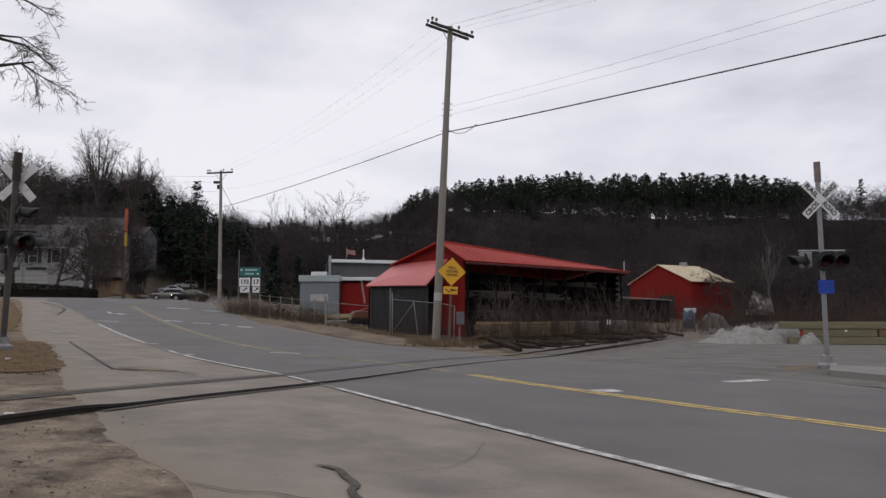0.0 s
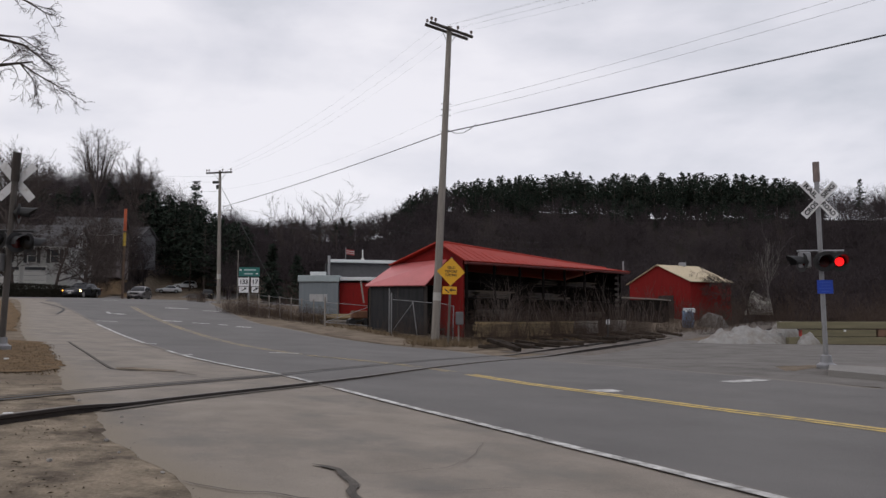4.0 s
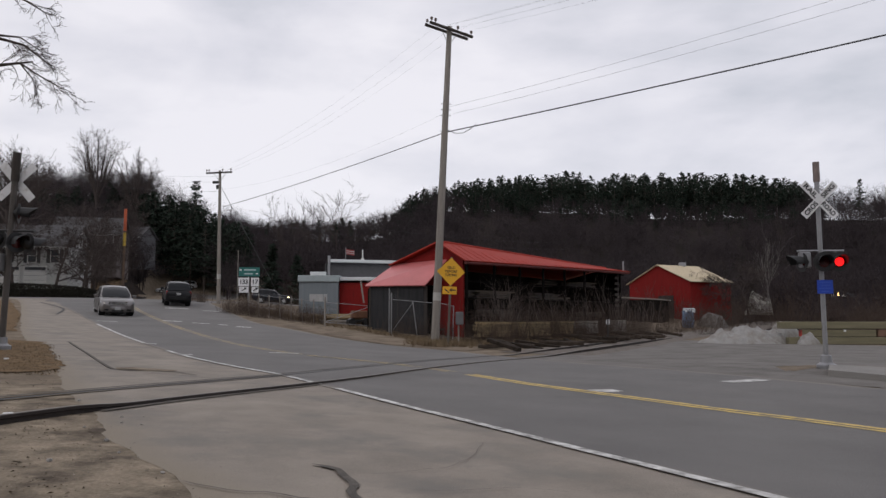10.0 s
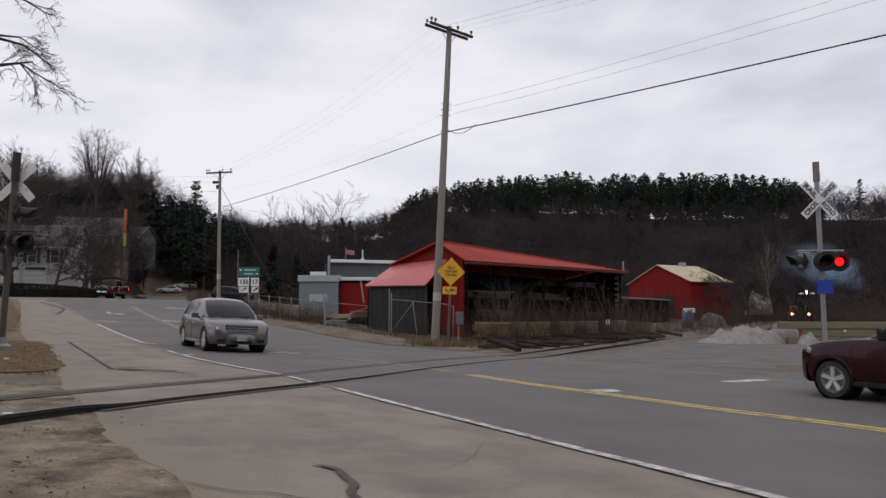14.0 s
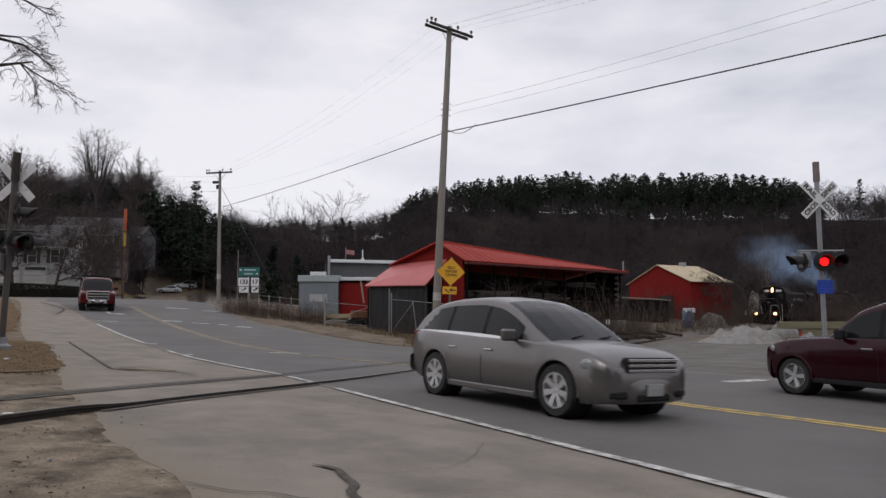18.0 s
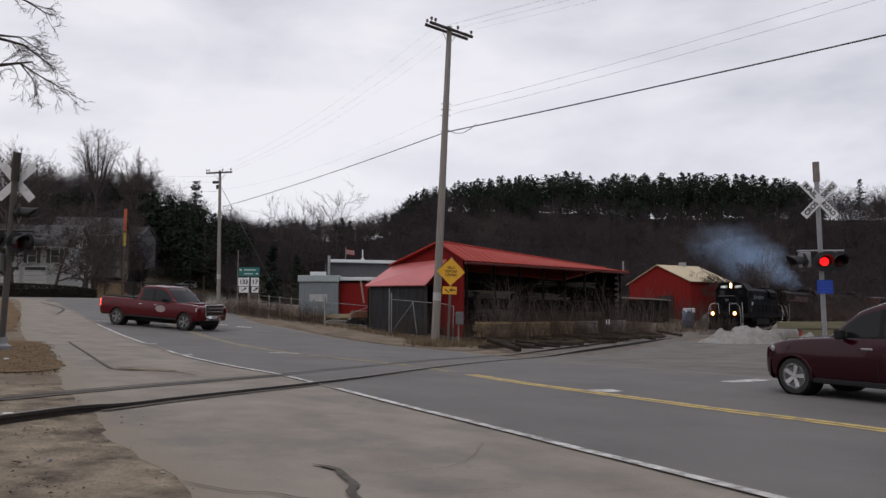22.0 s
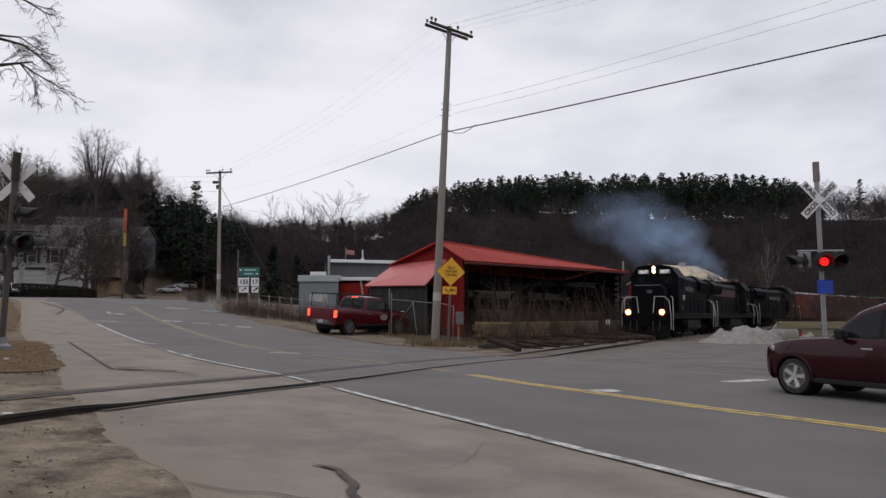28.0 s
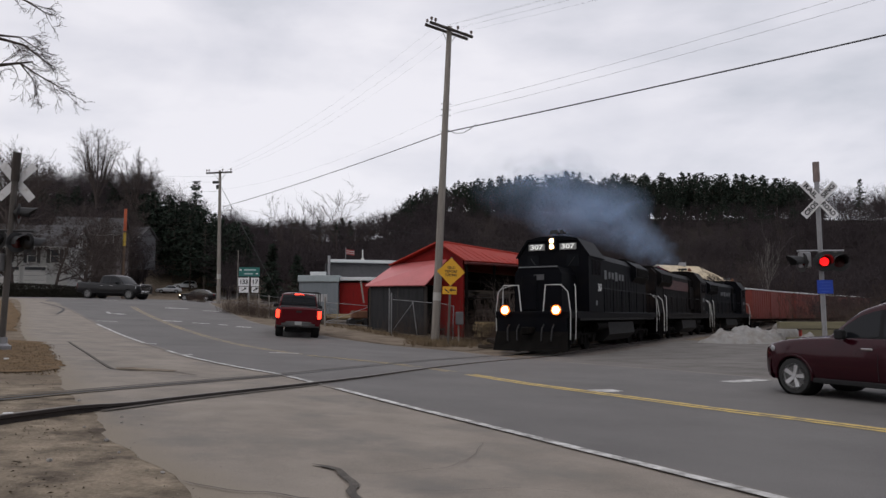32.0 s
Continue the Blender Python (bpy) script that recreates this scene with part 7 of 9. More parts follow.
# ---------------------------------------------------------------- road vehicles
def car_paint(name, color, metal=0.3, rough=0.35):
    return mat(name, color, rough, metal, vary=0.08, scale=2, fine=60, bump=0.0, coat=0.22, spec=0.25, dirt=[c * 0.9 + 0.006 for c in color], dirt_amount=0.2, dirt_scale=2.5)


TYRE = mat("tyre_rubber", (0.022, 0.022, 0.022), 0.9, vary=0.3, scale=8, fine=60)
ALLOY = mat("alloy_rim", (0.52, 0.52, 0.53), 0.3, 0.6, vary=0.1, bump=0)
DISC = mat("brake_disc", (0.11, 0.11, 0.11), 0.6, 0.3, vary=0.2, bump=0)
CAR_GLASS = mat("tinted_car_glass", (0.010, 0.011, 0.013), 0.05, vary=0.1, bump=0, spec=0.22)
TRIM = mat("black_plastic_trim", (0.018, 0.018, 0.019), 0.8, vary=0.2, spec=0.15)
CHROME = mat("chrome", (0.6, 0.6, 0.6), 0.15, 1.0, vary=0.05, bump=0)
HEADLAMP = mat("headlamp_glass", (0.26, 0.27, 0.28), 0.12, vary=0.05, bump=0)
HEADLAMP_ON = mat("lit_headlamp", (0.9, 0.85, 0.75), 0.2, bump=0, glow=(1.0, 0.55, 0.22), power=34)
AMBER_ON = mat("lit_amber_lamp", (0.8, 0.3, 0.05), 0.3, bump=0, glow=(1.0, 0.32, 0.04), power=6)
TAIL = mat("tail_lamp", (0.12, 0.008, 0.008), 0.2, vary=0.1, bump=0)
TAIL_ON = mat("lit_tail_lamp", (0.7, 0.03, 0.02), 0.3, bump=0, glow=(1.0, 0.035, 0.015), power=4.5)
PLATE = mat("number_plate", (0.30, 0.30, 0.30), 0.5, bump=0)


def wheel_unit(parent, x, y, r, w, out, rim=ALLOY, spokes=5):
    """A wheel that turns about its x axis; out is +1 on the right."""
    hub = thing_part("wheel", parent, pose(x, y, r))
    part("tyre", Shape().lathe([(r * 0.62, -w / 2), (r * 0.93, -w / 2), (r, -w * 0.32), (r, w * 0.32), (r * 0.93, w / 2), (r * 0.66, w / 2), (r * 0.64, 0), (r * 0.62, -w / 2)], axis="x", n=28, caps=False), TYRE, hub, "", 35)
    face = out * w * 0.44
    lip = Shape().lathe([(r * 0.70, out * w * 0.30), (r * 0.70, out * w * 0.50), (r * 0.62, out * w * 0.50), (r * 0.60, out * w * 0.10), (r * 0.64, out * w * 0.05)], axis="x", n=28, caps=False)
    lip.lathe([(0, face + out * 0.012), (r * 0.11, face + out * 0.008), (r * 0.15, face - out * 0.02), (r * 0.15, face - out * 0.05), (0, face - out * 0.05)], axis="x", n=14)
    for k in range(spokes):
        m = pose(0, 0, 0, 360 * k / spokes)
        q = [m @ Vector(p) for p in ((face, -r * 0.085, r * 0.10), (face, r * 0.085, r * 0.10), (face + out * 0.012, r * 0.125, r * 0.62), (face + out * 0.012, -r * 0.125, r * 0.62))]
        d = Vector((-out * 0.05, 0, 0))
        lip.add(q + [p + d for p in q], [(0, 1, 2, 3), (7, 6, 5, 4), (0, 4, 5, 1), (1, 5, 6, 2), (2, 6, 7, 3), (3, 7, 4, 0)])
    part("rim", lip, rim, hub, "", 35)
    part("brake_disc", Shape().lathe([(0, -w * 0.3), (r * 0.62, -w * 0.3), (r * 0.62, out * w * 0.12), (0, out * w * 0.12)], axis="x", n=20), DISC, hub)
    return hub


def thing_part(name, parent, at):
    """A part that only carries smaller parts: its own mesh is the axle stub."""
    return part(name, Shape().tube([(-0.06, 0, 0), (0.06, 0, 0)], 0.05, 6), TRIM, parent, at=at)


def pchip(pts):
    """A smooth curve without overshoot through (s, value) pairs."""
    x, y = np.array([p[0] for p in pts], float), np.array([p[1] for p in pts], float)
    h, d = np.diff(x), np.diff(y) / np.diff(x)
    m = np.zeros(len(x))
    m[0], m[-1] = d[0], d[-1]
    for i in range(1, len(x) - 1):
        m[i] = 0.0 if d[i - 1] * d[i] <= 0 else 2 * d[i - 1] * d[i] / (d[i - 1] + d[i])

    def f(s):
        s = min(max(float(s), x[0]), x[-1])
        i = min(int(np.searchsorted(x, s, "right")) - 1, len(x) - 2)
        t = (s - x[i]) / h[i]
        return float((2 * t ** 3 - 3 * t * t + 1) * y[i] + (t ** 3 - 2 * t * t + t) * h[i] * m[i] + (3 * t * t - 2 * t ** 3) * y[i + 1] + (t ** 3 - t * t) * h[i] * m[i + 1])

    return f


def car_body(k, ob):
    """The lower body: one skin with wheel openings cut into it."""
    L, W, r = k["L"], k["W"] / 2, k["r"]
    nose = L / 2
    axles = (k["front"], k["front"] + k["base"])
    wid, sill, top = (pchip([(q[0], q[c]) for q in k["body"]]) for c in (1, 2, 3))
    R = r * k.get("gap", 1.14)
    ss = set(np.round(np.linspace(0, L, 44), 4)) | {0.015, 0.03, 0.05, 0.08, L - 0.015, L - 0.04, L - 0.08}
    for a in axles:
        ss = {s for s in ss if abs(s - a) > R + 0.01}
        ss |= {round(a + R * math.cos(radians(t)), 4) for t in range(0, 181, 10)} | {a - R - 0.004, a + R + 0.004}
    section = k.get("section", (0.93, 0.975, 1.0, 0.992, 0.97, 0.935))
    rings = []
    for s in sorted(ss):
        w, z0, z1 = W * wid(s), sill(s), top(s)
        zb = z0
        for a in axles:
            if abs(s - a) <= R + 1e-6:
                zb = max(zb, r + math.sqrt(max(0.0, R * R - (s - a) ** 2)))
        half = [(0.0, zb)]
        for f in (0, 0.03, 0.2, 0.4, 0.6, 0.8, 1.0):
            z = zb + (z1 - 0.05 - zb) * f
            half.append((w * float(np.interp((z - z0) / (z1 - z0), (0, 0.12, 0.40, 0.70, 0.90, 1.0), section)) * (0.985 if f == 0 else 1), z))
        e = half[-1][0]
        half += [(e - 0.018, z1 - 0.022), (e - 0.05, z1 - 0.006), (e - 0.11, z1), (e * 0.5, z1 + 0.025), (0.0, z1 + 0.034)]
        rings.append([(x, nose - s, z) for x, z in half] + [(-x, nose - s, z) for x, z in half[-2:0:-1]])
    part("body", Shape().loft(rings), k["paint"], ob, k.get("paint_label", ""), 38)
    return wid, top


def car_cabin(k, ob):
    """Roof, pillars and window panes over the body, each pane a mesh of its own."""
    L, W = k["L"], k["W"] / 2
    nose = L / 2
    s0, s1, s2, s3 = k["green"]
    roof = pchip(k["roof"])
    belt = pchip([(s0, k["belt"][0]), ((s0 + s3) / 2, (k["belt"][0] + k["belt"][1]) / 2 + 0.01), (s3, k["belt"][1])])
    high = max(q[1] for q in k["roof"])
    plan = pchip([(s0, 0.90), (s0 + 0.45, 0.985), (s0 + 1.2, 1.0), (s3 - 0.9, 1.0), (s3, k.get("rear_in", 0.90))])
    stations = list(np.linspace(s0, s1, 12)) + list(np.linspace(s1, s2, 22))[1:] + list(np.linspace(s2, s3, 12))[1:]
    posts = k["pillars"]
    for p in posts:
        stations = [s for s in stations if abs(s - p) > 0.075] + [p - 0.04, p + 0.04]
    stations.sort()
    sides = (0.0, 0.10, 0.30, 0.52, 0.74, 0.94)
    rows = []
    for s in stations:
        zb, zr = belt(s) - 0.02, roof(s)
        hh = max(zr - zb, 0.015)
        c = min(0.085, 0.4 * hh)
        wb, wt = W * 0.935 * plan(s), W * k.get("tumble", 0.74) * plan(s)
        at = lambda z: wb + (wt - wb) * ((z - zb) / (high - zb)) ** 1.15
        half = []
        for f in sides:
            z = zb + (hh - c) * f
            half.append((at(z), z))
        z = zb + hh - c
        e = at(z)
        half += [(e - 0.006, z + 0.15 * c), (e - 0.030, z + 0.55 * c), (e - 0.075, z + 0.86 * c), (e * 0.78, zr + 0.008), (e * 0.4, zr + 0.032), (0.0, zr + 0.04)]
        rows.append([(x, nose - s, z) for x, z in half] + [(-x, nose - s, z) for x, z in half[-2::-1]])
    n = len(rows[0])
    ns = len(sides)
    shell, screen, rear, post, panes, trim = Shape(), Shape(), Shape(), {}, {}, {}
    end = k.get("dlo", (s2, s3 - 0.25))
    a0 = s0 + 0.42 * (s1 - s0)
    for i in range(len(stations) - 1):
        s = (stations[i] + stations[i + 1]) / 2
        for j in range(n - 1):
            jj = min(j, n - 2 - j)
            quad = [rows[i][j], rows[i][j + 1], rows[i + 1][j + 1], rows[i + 1][j]]
            dest = shell
            if jj >= ns + 2:
                if s < s1 - 0.01:
                    dest = screen
                elif s > s2 + 0.03 and (quad[0][2] + quad[2][2]) / 2 > k.get("rear_glass", 1.1):
                    dest = rear
            elif jj < ns - 1:
                f = (sides[jj] + sides[jj + 1]) / 2
                if jj == 0:
                    dest = trim.setdefault(j < n / 2, Shape()) if a0 - 0.25 < s < end[1] + (end[0] - end[1]) * f + 0.06 else shell
                elif a0 < s < end[1] + (end[0] - end[1]) * f:
                    if any(abs(s - p) < 0.045 for p in posts):
                        dest = post.setdefault((j < n / 2, sum(s > p for p in posts)), Shape())
                    else:
                        dest = panes.setdefault((j < n / 2, sum(s > p for p in posts)), Shape())
            dest.add(quad, [(0, 1, 2, 3)])
    part("roof", shell, k["paint"], ob, "", 35)
    part("windscreen", screen, CAR_GLASS, ob, "dark windscreen", 35)
    if rear.v:
        part("rear_window", rear, CAR_GLASS, ob, "dark rear window", 35)
    for q in sorted(post):
        part("door_pillar", post[q], TRIM, ob, "black pillar")
    for q in sorted(trim):
        part("belt_trim", trim[q], k.get("belt_mat", TRIM), ob)
    for q in sorted(panes):
        part("side_window", panes[q], CAR_GLASS, ob, "dark tinted side window", 35)
    for sx in (-1, 1):
        part("wiper", Shape().tube([(0.05 + sx * 0.28, nose - s0 - 0.05, k["belt"][0] + 0.075), (sx * 0.28 - 0.25, nose - s0 - 0.12, k["belt"][0] + 0.11)], 0.009, 4), TRIM, ob)
    return belt


def build_car(name, label, category, k):
    """A car, van, SUV or pickup from a few measures, standing at the origin and heading +y."""
    ob = thing(name, label, category)
    L, W, r = k["L"], k["W"] / 2, k["r"]
    paint_m = k["paint"]
    nose, tail = L / 2, -L / 2
    fy, ry = nose - k["front"], nose - k["front"] - k["base"]
    wid, top = car_body(k, ob)
    belt = car_cabin(k, ob)
    bf = k["belt"][0]
    g0 = nose - k["green"][0]
    zs = k["body"][4][2]
    for sx in (-1, 1):
        part("sill", Shape().box((sx * W * 0.955, (fy + ry) / 2, zs + 0.035), (0.07, k["base"] - 2.3 * r, 0.09), b=0.025), k.get("sill_mat", TRIM), ob)
        mirror = part("door_mirror", Shape().box((sx * (W + 0.08), g0 - k.get("mirror_in", 0.62), bf + 0.09), (0.22, 0.13, 0.17), pose(0, 0, 0, 0, 0, -sx * 12), 0.055), k.get("mirror", paint_m), ob)
        part("mirror_foot", Shape().tube([(sx * (W - 0.06), g0 - k.get("mirror_in", 0.62), bf + 0.02), (sx * (W + 0.03), g0 - k.get("mirror_in", 0.62), bf + 0.06)], 0.03, 6), TRIM, mirror)
        for q in k.get("doors", ()):
            x = W * wid(q)
            part("door_seam", Shape().tube([(sx * x * 0.985, nose - q, zs + 0.10), (sx * (x * 1.0), nose - q, zs + 0.32), (sx * x * 0.995, nose - q, bf - 0.26), (sx * x * 0.955, nose - q, bf - 0.06)], 0.006, 4), TRIM, ob)
            part("door_handle", Shape().box((sx * (x * 0.985), nose - q + 0.17, bf - 0.15), (0.05, 0.20, 0.032), b=0.012), k.get("handle", CHROME), ob)
        if k.get("moulding"):
            part("side_moulding", Shape().box((sx * W * 0.995, (fy + ry) / 2, 0.56), (0.03, k["base"] - 2.3 * r, 0.07), b=0.012), k["moulding"], ob)
        for y in (fy, ry):
            part("wheel_liner", Shape().lathe([(r * 1.13, -0.02), (r * 1.13, -0.34), (r * 0.2, -0.34)] if sx > 0 else [(r * 1.13, 0.02), (r * 1.13, 0.34), (r * 0.2, 0.34)], (sx * (W - 0.03), y, r + 0.004), "x", 24, False), TRIM, ob)
            if k.get("flare"):
                arc = [(math.cos(radians(t)) * r * 1.155, math.sin(radians(t)) * r * 1.155) for t in range(-8, 189, 14)]
                part("arch_lip", Shape().tube([(sx * (W * wid(nose - y - p[0]) * 0.985), y + p[0], r + p[1]) for p in arc], k.get("lip", 0.022), 6), k["flare"], ob, "", 40)
        if k.get("rails"):
            part("roof_rail", Shape().tube([(sx * W * 0.66, nose - k["green"][1] - 0.15, k["H"] - 0.03), (sx * W * 0.66, nose - k["green"][1] - 0.3, k["H"] + 0.035), (sx * W * 0.66, nose - k["green"][2] + 0.3, k["H"] + 0.02), (sx * W * 0.66, nose - k["green"][2] + 0.1, k["H"] - 0.06)], 0.018, 6), TRIM, ob, "black roof rail", 40)
    k["wheels"] = []
    for sx in (-1, 1):
        for y in (fy, ry):
            k["wheels"].append(wheel_unit(ob, sx * (W - 0.135), y, r, 0.225, sx, k.get("rim", ALLOY), k.get("spokes", 5)))
    # face and back
    hz, tz = k["head_z"], k["tail_z"]
    hs = k.get("head_s", 0.22)
    for sx in (-1, 1):
        hw, hh = k.get("head_w", 0.21), k.get("head_h", 0.10)
        lamp = Shape().lathe([(0.0, -1.0), (0.5, -0.87), (0.87, -0.5), (1.0, 0.0), (0.87, 0.5), (0.5, 0.87), (0.0, 1.0)], axis="y", n=16)
        part("headlamp", lamp, HEADLAMP_ON if k.get("lit") else HEADLAMP, ob, "lit headlamp" if k.get("lit") else "clear headlamp", 60,
             pose(sx * (W * wid(hs) - k.get("head_x", 0.10)), nose - hs - 0.035, hz, 0, 0, -sx * k.get("head_turn", 42)) @ Matrix.Diagonal((hw, k.get("head_d", 0.06), hh, 1)))
        if k.get("amber") == sx:
            part("turn_lamp", Shape().box((sx * W * 0.86, nose - hs - 0.05, hz), (0.16, 0.24, 0.14), b=0.03), AMBER_ON, ob, "flashing amber lamp")
        part("tail_lamp", Shape().box((sx * W * k.get("tail_x", 0.84), tail + k.get("tail_in", 0.08), tz), (W * k.get("tail_w", 0.22), 0.18, k.get("tail_h", 0.34)), pose(0, 0, 0, 0, 0, sx * 10), 0.04), TAIL_ON if k.get("brake") else TAIL, ob, "glowing red tail lamp" if k.get("brake") else "red tail lamp")
        if k.get("fog"):
            part("fog_lamp", Shape().box((sx * W * 0.62, nose - 0.08, 0.36), (0.26, 0.16, 0.10), pose(0, 0, 0, 0, 0, -sx * 22), 0.03), TRIM, ob, "dark lower grille")
    gw, gh, gz = k.get("grille_w", 0.86) * W, k.get("grille_h", 0.22), hz - k.get("grille_low", 0.02)
    part("grille", Shape().box((0, nose - 0.05, gz), (gw, 0.14, gh), b=0.03), k.get("grille_mat", TRIM), ob)
    for q in range(k.get("bars", 3)):
        part("grille_bar", Shape().box((0, nose + 0.022, gz - gh * (q + 0.5 - k.get("bars", 3) / 2) / k.get("bars", 3)), (gw * 0.97, 0.02, k.get("bar_h", 0.028)), b=0.008), k.get("bar_mat", CHROME), ob)
    bz, hb = k.get("bumper_z", 0.42), k.get("bumper_h", 0.13)
    xs = np.linspace(-0.93, 0.93, 15)
    plan = [k.get("bumper_round", 0.34) * abs(x) ** 2.6 for x in xs]
    bump = Shape().loft([[(x * W, nose + dy - p, bz + dz * hb) for x, p in zip(xs, plan)] for dy, dz in ((-0.28, -1.0), (0.0, -1.0), (0.035, -0.7), (0.04, 0.6), (0.005, 1.0), (-0.28, 1.05))], False, False)
    part("front_bumper", bump, k.get("bumper", paint_m), ob, "", 40)
    part("lower_intake", Shape().box((0, nose - 0.03, bz - hb * 0.5), (W * 0.66, 0.15, hb * 0.6), b=0.025), TRIM, ob)
    rb = k.get("rear_z", 0.50)
    back = Shape().loft([[(x * W, tail - dy + 0.5 * p, rb + dz * 0.14) for x, p in zip(xs, plan)] for dy, dz in ((-0.28, -1.0), (0.0, -1.0), (0.05, -0.6), (0.055, 0.7), (0.01, 1.0), (-0.28, 1.05))], False, False)
    part("rear_bumper", back, k.get("bumper_r", k.get("bumper", paint_m)), ob, "", 40)
    part("number_plate", Shape().box((0, tail - 0.065, k.get("plate_z", 0.80)), (0.31, 0.02, 0.155), b=0.004), PLATE, ob, "pale number plate")
    part("number_plate", Shape().box((0, nose + 0.055, bz + 0.02), (0.31, 0.02, 0.155), b=0.004), PLATE, ob, "pale number plate")
    part("underbody", Shape().box((0, 0, 0.45), (W * 1.15, L * 0.88, 0.42), b=0.03), TRIM, ob)
    return ob


SILVER = car_paint("silver_paint", (0.175, 0.165, 0.162), 0.75, 0.28)
BLACK_PAINT = car_paint("black_paint", (0.004, 0.004, 0.005), 0.0, 0.3)
MAROON = car_paint("maroon_paint", (0.026, 0.0022, 0.0060), 0.25, 0.2)
RED_PAINT = car_paint("red_paint", (0.075, 0.0030, 0.0065), 0.2, 0.25)
WHITE_CAR = car_paint("white_paint", (0.55, 0.56, 0.57), 0.1, 0.35)
DARK_BLUE = car_paint("dark_paint", (0.014, 0.016, 0.020), 0.3, 0.3)

WAGON = dict(L=4.74, W=1.90, H=1.62, r=0.355, front=0.86, base=2.94, paint=SILVER, green=(1.12, 2.22, 4.05, 4.62), belt=(0.97, 1.07), tumble=0.70, spokes=7,
             body=[(0.0, 0.60, 0.40, 0.62), (0.04, 0.74, 0.30, 0.71), (0.12, 0.85, 0.25, 0.78), (0.26, 0.925, 0.23, 0.85), (0.50, 0.97, 0.22, 0.915), (0.90, 0.995, 0.22, 0.97), (1.30, 1.0, 0.22, 1.0), (2.4, 1.0, 0.22, 1.02), (3.7, 1.0, 0.23, 1.06),
                   (4.25, 0.975, 0.26, 1.07), (4.58, 0.91, 0.32, 1.03), (4.70, 0.84, 0.38, 0.95), (4.74, 0.78, 0.42, 0.85)],
             roof=[(1.12, 0.965), (1.5, 1.21), (1.95, 1.45), (2.32, 1.57), (2.8, 1.615), (3.4, 1.60), (3.88, 1.545), (4.2, 1.455), (4.45, 1.29), (4.62, 1.07)], dlo=(3.92, 4.42), rear_glass=1.13,
             pillars=(2.54, 3.50), doors=(2.50, 3.44), head_z=0.735, head_s=0.24, head_w=0.19, head_h=0.095, head_x=0.09, tail_z=0.96, tail_x=0.72, tail_h=0.22, grille_h=0.20, grille_low=0.0, grille_w=1.02, bars=3, bar_h=0.036, belt_mat=CHROME,
             sill_mat=SILVER, fog=True, bumper_z=0.40, bumper_h=0.16, bumper_round=0.34, flare=SILVER, lip=0.014, gap=1.12)
SUV = dict(L=4.74, W=1.87, H=1.72, r=0.375, front=0.87, base=2.78, paint=BLACK_PAINT, green=(1.45, 2.10, 4.22, 4.66), belt=(1.08, 1.12), tumble=0.77,
           body=[(0.0, 0.74, 0.45, 0.92), (0.05, 0.86, 0.38, 0.99), (0.14, 0.93, 0.34, 1.02), (0.35, 0.975, 0.33, 1.05), (0.7, 0.995, 0.32, 1.07), (1.5, 1.0, 0.32, 1.10), (3.0, 1.0, 0.32, 1.12), (4.2, 1.0, 0.34, 1.13), (4.55, 0.975, 0.38, 1.12), (4.70, 0.93, 0.42, 1.06), (4.74, 0.88, 0.46, 1.0)],
           roof=[(1.45, 1.08), (1.75, 1.36), (2.10, 1.60), (2.5, 1.69), (3.2, 1.72), (4.0, 1.70), (4.30, 1.64), (4.50, 1.45), (4.66, 1.12)], dlo=(4.15, 4.30), rear_glass=1.17, rear_in=0.95,
           pillars=(2.60, 3.50), doors=(2.55, 3.45), head_z=0.88, head_w=0.16, head_h=0.11, tail_z=0.98, tail_h=0.28, tail_w=0.17, tail_x=0.84, tail_in=0.10, grille_h=0.2, bars=6, flare=TRIM, lip=0.03, bumper=TRIM, bumper_z=0.50, bumper_h=0.16, bumper_round=0.24, rear_z=0.58,
           plate_z=0.90, rails=True)
CROSSOVER = dict(L=4.50, W=1.80, H=1.68, r=0.328, front=0.77, base=2.62, paint=MAROON, green=(1.36, 2.12, 3.95, 4.40), belt=(1.02, 1.10), tumble=0.74,
                 body=[(0.0, 0.58, 0.40, 0.70), (0.05, 0.74, 0.32, 0.79), (0.15, 0.86, 0.27, 0.86), (0.32, 0.94, 0.25, 0.92), (0.6, 0.985, 0.25, 0.98), (1.0, 1.0, 0.25, 1.02), (1.6, 1.0, 0.25, 1.05), (2.8, 1.0, 0.25, 1.07), (3.9, 1.0, 0.27, 1.11), (4.3, 0.96, 0.33, 1.10), (4.46, 0.90, 0.40, 1.02), (4.50, 0.84, 0.45, 0.94)],
                 roof=[(1.36, 1.03), (1.68, 1.30), (2.05, 1.55), (2.45, 1.65), (3.0, 1.68), (3.7, 1.66), (4.02, 1.58), (4.25, 1.36), (4.40, 1.10)], dlo=(3.80, 4.10), rear_glass=1.16,
                 pillars=(2.38, 3.25), doors=(2.34, 3.2), head_z=0.80, head_s=0.20, head_w=0.20, head_h=0.10, tail_z=1.0, grille_h=0.16, flare=MAROON, lip=0.026, bumper_z=0.44, bumper_h=0.18, bumper_round=0.36, sill_mat=TRIM, rails=True, mirror=TRIM, mirror_in=0.40)
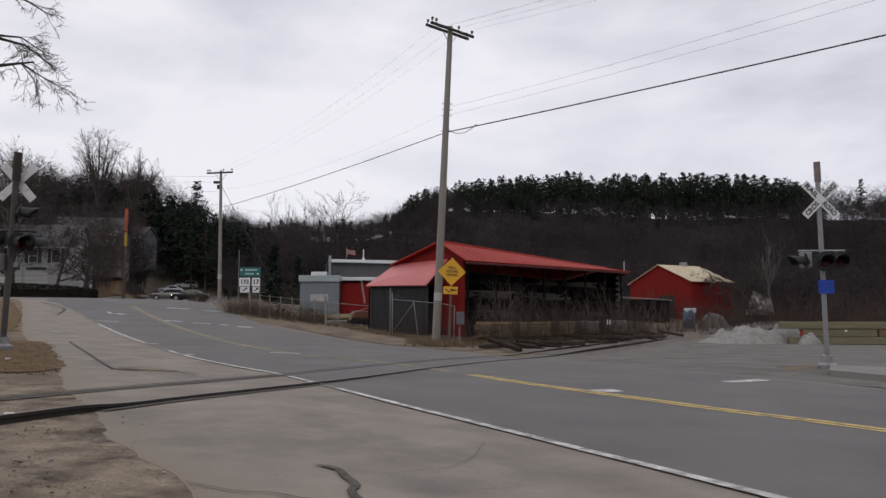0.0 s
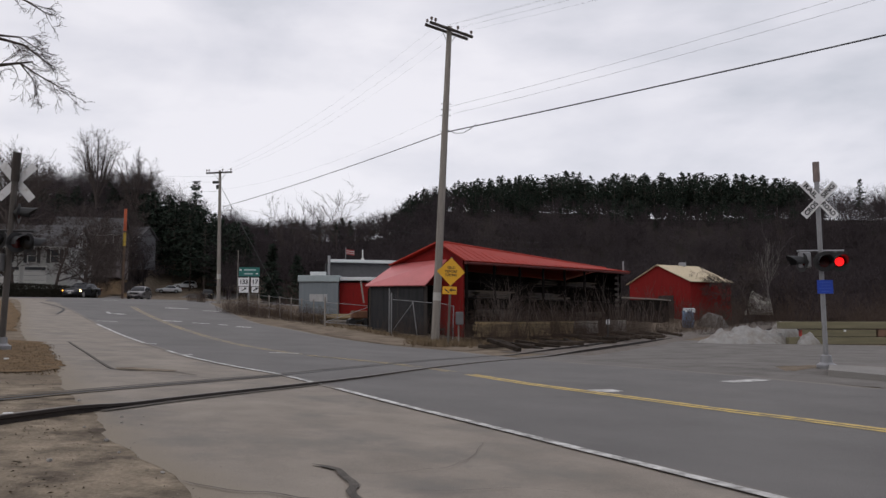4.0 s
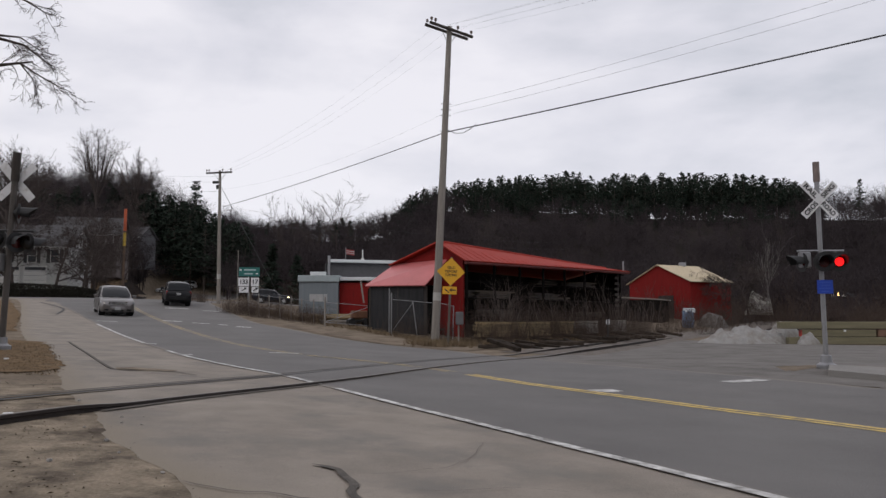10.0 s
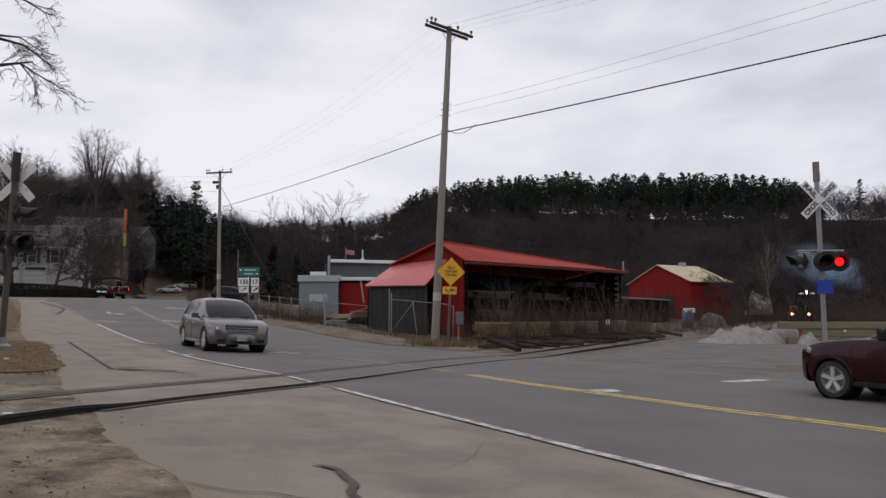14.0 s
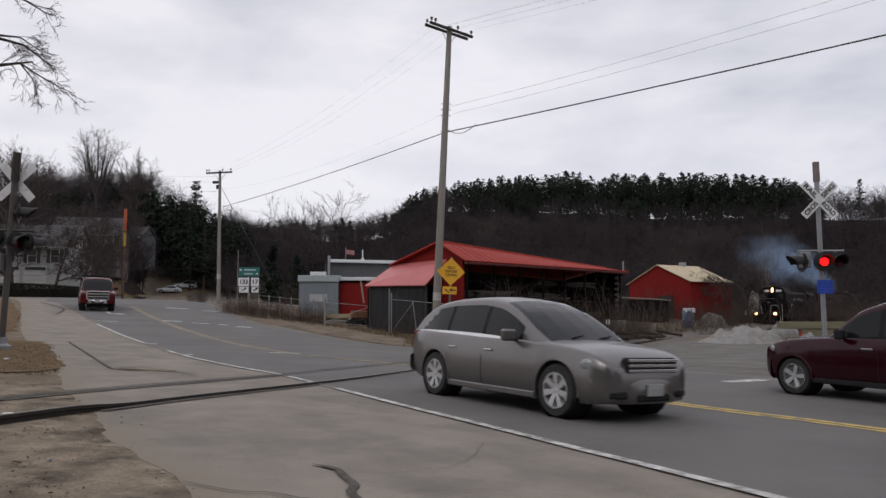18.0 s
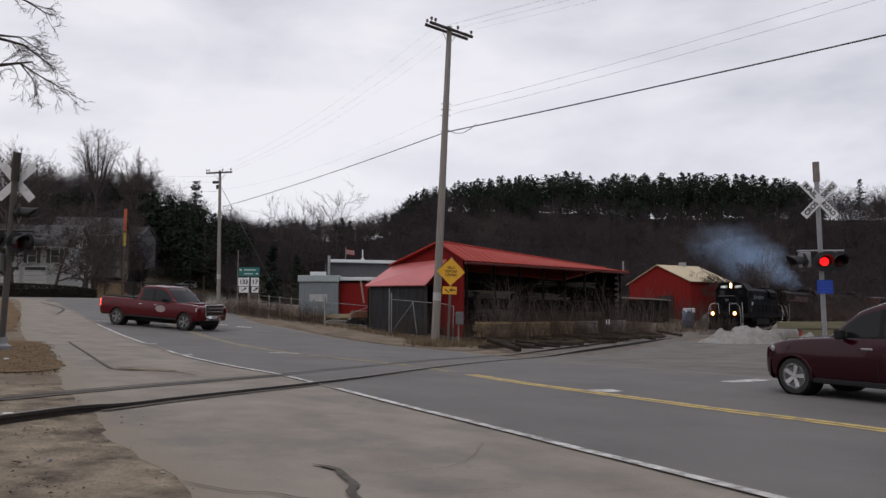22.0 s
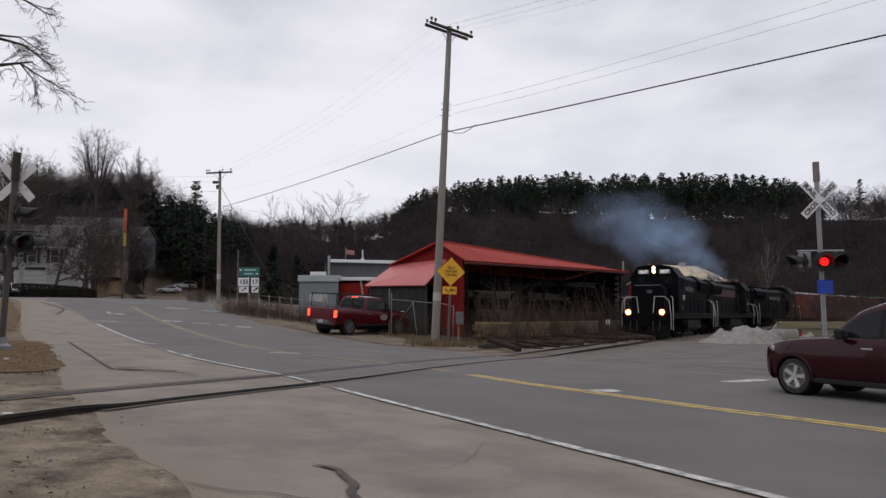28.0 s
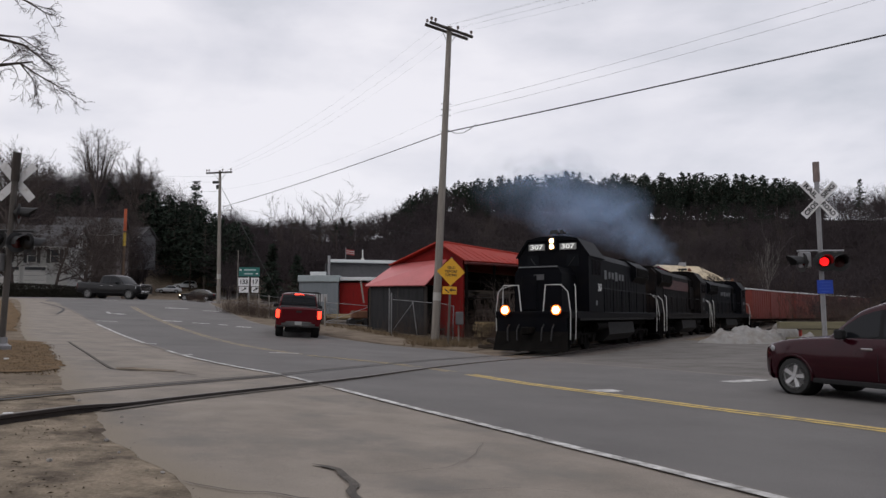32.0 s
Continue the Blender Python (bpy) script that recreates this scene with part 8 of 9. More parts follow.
SEDAN = dict(L=4.7, W=1.8, H=1.45, r=0.33, front=0.92, base=2.72, paint=DARK_BLUE, green=(1.35, 2.20, 3.40, 4.15), belt=(0.92, 0.97), tumble=0.70,
             body=[(0.0, 0.62, 0.36, 0.60), (0.06, 0.78, 0.28, 0.68), (0.16, 0.88, 0.24, 0.74), (0.5, 0.97, 0.22, 0.83), (1.0, 1.0, 0.22, 0.90), (1.4, 1.0, 0.22, 0.93), (3.0, 1.0, 0.22, 0.97), (4.1, 0.985, 0.24, 0.98), (4.5, 0.95, 0.30, 0.96), (4.66, 0.88, 0.38, 0.90), (4.70, 0.82, 0.42, 0.84)],
             roof=[(1.35, 0.92), (1.8, 1.20), (2.2, 1.39), (2.6, 1.45), (3.1, 1.43), (3.5, 1.32), (3.9, 1.10), (4.15, 0.975)], dlo=(3.25, 3.75), rear_glass=1.0,
             pillars=(2.62,), doors=(2.55, 3.4), head_z=0.66, head_h=0.08, tail_z=0.82, tail_h=0.16, grille_h=0.12)


DULL_RIM = mat("dull_rim", (0.2, 0.2, 0.2), 0.4, 0.7)
BUMPER_GREY = mat("dull_bumper", (0.10, 0.10, 0.10), 0.5, 0.5, vary=0.2, bump=0)
EMBLEM = mat("pale_emblem", (0.26, 0.20, 0.20), 0.5, vary=0.3, scale=14)


def pickup(name, label, m, rack, lit=False, brake=False, logo=False):
    k = dict(L=6.05, W=2.03, H=1.98, r=0.405, front=0.90, base=4.05, paint=m, green=(1.45, 2.15, 3.62, 3.86), belt=(1.24, 1.27), tumble=0.80,
             body=[(0.0, 0.86, 0.56, 1.06), (0.04, 0.93, 0.50, 1.12), (0.12, 0.97, 0.47, 1.15), (0.4, 0.995, 0.46, 1.19), (0.9, 1.0, 0.46, 1.22), (1.5, 1.0, 0.46, 1.25), (3.0, 1.0, 0.46, 1.27), (3.90, 1.0, 0.46, 1.28), (4.0, 1.0, 0.48, 1.32), (5.9, 1.0, 0.52, 1.35), (6.02, 0.985, 0.54, 1.34), (6.05, 0.97, 0.56, 1.30)],
             section=(0.96, 0.985, 1.0, 0.998, 0.985, 0.965),
             roof=[(1.45, 1.24), (1.80, 1.58), (2.15, 1.86), (2.45, 1.96), (3.0, 1.98), (3.55, 1.95), (3.72, 1.78), (3.86, 1.27)], dlo=(3.55, 3.60), rear_glass=1.36, rear_in=0.97,
             pillars=(2.82,), doors=(2.78, 3.68), head_z=0.98, head_h=0.17, head_w=0.17, head_s=0.14, head_x=0.11, head_turn=30, tail_z=1.06, tail_h=0.40, tail_x=0.90, tail_w=0.17, tail_in=0.07, grille_h=0.44, grille_low=0.0, grille_w=1.16, bars=2, bar_h=0.09,
             bumper=CHROME, bumper_z=0.62, bumper_h=0.13, bumper_round=0.22, rear_z=0.62, lit=lit, brake=brake, plate_z=0.66, bumper_r=BUMPER_GREY, mirror=TRIM, flare=m, lip=0.02, gap=1.15, rim=DULL_RIM)
    ob = build_car(name, label, "pickup truck", k)
    nose = 3.025
    y0, y1 = nose - 4.0, -3.0
    # The bed is closed; this black slab stands in for its shaded hollow.
    part("bed_liner", Shape().box((0, (y0 + y1) / 2, 1.372), (1.66, y0 - y1 - 0.12, 0.03), b=0.006), TRIM, ob, "black slab standing in for the dark open bed")
    for sx in (-1, 1):
        part("bed_seam", Shape().tube([(sx * 0.985, y0 + 0.06, 0.52), (sx * 1.012, y0 + 0.06, 0.86), (sx * 0.985, y0 + 0.06, 1.27)], 0.014, 4), TRIM, ob)
    part("grille_frame", Shape().box((0, nose - 0.01, 0.98), (1.30, 0.10, 0.54), b=0.04), CHROME, ob, "chrome grille surround")
    part("grille_mesh", Shape().box((0, nose + 0.035, 0.98), (1.16, 0.05, 0.40), b=0.02), TRIM, ob)
    for z in (0.90, 1.06):
        part("grille_slat", Shape().box((0, nose + 0.065, z), (1.16, 0.02, 0.075), b=0.01), CHROME, ob, "chrome grille slat")
    part("hood_bulge", Shape().box((0, nose - 0.85, 1.225), (1.2, 1.1, 0.09), b=0.042), m, ob)
    gate = part("tailgate", Shape().box((0, y1 - 0.01, 0.98), (1.58, 0.09, 0.66), b=0.03), m, ob)
    part("gate_handle", Shape().box((0, y1 - 0.06, 1.18), (0.24, 0.03, 0.08), b=0.01), TRIM, gate)
    part("tow_hitch", Shape().tube([(0, -3.0, 0.42), (0, -3.3, 0.42)], 0.04, 6), TRIM, ob)
    part("high_brake_lamp", Shape().box((0, nose - 3.62, 1.93), (0.42, 0.06, 0.05), b=0.01), TAIL_ON if brake else TAIL, ob)
    if logo:
        for sx in (-1, 1):
            part("door_emblem", Shape().lathe([(0.0, sx * 0.006), (1.0, sx * 0.006), (1.0, 0.0), (0.0, 0.0)], axis="x", n=24), EMBLEM, ob, "pale oval door emblem", at=pose(sx * 1.016, nose - 2.30, 0.93) @ Matrix.Diagonal((1, 0.30, 0.16, 1)))
    if rack:
        for sx in (-1, 1):
            for y in (y0 - 0.05, y1 + 0.12):
                part("rack_post", Shape().tube([(sx * 0.93, y, 1.33), (sx * 0.90, y, 2.03)], 0.024, 6), TRIM, ob)
            part("rack_rail", Shape().tube([(sx * 0.90, y1 + 0.05, 2.03), (sx * 0.88, nose - 2.1, 2.10)], 0.026, 6), TRIM, ob, "black ladder rack rail")
        for y in (y1 + 0.12, y0 - 0.05, nose - 2.3):
            part("rack_bar", Shape().tube([(-0.90, y, 2.05), (0.90, y, 2.05)], 0.026, 6), TRIM, ob)
        part("headache_rack", Shape().tube([(-0.9, y0 - 0.05, 1.55), (0.9, y0 - 0.05, 1.55)], 0.022, 6).tube([(-0.3, y0 - 0.05, 1.35), (-0.3, y0 - 0.05, 2.04)], 0.02, 6).tube([(0.3, y0 - 0.05, 1.35), (0.3, y0 - 0.05, 2.04)], 0.02, 6), TRIM, ob, "black bars behind the cab")
    return ob, k["wheels"], k["r"]


def vehicle(name, label, base, **more):
    k = dict(base)
    k.update(more)
    ob = build_car(name, label, k.pop("category", "car"), k)
    return ob, k["wheels"], k["r"]


wagon = vehicle("station_wagon", "silver-grey family wagon with a chrome grille on the road", WAGON)
jeep = vehicle("sport_utility_vehicle", "black boxy sport utility vehicle driving away", SUV, rim=DULL_RIM)
crossover = vehicle("crossover_car", "maroon crossover car waiting at the crossing", CROSSOVER)
red_truck = pickup("pickup_truck", "dark red crew-cab pickup with a black ladder rack", RED_PAINT, True, brake=True, logo=True)
black_truck = pickup("pickup_truck", "black crew-cab pickup truck turning at the junction", BLACK_PAINT, False)
dark_sedan = vehicle("sedan", "dark sedan crossing the junction with an amber lamp", SEDAN, lit=True, amber=1)
far_suv = vehicle("sport_utility_vehicle", "dark sport utility vehicle with lit headlamps coming downhill", SUV, lit=True, paint=DARK_BLUE)
late_car = vehicle("sedan", "black sedan with one lit headlamp at the junction", SEDAN, lit=True, paint=BLACK_PAINT)
parked = vehicle("sedan", "white sedan parked beside the side road", SEDAN, paint=WHITE_CAR)
parked_b = vehicle("crossover_car", "white crossover car parked beside the side road", CROSSOVER, paint=WHITE_CAR)
for (ob, _, _), x, y, az in ((parked, -52.6, 141, 245), (parked_b, -51.6, 147, 242)):
    ob.matrix_basis = pose(x, y, ground_z(x, y), 0, 0, -az)
# ---------------------------------------------------------------- the train
LOCO = mat("dark_blue_black_loco_paint", (0.0030, 0.0034, 0.0050), 0.5, 0.0, vary=0.3, scale=1.2, fine=20, bump=0.05, dirt=(0.007, 0.0065, 0.0065), dirt_amount=0.35, dirt_scale=1.5, spec=0.05)
LOCO_B = mat("faded_black_loco_paint", (0.0055, 0.0048, 0.0052), 0.55, 0.0, vary=0.3, scale=1.2, fine=20, bump=0.05, dirt=(0.018, 0.013, 0.011), dirt_amount=0.4, dirt_scale=1.5, spec=0.06)
LOCO_RED = mat("maroon_band", (0.055, 0.012, 0.011), 0.6, vary=0.3, scale=2)
GRIME = mat("underframe_grime", (0.007, 0.0064, 0.006), 0.9, vary=0.4, scale=4, fine=40, bump=0.4, spec=0.05)
TANK = mat("grey_fuel_tank", (0.011, 0.0105, 0.0105), 0.7, vary=0.3, scale=3, spec=0.15)
RAIL_WHITE = mat("white_handrail", (0.50, 0.50, 0.49), 0.6, vary=0.15, bump=0)
LETTER = mat("faded_lettering", (0.10, 0.105, 0.11), 0.6, vary=0.3, bump=0)
BOARD = mat("number_board", (0.10, 0.10, 0.11), 0.4, bump=0, glow=(0.7, 0.68, 0.62), power=0.10)
DIGIT = mat("number_digits", (0.7, 0.7, 0.68), 0.5, bump=0, glow=(0.9, 0.9, 0.85), power=0.30)
LOCO_LAMP = mat("lit_locomotive_lamp", (1, 0.9, 0.7), 0.2, bump=0, glow=(1.0, 0.46, 0.15), power=15)
# Glow for an added ring that imitates orange glare round the ditch lights.
GLARE_RING = mat("glare_ring_glow", (0.8, 0.25, 0.05), 0.3, bump=0, glow=(1.0, 0.13, 0.015), power=2.2)
BOX_RED = mat("box_car_red", (0.15, 0.024, 0.016), 0.75, vary=0.25, scale=1.5, fine=20, bump=0.1, dirt=(0.10, 0.03, 0.022), dirt_amount=0.35)


def truck_and_wheels(parent, y, axles, wb, r, wheels, dark=GRIME):
    fr = Shape()
    for sx in (-1, 1):
        fr.box((sx * 1.02, y, 0.62), (0.14, wb + 1.1, 0.22), b=0.04)
        fr.box((sx * 1.04, y, 0.42), (0.12, 0.9, 0.28), b=0.04)
        for q in np.linspace(-wb / 2, wb / 2, axles):
            fr.box((sx * 1.06, y + q, 0.52), (0.16, 0.34, 0.36), b=0.05)
        for q in (-0.45, 0.0, 0.45):
            fr.tube([(sx * 1.06, y + q, 0.34), (sx * 1.06, y + q, 0.66)], 0.09, 8)
    fr.box((0, y, 0.66), (1.9, 0.6, 0.3), b=0.04)
    part("truck_frame", fr, dark, parent)
    for q in np.linspace(-wb / 2, wb / 2, axles):
        s = Shape().tube([(-0.75, 0, 0), (0.75, 0, 0)], 0.09, 8)
        for sx in (-1, 1):
            s.lathe([(0.0, sx * 0.68), (r + 0.028, sx * 0.68), (r + 0.028, sx * 0.71), (r, sx * 0.715), (r, sx * 0.82), (r * 0.8, sx * 0.80), (r * 0.3, sx * 0.76), (0.0, sx * 0.82)], axis="x", n=24)
        wheels.append(part("wheelset", s, dark, parent, at=pose(0, y + q, r)))


def prism(pts, y0, y1):
    """A section of (x, z) points pushed along y."""
    return Shape().loft([[(x, y0, z) for x, z in pts], [(x, y1, z) for x, z in pts]])


def locomotive(label, body, lit, band=None, number=None):
    """A four-axle diesel road switcher with a low nose, heading +y; its coupler faces are 9 m from its middle."""
    ob = thing("diesel_locomotive", label, "locomotive", None, "locomotives of the train")
    wheels = []
    part("deck", Shape().box((0, 0, 1.48), (3.0, 17.0, 0.26), b=0.02), body, ob)
    part("side_sill", Shape().box((1.46, 0, 1.33), (0.06, 14.2, 0.14)).box((-1.46, 0, 1.33), (0.06, 14.2, 0.14)), TANK, ob, "dull stripe along the sill")
    part("underframe", Shape().box((0, 0, 1.18), (1.5, 16.4, 0.4), b=0.02), GRIME, ob)
    tank = [(-1.35, 1.16), (-1.42, 0.62), (-1.1, 0.32), (1.1, 0.32), (1.42, 0.62), (1.35, 1.16)]
    part("fuel_tank", prism(tank, -2.5, 2.4), TANK, ob, "grey fuel tank", 30)
    part("air_tank", Shape().tube([(1.25, 2.6, 1.0), (1.25, 4.2, 1.0)], 0.17, 10).tube([(-1.25, 2.6, 1.0), (-1.25, 4.2, 1.0)], 0.17, 10), GRIME, ob, "", 40)
    for y in (5.35, -5.35):
        truck_and_wheels(ob, y, 2, 2.75, 0.508, wheels)
    # ends
    for e in (1, -1):
        part("end_plate", Shape().box((0, e * 8.45, 1.05), (2.8, 0.10, 0.95), b=0.02), body, ob)
        plow = Shape().add([(-1.45, e * 8.52, 0.85), (1.45, e * 8.52, 0.85), (1.5, e * 8.75, 0.12), (0, e * 8.95, 0.12), (-1.5, e * 8.75, 0.12), (0, e * 8.6, 0.85)], [(0, 5, 3, 4), (5, 1, 2, 3)])
        part("plough", plow, GRIME, ob, "grimy steel plough")
        part("coupler", Shape().box((0, e * 8.75, 0.88), (0.30, 0.6, 0.26), b=0.05).box((0.06, e * 9.0, 0.88), (0.34, 0.22, 0.30), b=0.06), GRIME, ob)
        for x in (-0.9, -0.5, 0.5, 0.9):
            part("air_hose", Shape().tube([(x, e * 8.55, 1.1), (x, e * 8.75, 0.95), (x * 0.96, e * 8.8, 0.5)], 0.03, 6), BLACK_METAL, ob)
        for sx in (-1, 1):
            for kk in range(4):
                part("step", Shape().box((sx * 1.25, e * 8.05, 0.42 + 0.28 * kk), (0.5, 0.55, 0.04)), GRIME, ob)
            part("step_side", Shape().box((sx * 1.25, e * 8.36, 0.9), (0.55, 0.04, 1.1)), body, ob)
            part("grab_rail", Shape().tube([(sx * 1.49, e * 8.38, 0.55), (sx * 1.52, e * 8.40, 1.55), (sx * 1.42, e * 8.40, 2.35), (sx * 1.16, e * 8.42, 2.62)], 0.019, 6), RAIL_WHITE, ob, "white grab rail")
            part("grab_rail", Shape().tube([(sx * 1.49, e * 7.72, 0.55), (sx * 1.52, e * 7.72, 1.6), (sx * 1.50, e * 7.70, 2.55), (sx * 1.28, e * 7.1, 2.68)], 0.019, 6), RAIL_WHITE, ob, "white grab rail")
            part("end_rail", Shape().tube([(sx * 1.16, e * 8.42, 2.62), (sx * 0.55, e * 8.44, 2.62), (sx * 0.45, e * 8.44, 1.62)], 0.022, 6), RAIL_WHITE if e == 1 else body, ob)
    # side handrails
    for sx in (-1, 1):
        part("hand_rail", Shape().tube([(sx * 1.47, 3.4, 2.62), (sx * 1.47, -7.6, 2.62)], 0.02, 6), body, ob)
        for y in np.linspace(3.4, -7.6, 8):
            part("stanchion", Shape().tube([(sx * 1.47, y, 1.6), (sx * 1.47, y, 2.62)], 0.02, 5), body, ob)
    # nose
    nose = [(-0.98, 1.61), (-0.98, 3.10), (-0.80, 3.36), (0.80, 3.36), (0.98, 3.10), (0.98, 1.61)]
    part("short_hood", prism(nose, 5.95, 7.75), body, ob, "low short hood")
    part("nose_door", Shape().box((0.35, 7.77, 2.35), (0.62, 0.05, 1.35), b=0.02), body, ob)
    part("nose_trim", Shape().box((0, 7.76, 3.36), (1.62, 0.05, 0.05), b=0.01), LETTER, ob, "pale edge of the nose")
    part("nose_emblem", Shape().box((-0.05, 7.765, 2.95), (0.42, 0.03, 0.22), b=0.02), mat("dull_emblem", (0.05, 0.05, 0.055), 0.6), ob)
    # cab
    cab = [(-1.53, 1.61), (-1.53, 3.95), (-1.05, 4.58), (-0.5, 4.70), (0.5, 4.70), (1.05, 4.58), (1.53, 3.95), (1.53, 1.61)]
    part("cab", prism(cab, 3.75, 5.93), body, ob, "cab with a faceted roof")
    part("cab_roof", prism([(-1.62, 3.88), (-1.10, 4.62), (-0.5, 4.745), (0.5, 4.745), (1.10, 4.62), (1.62, 3.88), (1.56, 3.86), (1.05, 4.57), (-1.05, 4.57), (-1.56, 3.86)], 3.68, 6.02), body, ob)
    for sx in (-1, 1):
        part("windscreen", Shape().box((sx * 0.86, 5.945, 3.72), (0.52, 0.04, 0.50), b=0.05), CAR_GLASS, ob, "dark windscreen")
        part("side_window", Shape().box((sx * 1.545, 4.85, 3.45), (0.03, 1.3, 0.62), b=0.04), CAR_GLASS, ob, "dark cab side window")
        part("window_post", Shape().box((sx * 1.56, 4.85, 3.45), (0.02, 0.06, 0.62)), body, ob)
        nb = part("number_board", Shape().box((sx * 0.68, 5.965, 4.30), (0.70, 0.06, 0.26), b=0.02), BOARD if lit else LETTER, ob, "lit number board" if lit else "")
        if number:
            writing("number", number, 0.19, nb, pose(sx * 0.68, 6.0, 4.30, 90, 0, 180), DIGIT, 0.56)
        part("windshield_wiper", Shape().tube([(sx * 0.7, 5.98, 3.5), (sx * 0.95, 5.98, 3.85)], 0.012, 4), BLACK_METAL, ob)
    hl = part("headlight", Shape().box((0, 5.99, 4.42), (0.30, 0.12, 0.54), b=0.05), BLACK_METAL, ob, "twin headlight")
    for z in (4.55, 4.31):
        part("lamp", Shape().lathe([(0.0, 6.06), (0.10, 6.06), (0.10, 6.0), (0.0, 6.0)], (0, 0, z), "y", 16), LOCO_LAMP if lit else HEADLAMP, hl, "glowing lamp" if lit else "")
    for sx in (-1, 1):
        d = part("ditch_light", Shape().tube([(sx * 1.03, 8.42, 1.66), (sx * 1.03, 8.66, 1.66)], 0.17, 14), BLACK_METAL, ob)
        part("lamp", Shape().lathe([(0.0, 8.68), (0.14, 8.68), (0.14, 8.64), (0.0, 8.64)], (sx * 1.03, 0, 1.66), "y", 16), LOCO_LAMP if lit else HEADLAMP, d, "glowing lamp" if lit else "")
        if lit:
            part("glare_ring", Shape().lathe([(0.14, 8.675), (0.19, 8.675), (0.19, 8.64), (0.14, 8.64)], (sx * 1.03, 0, 1.66), "y", 18, False), GLARE_RING, d, "orange glowing ring standing in for lamp glare")
    horn = Shape()
    for dx, dy in ((-0.22, 0.35), (0.0, 0.5), (0.22, 0.35)):
        horn.lathe([(0.03, -0.25), (0.03, 0.05), (0.10, dy), (0.0, dy)], (dx, 5.0, 4.98), "y", 10)
    horn.tube([(0, 5.0, 4.7), (0, 5.0, 4.98)], 0.04, 6).tube([(-0.25, 4.9, 4.98), (0.25, 4.9, 4.98)], 0.04, 6)
    part("horn", horn, BLACK_METAL, ob, "air horn cluster", 40)
    # long hood
    hood = [(-0.92, 1.61), (-0.92, 4.02), (-0.62, 4.32), (0.62, 4.32), (0.92, 4.02), (0.92, 1.61)]
    part("long_hood", prism(hood, 3.74, -7.7), body, ob, "long engine hood")
    part("radiator_flare", prism([(-0.93, 3.2), (-1.18, 3.5), (-1.18, 4.0), (-0.7, 4.36), (0.7, 4.36), (1.18, 4.0), (1.18, 3.5), (0.93, 3.2)], -4.2, -7.3), body, ob)
    part("blower_duct", Shape().box((-1.0, 2.9, 2.7), (0.25, 1.5, 1.6), b=0.08).box((0.98, 2.9, 2.7), (0.2, 1.5, 1.6), b=0.08), body, ob)
    for sx in (-1, 1):
        for i in range(13):
            y = 1.9 - i * 0.62
            part("hood_door", Shape().box((sx * 0.935, y, 2.65), (0.03, 0.57, 1.7), b=0.01), body, ob)
        part("radiator_grille", Shape().box((sx * 1.19, -5.75, 3.75), (0.03, 2.7, 0.42), b=0.01), GRIME, ob)
        part("intake_grille", Shape().box((sx * 0.945, 2.9, 3.75), (0.03, 1.2, 0.5), b=0.01), GRIME, ob)
        if band:
            part("band", Shape().box((sx * 0.965, -2.0, 3.45), (0.03, 8.0, 0.62)), band, ob, "faded maroon band")
        else:
            for q, (y, w) in enumerate(((1.2, 0.5), (0.5, 0.42), (-0.1, 0.45), (-0.8, 0.6), (-1.5, 0.42), (-2.1, 0.5))):
                part("lettering_bar", Shape().box((sx * 0.965, y, 3.35), (0.02, w * 0.75, 0.42 if q in (0, 3) else 0.3)), LETTER, ob, "faded pale lettering")
        if number:
            writing("number", number, 0.30, ob, pose(sx * 1.535, 4.3, 2.62, 90, 0, sx * 90), RAIL_WHITE, 0.62)
        else:
            part("lettering_bar", Shape().box((sx * 1.55, 4.85, 2.6), (0.02, 0.7, 0.30)), LETTER, ob, "faded pale lettering")
        part("small_plate", Shape().box((sx * 1.55, 4.9, 1.98), (0.02, 0.18, 0.2)), LETTER, ob)
    for y in (-4.8, -5.8, -6.8, 1.1):
        part("fan", Shape().lathe([(0.55, 4.30), (0.58, 4.48), (0.50, 4.50), (0.0, 4.42)], (0, y, 0), n=20), GRIME, ob, "", 40)
    part("exhaust_stack", Shape().box((0, -0.9, 4.42), (0.36, 0.8, 0.26), b=0.03), GRIME, ob)
    part("bell", Shape().lathe([(0.15, 4.75), (0.12, 4.9), (0.05, 4.98), (0.0, 4.98)], (0.7, 4.2, 0), n=12), RUST, ob)
    return ob, wheels


def box_car():
    ob = thing("freight_car", "rust-red freight box car with a pale roof", "freight car", None, "freight cars of the train")
    wheels = []
    part("body", Shape().box((0, 0, 2.6), (2.85, 15.2, 2.95), b=0.04), BOX_RED, ob, "rust-red ribbed side")
    part("roof", prism([(-1.48, 4.06), (0, 4.26), (1.48, 4.06), (1.48, 4.14), (0, 4.36), (-1.48, 4.14)], -7.7, 7.7), mat("pale_car_roof", (0.42, 0.42, 0.42), 0.6, vary=0.2), ob, "pale metal roof")
    for sx in (-1, 1):
        for i in range(20):
            part("rib", Shape().box((sx * 1.44, -7.3 + i * 0.768, 2.6), (0.06, 0.07, 2.8)), BOX_RED, ob)
        part("door", Shape().box((sx * 1.47, 0, 2.6), (0.08, 2.8, 2.75), b=0.02), BOX_RED, ob)
    part("frame", Shape().box((0, 0, 1.05), (1.2, 15.6, 0.3), b=0.02), GRIME, ob)
    for e in (-1, 1):
        part("coupler", Shape().box((0, e * 8.0, 0.88), (0.3, 0.9, 0.26), b=0.05), GRIME, ob)
        part("ladder", Shape().box((1.1, e * 7.64, 2.6), (0.4, 0.05, 2.8)), BOX_RED, ob)
        truck_and_wheels(ob, e * 5.6, 2, 1.75, 0.42, wheels)
    return ob, wheels


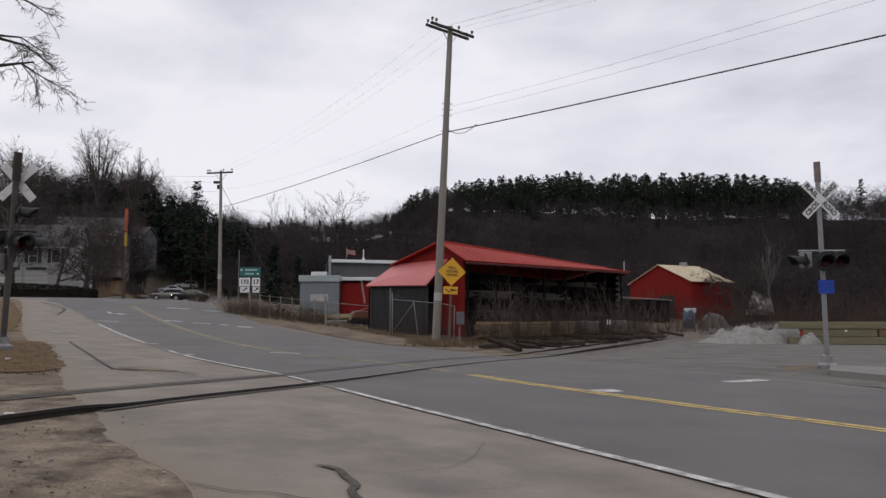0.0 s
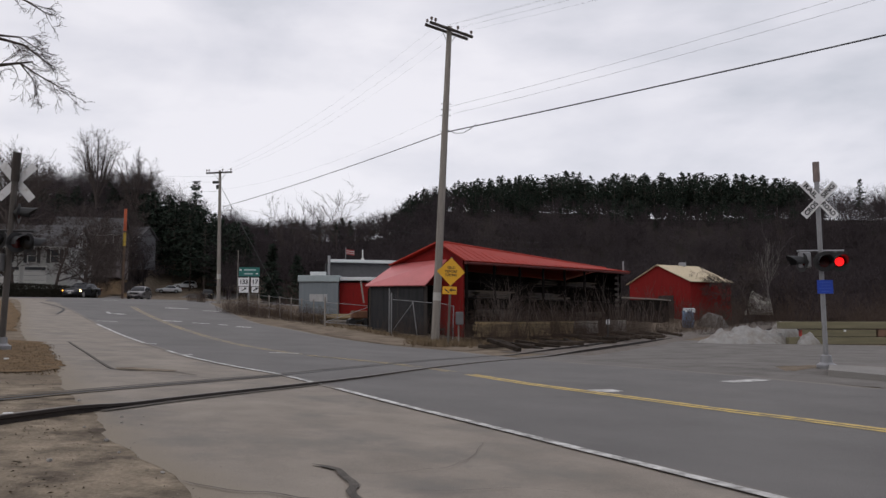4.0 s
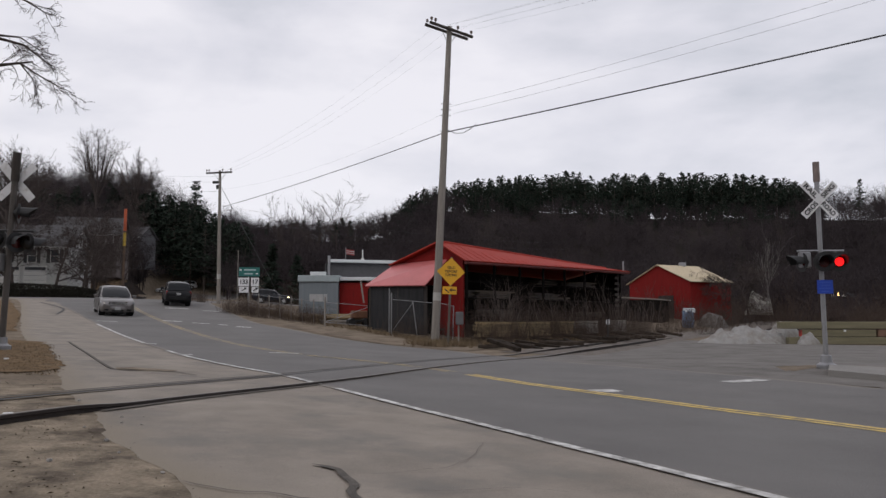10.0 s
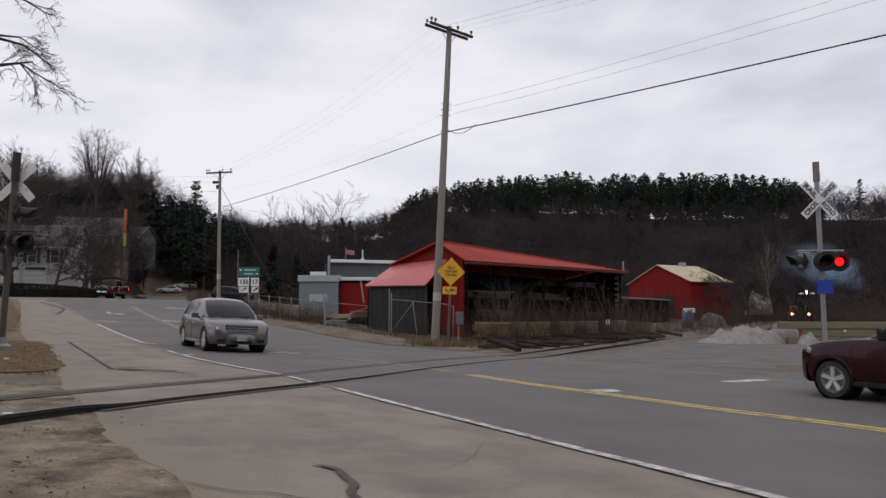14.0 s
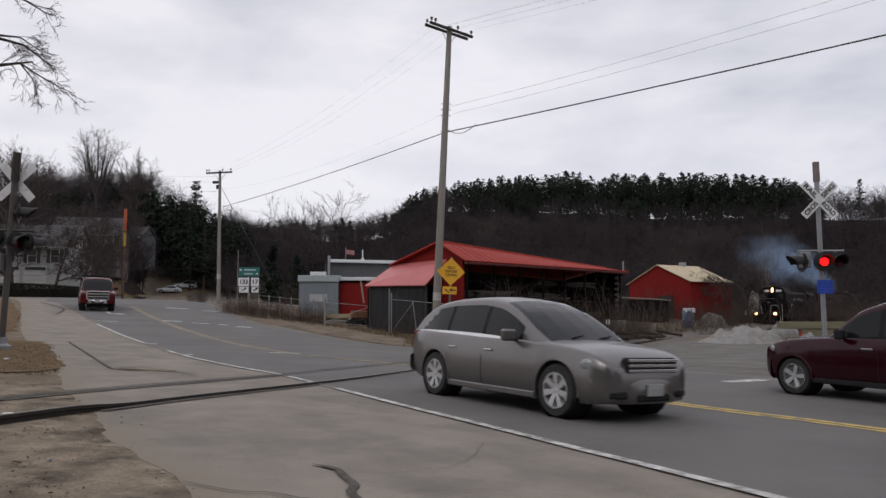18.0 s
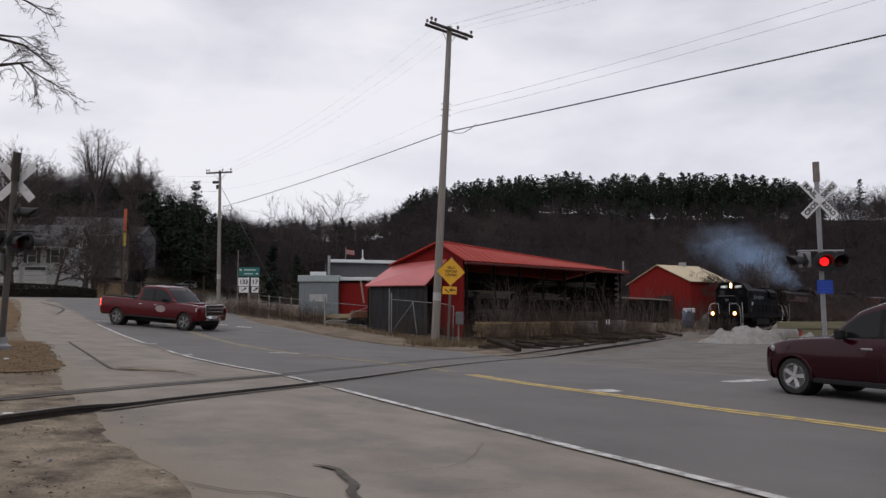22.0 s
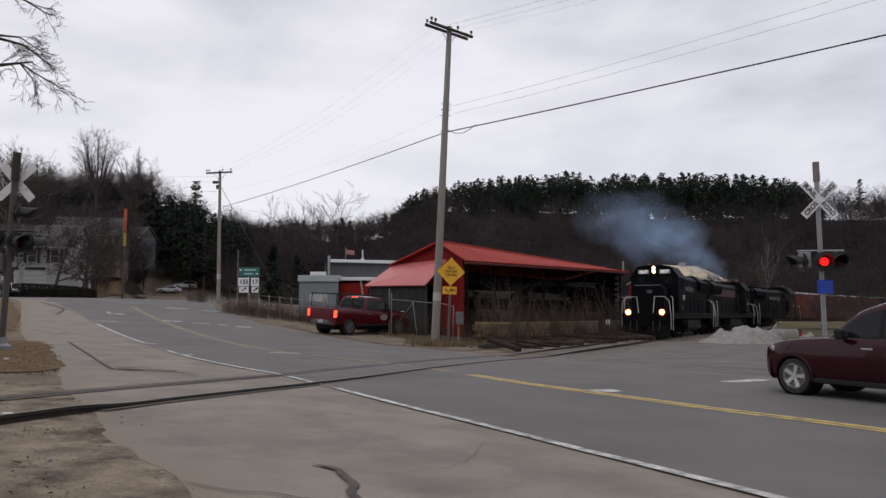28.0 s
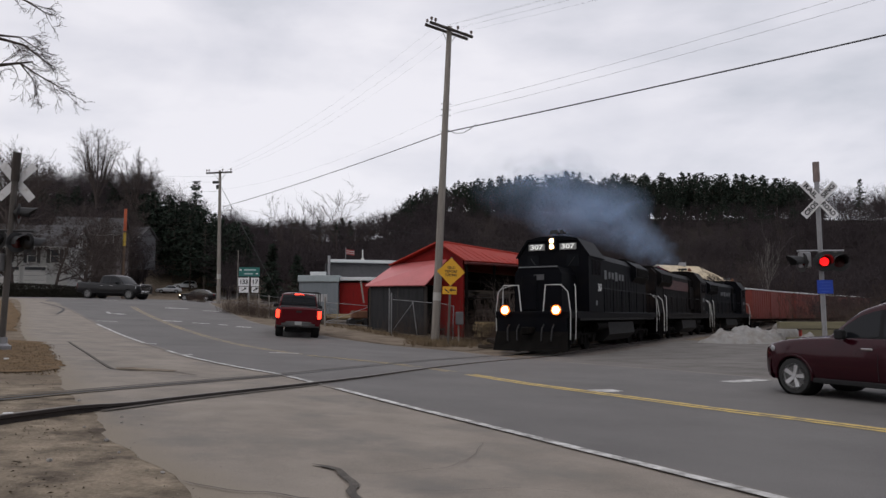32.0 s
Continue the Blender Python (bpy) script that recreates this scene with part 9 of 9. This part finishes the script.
TRAIN = []
for n, (lab, bd, lt, bnd, num) in enumerate((("dark blue-black diesel locomotive with glowing headlights leading the train", LOCO, True, None, "307"),
                                             ("grimy black diesel locomotive with a faded maroon band", LOCO_B, False, LOCO_RED, None),
                                             ("dark blue-black diesel locomotive trailing in the train", LOCO, False, None, None))):
    ob, ws = locomotive(lab, bd, lt, bnd, num)
    TRAIN.append((ob, ws, 9.0 + 18.0 * n, 5.35, 0.508))
for n in range(3):
    ob, ws = box_car()
    TRAIN.append((ob, ws, 54.0 + 8.2 + 16.4 * n, 5.6, 0.42))


def smoke_material():
    """Thin smoke: each shell fades towards its rim and is torn by noise."""
    m = bpy.data.materials.new("diesel_smoke")
    m.use_nodes = True
    nt = m.node_tree
    n, l = nt.nodes, nt.links
    n.clear()
    out, mix, tr, df, tl, ad = (n.new("ShaderNodeOutputMaterial"), n.new("ShaderNodeMixShader"), n.new("ShaderNodeBsdfTransparent"), n.new("ShaderNodeBsdfDiffuse"),
                                n.new("ShaderNodeBsdfTranslucent"), n.new("ShaderNodeMixShader"))
    df.inputs["Color"].default_value = tl.inputs["Color"].default_value = (0.34, 0.46, 0.64, 1)
    co, tx, rp, grad, fall, mul = (n.new("ShaderNodeTexCoord"), n.new("ShaderNodeTexNoise"), n.new("ShaderNodeMapRange"), n.new("ShaderNodeTexGradient"),
                                   n.new("ShaderNodeMapRange"), n.new("ShaderNodeMath"))
    grad.gradient_type = "SPHERICAL"
    tx.inputs["Scale"].default_value, tx.inputs["Detail"].default_value = 1.7, 5
    rp.inputs["From Min"].default_value, rp.inputs["From Max"].default_value = 0.36, 0.68
    rp.inputs["To Min"].default_value, rp.inputs["To Max"].default_value = 0.15, 1.0
    fall.inputs["To Max"].default_value = 0.40
    fall.inputs["From Max"].default_value = 0.75
    mul.operation = "MULTIPLY"
    l.new(co.outputs["Object"], tx.inputs["Vector"])
    l.new(co.outputs["Object"], grad.inputs["Vector"])
    l.new(tx.outputs["Fac"], rp.inputs["Value"])
    l.new(grad.outputs["Fac"], fall.inputs["Value"])
    l.new(rp.outputs["Result"], mul.inputs[0])
    l.new(fall.outputs["Result"], mul.inputs[1])
    l.new(mul.outputs["Value"], mix.inputs["Fac"])
    l.new(df.outputs["BSDF"], ad.inputs[1])
    l.new(tl.outputs["BSDF"], ad.inputs[2])
    l.new(ad.outputs["Shader"], mix.inputs[2])
    l.new(tr.outputs["BSDF"], mix.inputs[1])
    l.new(mix.outputs["Shader"], out.inputs["Surface"])
    return m


PUFFS = []


def smoke():
    """Exhaust of the second locomotive, as thin billowing shells that ride and rise with it."""
    ob = thing("exhaust_smoke", "thin blue-grey diesel smoke drifting above the locomotives", "smoke")
    m = smoke_material()
    rnd = random.Random(12)
    for i in range(15):
        t = (i + 0.5 * rnd.random()) / 15
        r = 0.8 + 2.3 * t ** 0.8
        c = Vector((-7.8 * t ** 1.15 + rnd.gauss(0, 0.25 * r), rnd.gauss(0, 0.5), 4.9 + 5.0 * t ** 0.85 + rnd.gauss(0, 0.25 * r)))
        s = Shape()
        N = 14
        for a in range(N + 1):
            for b in range(N + 1):
                u, v = 2 * a / N - 1, 2 * b / N - 1
                d = u * u + v * v
                k = 0.30 * noise.noise(Vector((u * 1.6 + i * 5, v * 1.6, 0.5)))
                s.v.append((u, 0.42 * d + k - 0.2, v))
        for a in range(N):
            for b in range(N):
                s.f.append((a * (N + 1) + b, (a + 1) * (N + 1) + b, (a + 1) * (N + 1) + b + 1, a * (N + 1) + b + 1))
        me = s.mesh("puff", m, fix=False)
        me.shade_smooth()
        p = part("puff", me, m, ob, at=Matrix.Translation(c) @ Matrix.Diagonal((r * 1.35, r, r, 1)))
        p.visible_shadow = False
        PUFFS.append((p, c, t))
    return ob


SMOKE = smoke()
# ---------------------------------------------------------------- motion
TRAIN_ROWS = [(0, 199.2), (5, 153.2), (8, 130.2), (10, 121.2), (11, 117.47), (12, 114.14), (13, 110.77), (14, 107.62), (16.5, 99.25), (17, 97.53), (18, 93.95), (19, 90.42), (20, 86.69), (21, 82.7), (22, 78.61), (23, 74.46), (24, 69.88), (25, 64.65), (25.5, 62.09), (27.5, 51.77), (28, 49.5), (28.5, 47.01), (29, 44.67), (29.5, 42.3), (30, 39.82), (30.5, 37.27), (31, 34.88), (31.5, 32.36), (32, 29.74)]


def drive(car, rows, hold=()):
    """rows: seconds, x, y, heading in degrees from north, and -1 where it backs. Keys the body on the ground and turns its wheels."""
    ob, wheels, r = car
    t = np.array([q[0] for q in rows], float)
    x, y = np.array([q[1] for q in rows], float), np.array([q[2] for q in rows], float)
    az = np.degrees(np.unwrap(np.radians([q[3] for q in rows])))
    keys = []
    for i in range(len(t)):
        f = Vector((math.sin(radians(az[i])), math.cos(radians(az[i]))))
        zf, zr = ground_z(x[i] + f.x * 1.5, y[i] + f.y * 1.5), ground_z(x[i] - f.x * 1.5, y[i] - f.y * 1.5)
        zl, zq = ground_z(x[i] - f.y * 0.8, y[i] + f.x * 0.8), ground_z(x[i] + f.y * 0.8, y[i] - f.x * 0.8)
        pitch, roll = math.degrees(math.atan2(zf - zr, 3.0)), math.degrees(math.atan2(zl - zq, 1.6))
        keys.append((t[i], pose(x[i], y[i], (zf + zr) / 2 + 0.032, 0, 0, -az[i]) @ pose(0, 0, 0, pitch, roll, 0)))
    walk(ob, keys)
    # wheels: the way travelled, forward or back
    d = [0.0]
    for i in range(1, len(t)):
        s = math.hypot(x[i] - x[i - 1], y[i] - y[i - 1])
        f = (x[i] - x[i - 1]) * math.sin(radians(az[i])) + (y[i] - y[i - 1]) * math.cos(radians(az[i]))
        d.append(d[-1] + (s if f >= 0 else -s))
    spin(wheels, t, np.array(d), r)


def spin(wheels, t, d, r):
    """Turns wheels by the distance d run at the times t, in steps under a quarter turn."""
    angles = -np.degrees(d / r)
    times = [t[0]]
    for i in range(1, len(t)):
        n = max(1, int(math.ceil(abs(angles[i] - angles[i - 1]) / 70)))
        n = min(n, max(1, int((t[i] - t[i - 1]) * FPS)))
        times += [t[i - 1] + (t[i] - t[i - 1]) * (k + 1) / n for k in range(n)]
    a = np.interp(times, t, angles)
    for w in wheels:
        hub = w.matrix_basis.translation.copy()
        walk(w, [(q, pose(*hub, v, 0, 0)) for q, v in zip(times, a)])


def train_motion():
    t = np.array([q[0] for q in TRAIN_ROWS], float)
    d = np.array([q[1] for q in TRAIN_ROWS], float)
    for n, (ob, wheels, back, half, r) in enumerate(TRAIN):
        rows = []
        for q, s in zip(t, d):
            c = s + back
            xa, ya, za, _ = on_track(c - half)
            xb, yb, zb, _ = on_track(c + half)
            az = math.degrees(math.atan2(xa - xb, ya - yb))
            back_first = n in (1, 2)
            rows.append((q, pose((xa + xb) / 2, (ya + yb) / 2, (za + zb) / 2, 0, 0, -az + (180 if back_first else 0))))
        walk(ob, rows)
        spin(wheels, t, (d - d[0]) if back_first else (d[0] - d), r)
        if n == 1:
            walk(SMOKE, [(q, Matrix.Translation(m.translation + Vector((14 * (1 - float(smooth((q - 9.5) / 3.0))), 0, 0)))) for q, m in rows])
    for p, c, k in PUFFS:
        far = c + Vector((-1.6 * k, 0.3, 1.4 * k + 0.2))
        walk(p, [(0.0, Matrix.Translation(c)), (32.0, Matrix.Translation(far))])


def flash():
    """The two lamps take turns from 0.87 s on: the glowing lens stands forward in its hood or back in its housing."""
    for glow, phase in LAMPS:
        back, on = Matrix.Translation((0, 0.06, 0)), Matrix.Translation((0, -0.030, 0))
        rows = [(0.0, back)]
        for t, which in FLASHES:
            t = round(t * FPS + 0.01) / FPS
            now = on if which == phase else back
            rows += [(t - 1 / FPS, rows[-1][1]), (t, now)]
        rows.append((32.0, rows[-1][1]))
        walk(glow, rows)


FLASHES = [(0.87, 0), (1.07, 1), (1.97, 0), (2.7, 1), (3.3, 0), (3.9, 1), (4.5, 0), (5.2, 1), (5.8, 0), (6.3, 1), (6.6, 0), (7.75, 1), (8.3, 0), (8.8, 1), (9.3, 0), (9.8, 1), (10.57, 0), (11.27, 1), (11.85, 0), (12.4, 1), (13.1, 0), (13.75, 1), (14.7, 0), (15.3, 1), (15.9, 0), (16.3, 1), (16.8, 0), (17.4, 1), (17.8, 0), (18.5, 1), (19.25, 0), (19.75, 1), (20.5, 0), (21.3, 1), (21.7, 0), (22.4, 1), (22.8, 0), (23.5, 1), (24.3, 0), (24.7, 1), (25.4, 0), (26, 1), (26.6, 0), (27.1, 1), (27.7, 0), (28.45, 1), (29.2, 0), (29.7, 1), (30.3, 0), (30.8, 1), (31.5, 0)]


def motions():
    drive(wagon, [(0, -37.1, 99, -110), (1, -38, 98, -140), (2, -37.9, 96, -165), (3, -37.4, 93.5, -186), (3.5, -37.1, 91.5, -186.8), (5.5, -36.02, 82, -193.4), (7, -31.98, 70, -199), (7.5, -30.69, 66.5, -201.9), (8, -28.76, 62, -204.1), (8.5, -26.44, 57, -205.6), (9, -23.62, 51.25, -206.9), (9.5, -21.7, 47.66, -208.4), (10, -19.68, 43.97, -209.7), (10.5, -17.77, 40.78, -211.3), (11, -16.05, 38, -212), (11.5, -14.35, 35.2, -211.5), (12, -12.8, 32.7, -211), (12.5, -11.3, 30.4, -211), (13, -9.9, 28.3, -211), (13.5, -8.5, 26.1, -211.5), (14, -7.3, 24.3, -211), (14.5, -6.3, 22.8, -211), (16.5, -3.75, 19.5, -211.5), (17.2, -1.95, 16.9, -213), (17.8, 0.62, 12.99, -214), (18.2, 2.21, 10.47, -214), (18.4, 3.13, 9.07, -214), (18.6, 4.2, 7.4, -212.5), (18.8, 5.4, 5.5, -212.8), (19.2, 8, 1.5, -212.5), (20, 14, -8, -210.8), (22, 28, -32, -210), (32, 28, -32, -210)])
    drive(jeep, [(0, 34, -28, -35), (3, 17, -2, -32.8), (3.5, 14, 3, -32), (4, 11, 7.6, -32.2), (4.5, 8.2, 12.2, -32.6), (5, 4.85, 17, -33), (5.5, 1.05, 21.8, -34), (5.8, -0.88, 24.2, -33), (6, -2.1, 25.8, -31.5), (6.5, -5.1, 30.2, -30), (7, -7.4, 33.8, -30), (7.5, -10.1, 37.6, -34.1), (8, -12.2, 40.9, -31.6), (8.5, -14.4, 44.6, -29.4), (9, -16.7, 48.9, -28.7), (9.5, -18.4, 51.9, -27.6), (10, -20.1, 55.4, -23.7), (10.5, -22.4, 61, -20), (11, -24.6, 67, -17), (11.5, -25.9, 71, -8), (12, -26.5, 74, 12), (12.5, -26.8, 77, 40), (13, -26.8, 80, 62), (13.5, -26.3, 83, 72), (14, -24.6, 86, 75), (15, -18, 88.5, 72), (17, 0, 95, 70.1), (32, 0.5, 95.2, 70)])
    drive(crossover, [(0, 40.67, -49.21, -28), (12, 13.23, 2.45, -28), (13, 10.18, 8.18, -28), (13.4, 9.2, 10.04, -28), (13.6, 8.8, 10.79, -28), (13.8, 8.47, 11.41, -28), (14, 8.19, 11.94, -28), (14.2, 7.98, 12.34, -28), (14.5, 7.84, 12.6, -28), (32, 7.84, 12.6, -28)])
    drive(red_truck, [(0, 8, 98.5, -105), (8, 6, 97.8, -105), (10, -14, 90, -110), (10.5, -21, 88, -105), (11, -27.7, 86.6, -95), (11.5, -30.8, 86.6, -92), (12, -33.6, 86.5, -95), (12.5, -35.3, 86.2, -105), (13, -36.3, 85.3, -120), (13.5, -36.4, 83, -158), (14, -35.5, 78.5, -188), (14.5, -33.8, 73.4, -199), (15.5, -30.6, 65.5, -203), (16.5, -27.6, 58.2, -204), (17, -25.9, 54.5, -205), (17.5, -24.2, 51, -206), (18, -22.5, 47.7, -207), (19, -20, 42.9, -210), (20, -18.6, 40.4, -212), (20.5, -17.4, 38.5, -214), (21, -16.2, 37.1, -220), (21.5, -15.1, 36.4, -234), (22, -13.7, 36, -249), (22.5, -12.1, 35.9, -262), (23, -10.3, 36, -274), (23.5, -8.7, 36.4, -284), (24, -7.5, 37.3, -294), (24.5, -6.2, 38.2, -303), (25, -5.2, 39.1, -312), (25.5, -4.7, 39.7, -314), (26.5, -4.2, 40.4, -317), (27.5, -4.2, 40.3, -322), (28, -4.5, 40, -325), (28.5, -5, 39.7, -327), (29, -5.55, 39.2, -330), (29.5, -6.1, 38.4, -339), (30, -6.6, 37.5, -348), (30.5, -7, 36.8, -359), (31, -7.25, 36.4, -367), (31.5, -7.2, 36.3, -372), (32, -7.2, 36.3, -372)])
    drive(dark_sedan, [(0, -32.5, 94, -90), (0.6, -35.6, 94.2, -92), (1.2, -37.9, 93, -110), (1.8, -38.4, 89.8, -155), (2.4, -37.3, 84.5, -190), (3, -36.6, 80.5, -190), (3.5, -36, 77, -190), (4, -35.6, 72.5, -180), (4.5, -36.8, 68.5, -140), (5, -39.8, 66.4, -105), (5.5, -43.5, 65.5, -96), (6.5, -54, 65.5, -92), (32, -54.2, 65.5, -92)])
    drive(far_suv, [(0, -47, 158, 165), (1.2, -45.3, 150, 166), (2.1, -43.5, 142, 167), (3.5, -41.5, 131, 167), (5.5, -38.8, 118, 168), (6.6, -37, 112.5, 165), (7, -36, 110.5, 160), (7.5, -34.4, 107, 153), (8, -32.5, 102, 150), (8.5, -30.4, 97.5, 146), (9, -28.2, 93.8, 125), (9.5, -25.5, 91.2, 105), (10, -21, 90.5, 85), (12, -2, 96, 75), (32, -1.8, 96.1, 75)])
    drive(black_truck, [(0, -60, 66.6, 92), (27, -47, 66.3, 92), (28, -41.3, 66, 93), (28.5, -40, 65.8, 94), (29, -39, 65.6, 95), (29.3, -38, 65.4, 96), (29.6, -37.2, 65.2, 97), (29.9, -36, 64.9, 98), (30.2, -34.8, 64.6, 99), (30.5, -33.8, 64.3, 100), (30.8, -32.3, 63.9, 102), (31.1, -31.1, 63.5, 103), (31.5, -29.4, 63, 104), (32, -27.9, 62.5, 105)])
    drive(late_car, [(0, 2, 97, -100), (28, 1.8, 96.9, -100), (30, -8, 93, -105), (31, -18.5, 90, -95), (31.5, -25.2, 90.4, -86), (31.7, -27.4, 91, -86), (32, -30.6, 92, -86)])
    train_motion()
    flash()


motions()
